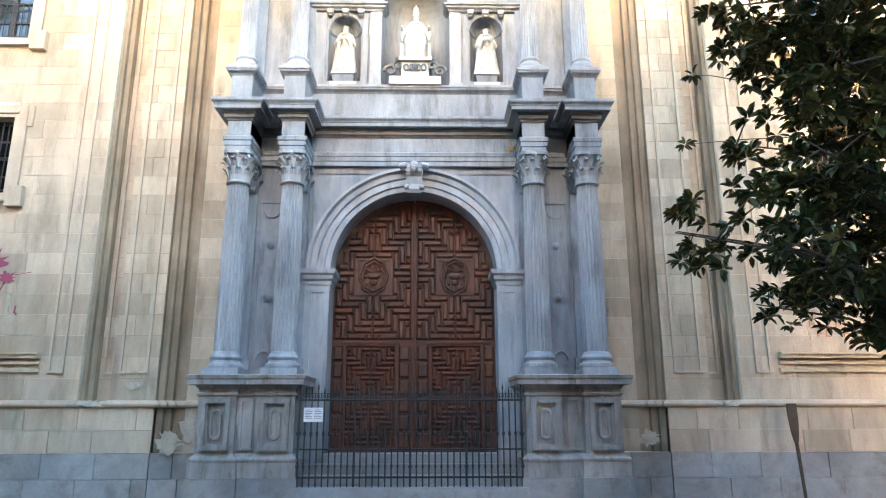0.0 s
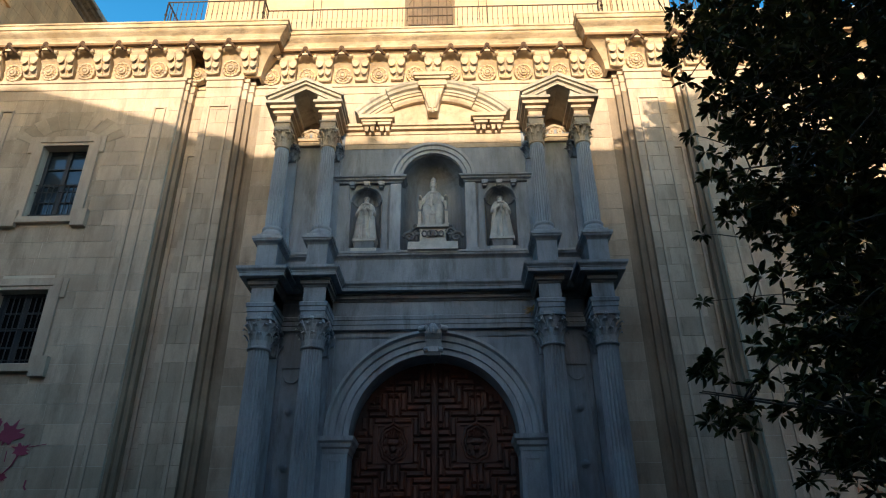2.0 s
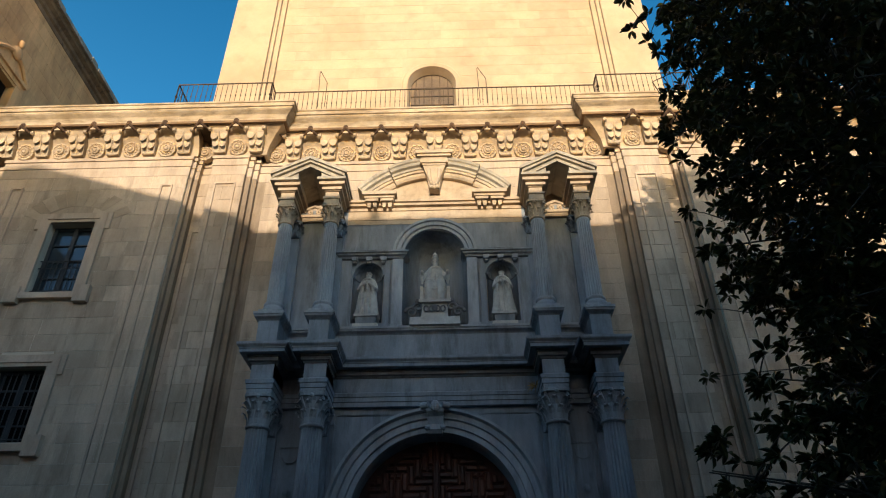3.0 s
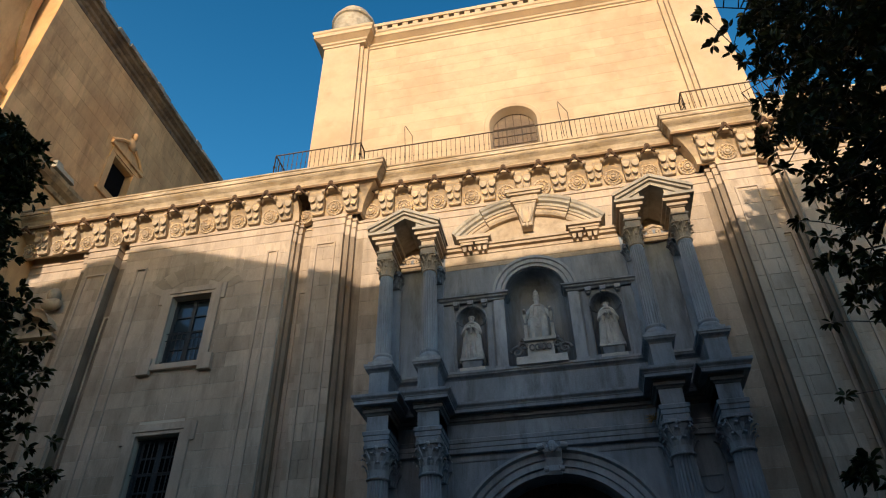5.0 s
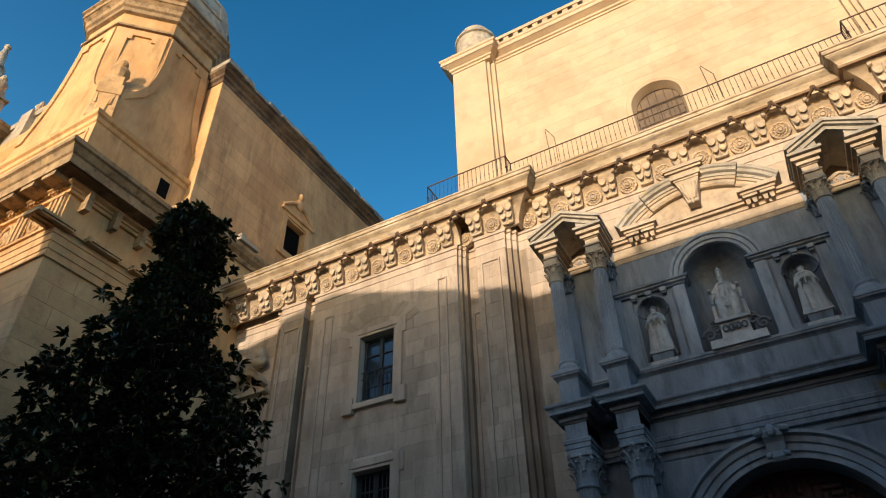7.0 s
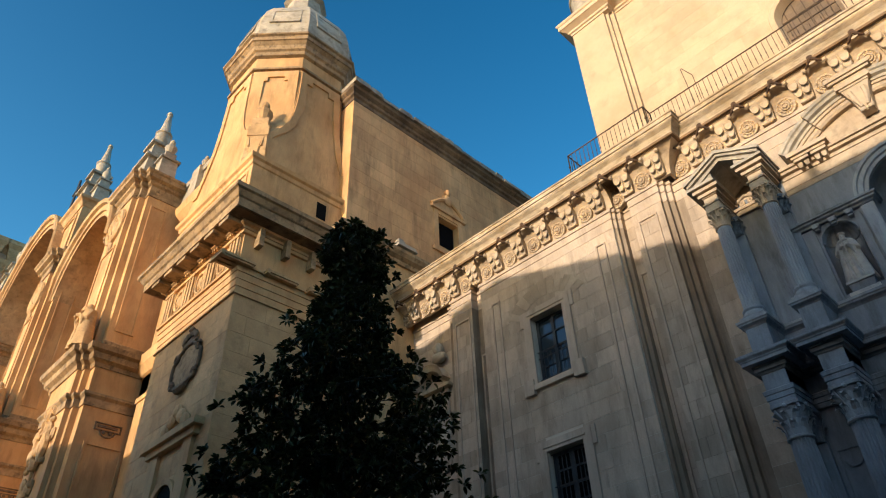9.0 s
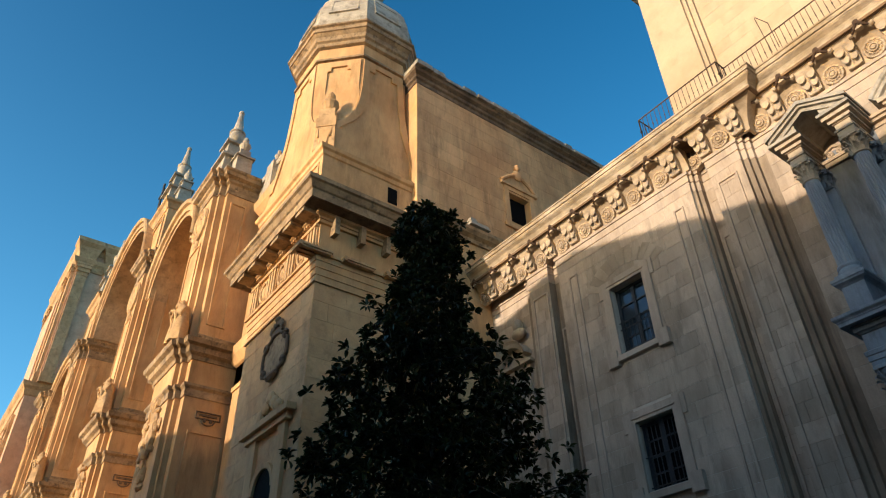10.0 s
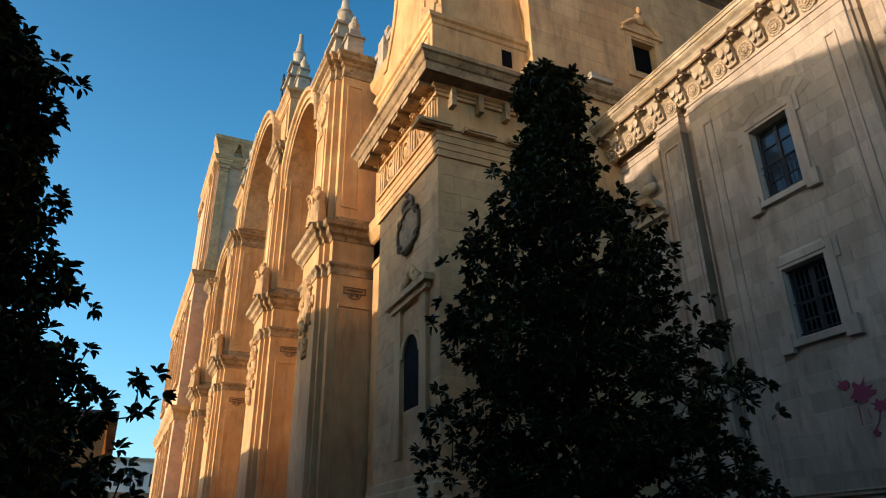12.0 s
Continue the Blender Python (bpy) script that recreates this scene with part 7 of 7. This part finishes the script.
# ---- north tower and far wing ----
north = thing("north_tower", "sunlit stone bell tower at the far end of the cathedral", "tower", kind="structure")
bm = bmesh.new()
box(bm, -84, -62.8, -10.4, 4, 0, 26.8)
box(bm, -75, -62.3, -9.9, 3, 26.8, 41.3)
part("wall", bm, M_NORTH, north)
bm = bmesh.new()
for z, x0, x1, y in ((14.2, -84, -62.8, -10.4), (26.8, -84, -62.8, -10.4), (41.3, -75, -62.3, -9.9), (39.4, -75, -62.3, -9.9)):
    sweep(bm, [(x0, 3), (x0, y), (x1, y), (x1, 3)], [(-0.3, z - 1.1), (0.1, z - 1.1), (0.2, z - 0.6), (0.4, z - 0.35), (0.5, z), (-0.3, z + 0.1)])
part("cornice", bm, M_GOLD_C, north)
def tower_pilaster(x0, x1, y0, y1):
    bm = bmesh.new()
    for o, z0, z1 in ((0.12, 26.8, 27.7), (0.0, 27.7, 37.6), (0.06, 37.6, 37.75), (0.1, 38.0, 38.4), (0.2, 38.4, 38.7)):
        box(bm, x0 - o, x1 + o, y0 - o, y1 + o, z0, z1)
    box(bm, x0, x1, y0, y1, 37.75, 38.0)
    part("tower_pilaster", bm, M_GOLD_C, north)


for x in (-63.4, -66.2, -72.8, -75.0):
    tower_pilaster(x, x + 0.9, -10.15, -9.8)
for y in (-9.75, -7.4, -4.4):
    tower_pilaster(-62.4, -62.05, y, y + 0.9)
for x0, x1, y, z0, z1 in ((-68, -64.5, -10.4, 16.5, 24.5), (-76, -71, -10.4, 16.5, 24.5), (-82.5, -79, -10.4, 16.5, 24.5), (-68, -64.5, -10.4, 4, 13), (-76, -71, -10.4, 4, 13)):
    bm = bmesh.new()
    panel_frame(bm, x0, x1, z0, z1, y, 0.35, 0.25)
    arch(bm, (x0 + x1) / 2, z1 - 2.6, [(1.0, y - 0.2), (1.35, y - 0.2), (1.35, y), (1.0, y)], n=16)
    part("wall_panel", bm, M_GOLD_C, north)
bm = bmesh.new()
sweep(bm, [(-73.5, -9.5), (-73.5, -10.1), (-67.5, -10.1), (-67.5, -9.5)], [(-0.3, 27), (0.1, 27), (0.1, 37), (-0.3, 37)])
part("belfry_panel", bm, M_NORTH, north)

for y in (-9.3, -6.95, -3.95):
    bm = bmesh.new()
    sweep(bm, [(-63.0, y - 0.65), (-62.0, y - 0.65), (-62.0, y + 0.65), (-63.0, y + 0.65)], [(-0.3, 38.8), (0.05, 38.8), (0.08, 39.6), (0.3, 40.3), (0.34, 40.6), (0.6, 41.0), (0.62, 41.4), (-0.3, 41.5)])
    part("entablature_break", bm, M_GOLD_C, north)


# ---- houses behind and beside the square, out of view, that shade its lower half ----
def house(x0, x1, y0, y1, eave, ridge, mat, label, ridge_x=None):
    h = thing("house", label, "house", kind="structure")
    bm = bmesh.new()
    if ridge_x is None:
        box(bm, x0, x1, y0, y1, 0, eave)
    else:
        pts = [(x0, 0), (x1, 0), (x1, eave[1]), (ridge_x, ridge), (x0, eave[0])]
        a, b = ([bm.verts.new((x, y, z)) for x, z in pts] for y in (y0, y1))
        n = len(pts)
        for i in range(n):
            bm.faces.new((a[i], a[(i + 1) % n], b[(i + 1) % n], b[i]))
        bm.faces.new(a[::-1])
        bm.faces.new(b)
    part("wall", bm, mat, h)
    for i in range(int((x1 - x0) / 2.4)):
        for k in range(int((eave[1] if isinstance(eave, tuple) else eave) / 3.6)):
            bm = bmesh.new()
            x, z = x0 + 1.2 + i * 2.4, 1.2 + k * 3.6
            box(bm, x - 0.5, x + 0.5, y1 - 0.02, y1 + 0.03, z, z + 1.9)
            part("shutter", bm, M_FRAME, h)
    return h
YC = -20.0
house(-5.25, 10.25, YC - 10, YC, 15.2, 0, M_WHITEWALL, "tall pale plastered house across the square")
# added unseen house: keeps sun off the ground and blocks low sky
house(10.25, 34, YC - 10, YC, 8.2, 0, M_PLASTER, "unseen low ochre house added to hold back light")
house(-16.55, -5.25, YC - 10, YC, (16.64, 15.3), 17.35, M_PLASTER, "tall ochre house with a gabled roof", ridge_x=-11.7)
house(-23.5, -16.55, YC - 10, YC, 15.2, 0, M_WHITEWALL, "pale plastered house across the square")
house(-30.0, -23.5, YC - 10, YC, 13.0, 0, M_PLASTER, "ochre plastered house across the square")
house(-66.0, -30.0, -34, -24, 8.6, 0, M_WHITEWALL, "low pale house across the square")
# added out of view to dim the sky light from this side
house(19.0, 34.0, -19.9, 2.0, 12.0, 0, M_PLASTER, "unseen ochre house added to block light from the side")
chimney = thing("chimney", "plastered chimney with a pointed cap on the roof edge", "chimney", at=(-1.95, YC - 0.4, 15.2))
bm = bmesh.new()
box(bm, -0.1, 0.1, -0.1, 0.1, -0.02, 0.16)
box(bm, -0.17, 0.17, -0.17, 0.17, 0.16, 0.19)
box(bm, -0.13, 0.13, -0.13, 0.13, 0.19, 0.32, 0.1)
part("stack", bm, M_WHITEWALL, chimney)

# ochre house with a dark eave at the far end of the street, and a pale block beyond
h = thing("street_house", "ochre plastered house with a dark eave and iron balcony", "house")
bm = bmesh.new()
box(bm, -52, -33, -23.0, -15.1, 0, 7.7)
part("wall", bm, M_OCHRE, h)
bm = bmesh.new()
box(bm, -52.3, -32.6, -23.2, -14.7, 7.7, 7.85)
box(bm, -52.2, -32.7, -23.1, -14.8, 7.55, 7.7)
part("roof", bm, M_LEAD, h)
for k in range(6):
    bm = bmesh.new()
    box(bm, -35.4 - k * 3, -34.4 - k * 3, -15.1, -15.04, 3.6, 5.6)
    part("window", bm, M_FRAME, h)
    bm = bmesh.new()
    box(bm, -33.02, -32.96, -22 + k * 1.3, -21.4 + k * 1.3, 3.6, 5.4)
    part("window", bm, M_FRAME, h)
h = thing("distant_building", "pale flat-roofed block at the far end of the street", "building")
bm = bmesh.new()
box(bm, -128, -114, -16.5, -8.0, 0, 15.8)
part("wall", bm, M_FARWALL, h)
bm = bmesh.new()
box(bm, -128.3, -113.7, -16.8, -7.8, 15.8, 16.2)
part("parapet", bm, M_PALE, h)
bm = bmesh.new()
box(bm, -113.9, -108, -17.0, -7.0, 0, 10.2)
part("lower_wing", bm, M_GOLD, h)
bm = bmesh.new()
box(bm, -114.2, -107.5, -17.2, -6.7, 10.2, 10.8)
part("eave", bm, M_TILE, h)
for k in range(5):
    bm = bmesh.new()
    y = -15.6 + k * 1.6
    box(bm, -114.02, -113.94, y, y + 0.8, 12.2, 14.0)
    part("window", bm, M_FRAME, h)


# ---- trees ----
def leafy_tree(name, label, base, trunk_h, tiers, leaf=0.16, boughs=90, per=14, seed=1, lean=(0, 0), r_trunk=0.2, bow=(0, 0)):
    """tiers: (height, radius) of the crown from below upwards. Leaves sit in rosettes along drooping boughs."""
    rng = random.Random(seed)
    tree = thing(name, label, "tree", at=base)
    top = tiers[-1][0]
    bm = bmesh.new()
    
    def axis(z):
        k = z / top
        b = math.sin(math.pi * min(1.0, k))
        return lean[0] * k + bow[0] * b, lean[1] * k + bow[1] * b
    trunk = [(axis(top * k)[0] + 0.08 * math.sin(5 * k), axis(top * k)[1], top * 0.97 * k) for k in (0, 0.1, 0.25, 0.45, 0.65, 0.85, 1)]
    tube(bm, trunk, [r_trunk * q for q in (1.0, 0.8, 0.7, 0.55, 0.4, 0.2, 0.08)], 10)
    part("trunk", bm, M_BARK, tree, "dark bark trunk")

    def radius(z):
        for (z0, r0), (z1, r1) in zip(tiers, tiers[1:]):
            if z0 <= z <= z1:
                return r0 + (r1 - r0) * (z - z0) / (z1 - z0)
        return 0.0
    limbs, verts, faces = bmesh.new(), [], []

    def rosette(p, axis, size, count):
        for i in range(count):
            d = (axis * rng.uniform(0.1, 0.9) + Vector((rng.uniform(-1, 1), rng.uniform(-1, 1), rng.uniform(-0.8, 0.7)))).normalized()
            s = d.cross(Vector((rng.uniform(-0.5, 0.5), rng.uniform(-0.5, 0.5), 1))).normalized()
            u = s.cross(d)
            ln = size * rng.uniform(0.7, 1.15)
            w = ln * 0.21
            q = p + d * 0.02
            n = len(verts)
            verts.extend([q, q + d * ln * 0.35 + s * w + u * 0.02, q + d * ln * 0.75 + s * w * 0.8 + u * 0.015, q + d * ln - u * 0.02, q + d * ln * 0.75 - s * w * 0.8 + u * 0.015, q + d * ln * 0.35 - s * w + u * 0.02, q + d * ln * 0.5 - u * 0.008])
            faces.extend([(n, n + 1, n + 6), (n + 1, n + 2, n + 6), (n + 2, n + 3, n + 6), (n + 3, n + 4, n + 6), (n + 4, n + 5, n + 6), (n + 5, n, n + 6)])

    z_lo = tiers[0][0]
    for c in range(boughs):
        f = (c + rng.random()) / boughs
        z = z_lo + (top - z_lo) * f ** 1.15
        a = c * 2.399 + rng.uniform(-0.4, 0.4)
        lobe = 0.5 + 0.5 * math.sin(3 * a + 2.1 * z + seed) * math.sin(2.9 * z + a)
        big = radius(z) * (0.5 + 0.6 * lobe) * rng.choice((0.85, 1.0, 1.0, 1.08))
        sx, sy = axis(z)
        tip = Vector((sx + big * math.cos(a), sy + big * math.sin(a), z))
        zr = max(trunk_h * 0.7, z - big * rng.uniform(0.25, 0.6))
        root = Vector((*axis(zr), zr))
        mid = root.lerp(tip, 0.55) + Vector((0, 0, 0.1 * big))
        if big > 0.25:
            tube(limbs, [root, mid, tip], [0.035, 0.02, 0.008], 5)
        out = Vector((math.cos(a), math.sin(a), 0.25))
        side = Vector((-math.sin(a), math.cos(a), 0.0))
        count = max(5, int(per * (0.35 + radius(z) / 2.6)))
        for i in range(count):
            q = rng.random() ** 0.45
            base_ = root.lerp(mid, q / 0.55) if q < 0.55 else mid.lerp(tip, (q - 0.55) / 0.45)
            spread = (0.16 + 0.2 * big * q) * rng.gauss(0, 0.8)
            p = base_ + side * spread + Vector((0, 0, rng.gauss(0.02, 0.1 + 0.04 * big)))
            if rng.random() < 0.35:
                tube(limbs, [base_, base_.lerp(p, 0.6) + Vector((0, 0, 0.03)), p], [0.012, 0.009, 0.005], 4)
            rosette(p, (out + side * rng.uniform(-0.6, 0.6)).normalized(), leaf, rng.randint(11, 17))
    tagged(part("limb", limbs, M_BARK, tree), "thin dark boughs and twigs", kind="stuff")
    me = bpy.data.meshes.new("crown")
    me.from_pydata([tuple(v) for v in verts], [], faces)
    me.materials.append(M_LEAF)
    ob = new("crown", me)
    ob.parent = tree
    tagged(ob, "dense crown of dark glossy leaves", kind="stuff")
    return tree


leafy_tree("magnolia_tree", "large magnolia with glossy dark leaves close by", (6.7, -7.0, 0), 2.6,
           [(2.75, 1.8), (3.2, 2.8), (3.9, 3.2), (4.6, 2.9), (5.4, 2.7), (6.5, 3.0), (7.6, 3.5), (9.0, 3.6), (10.2, 3.3), (11.2, 2.85), (12.2, 2.9), (13.2, 2.7), (14.2, 1.4), (14.8, 0.3)], leaf=0.18, boughs=215, per=14, seed=3)
leafy_tree("magnolia_tree", "dark magnolia with a pointed crown before the corner", (-9.15, -7.6, 0), 1.6,
           [(0.9, 2.8), (2.7, 2.9), (3.4, 2.85), (4.4, 2.75), (5.3, 2.65), (6.0, 2.55), (6.9, 2.3), (7.7, 1.9), (8.2, 1.2), (8.8, 1.25), (9.3, 1.05), (9.7, 0.8), (10.3, 0.9), (10.8, 0.7), (11.2, 0.15)], leaf=0.16, boughs=145, per=23, seed=8, lean=(0.0, 0.02), bow=(0.06, 0.1))
leafy_tree("magnolia_tree", "tall dark magnolia with an uneven leafy edge", (-7.6, -17.0, 0), 1.8,
           [(1.2, 2.3), (2.6, 2.4), (3.4, 2.4), (3.9, 1.75), (4.5, 1.85), (5.0, 1.65), (6.1, 1.6), (6.9, 1.2), (7.4, 0.7), (8.0, 0.1)], leaf=0.14, boughs=210, per=32, seed=5)


# ---- ashlar facing, block by block ----
def unit_block(name, mat, b):
    bm = bmesh.new()
    bevel_box(bm, -0.5, 0.5, -1.0, 0.0, -0.5, 0.5, b)
    bmesh.ops.recalc_face_normals(bm, faces=bm.faces[:])
    me = bpy.data.meshes.new(name)
    bm.to_mesh(me)
    bm.free()
    me.materials.append(mat)
    return me


def courses(x0, x1, z0, z1, holes, rng, course=0.44, lo=0.6, hi=1.15):
    """Cuts a face into staggered blocks: (x0, x1, z0, z1), leaving the holes free."""
    n = max(1, round((z1 - z0) / course))
    for k in range(n):
        a, b = z0 + (z1 - z0) * k / n, z0 + (z1 - z0) * (k + 1) / n
        free = [(x0, x1)]
        for hx0, hx1, hz0, hz1 in holes:
            if hz0 < b - 0.03 and hz1 > a + 0.03:
                free = [q for u, v in free for q in ((u, min(v, hx0)), (max(u, hx1), v)) if q[1] - q[0] > 0.06]
        for u, v in free:
            x = u
            first = True
            while x < v - 1e-6:
                w = rng.uniform(lo, hi) * (0.55 if first and k % 2 else 1)
                first = False
                if v - x - w < 0.3:
                    w = v - x
                yield x, min(x + w, v), a, b
                x += w


BLOCKS = {}


def face_blocks(parent, x0, x1, z0, z1, y, holes=(), seed=0, mat=M_ASHLAR, d=0.009, course=0.44, lo=0.6, hi=1.15, m=None):
    """Lays staggered blocks on a face, each an object on one shared mesh."""
    rng = random.Random(seed)
    if mat.name not in BLOCKS:
        BLOCKS[mat.name] = unit_block("ashlar_block", mat, 0.012)
    g = 0.005
    for a, b, c, e in courses(x0, x1, z0, z1, holes, rng, course, lo, hi):
        dd = d * rng.uniform(0.75, 1.15)
        ob = new("ashlar_block", BLOCKS[mat.name])
        ob.parent = parent
        q = pose((a + b) / 2, y, (c + e) / 2) @ Matrix.Diagonal((b - a - 2 * g, dd, e - c - 2 * g, 1))
        ob.matrix_basis = (m @ q) if m is not None else q


WIN_HOLES = lambda s: [(*sorted((s * 10.27, s * 9.03)), 10.3, 12.5), (*sorted((s * 10.27, s * 9.03)), 6.5, 8.35)]
face_blocks(church, -12.2, -6.9, 2.05, 14.05, 0.0, WIN_HOLES(-1), 1)
face_blocks(church, -6.25, -5.3, 2.05, 14.05, 0.0, seed=2, lo=0.5, hi=0.8)
face_blocks(church, -4.8, -4.12, 2.05, 14.05, 0.39, seed=3, lo=0.7, hi=0.9)
face_blocks(church, 4.12, 4.8, 2.05, 14.05, 0.39, seed=4, lo=0.7, hi=0.9)
face_blocks(church, 5.3, 6.25, 2.05, 14.05, 0.0, seed=5, lo=0.5, hi=0.8)
face_blocks(church, 6.9, 12.2, 2.05, 14.05, 0.0, WIN_HOLES(1), 6)
face_blocks(church, -4.12, 4.12, 12.95, 14.05, 0.39, seed=7)
face_blocks(church, -6.7, -6.25, 2.05, 14.05, 0.4, seed=21, lo=0.9)
face_blocks(church, 6.25, 6.7, 2.05, 14.05, 0.4, seed=22, lo=0.9)
for s in (-1, 1):
    face_blocks(church, *sorted((s * 13.6, s * 12.65)), 2.05, 14.05, 0.0, seed=8 + s)
    face_blocks(church, *sorted((s * 16.4, s * 13.9)), 2.05, 14.05, 0.39, seed=12 + s)
    for a, b, y in ((16.4, 13.9, 0.39), (13.6, 12.65, 0), (12.2, 5.3, 0)):
        face_blocks(church, *sorted((s * a, s * b)), 1.0, 1.9, y, seed=30 + s, d=0.03, lo=0.8, hi=1.5)
        face_blocks(church, *sorted((s * a, s * b)), 0.0, 1.0, y, seed=40 + s, d=0.055, course=0.5, lo=0.9, hi=1.6, mat=M_PLINTH)
    face_blocks(church, *sorted((s * 5.29, s * 4.14)), 0.0, 1.0, 0.012, seed=60 + s, d=0.055, course=0.5, lo=0.5, hi=0.9, mat=M_PLINTH)
    face_blocks(church, *sorted((s * 4.8, s * 4.12)), 1.0, 1.9, 0.39, seed=64 + s, d=0.03)
# tower: broad, nearly flush courses
face_blocks(tower, -7.0, 7.0, 16.1, 29.9, 5.5, [(WX - 1.26, WX + 1.26, 16, 24.8)], 50, M_TOWER, d=0.006, course=0.6, lo=1.0, hi=2.0)
# cathedral corner: front and side
face_blocks(cath, XE, XB, 0, 13.3, YB, (), 51, M_GOLD_R, d=0.012, course=0.62, lo=0.9, hi=1.6)
face_blocks(cath, -3.9, 6.94, 0, 13.3, 0, (), 52, M_GOLD_R, d=0.012, course=0.62, lo=0.9, hi=1.6, m=pose(-16.0, 0, 0, 0, 0, 90) @ Matrix.Scale(-1, 4, (1, 0, 0)))
face_blocks(nave, -3.0, 40, 18.2, 25.6, 0, [(1.95, 3.2, 19.7, 21.35)], 53, M_NAVE_R, d=0.008, course=0.62, lo=1.0, hi=2.0, m=pose(NX, 0, 0, 0, 0, 90))
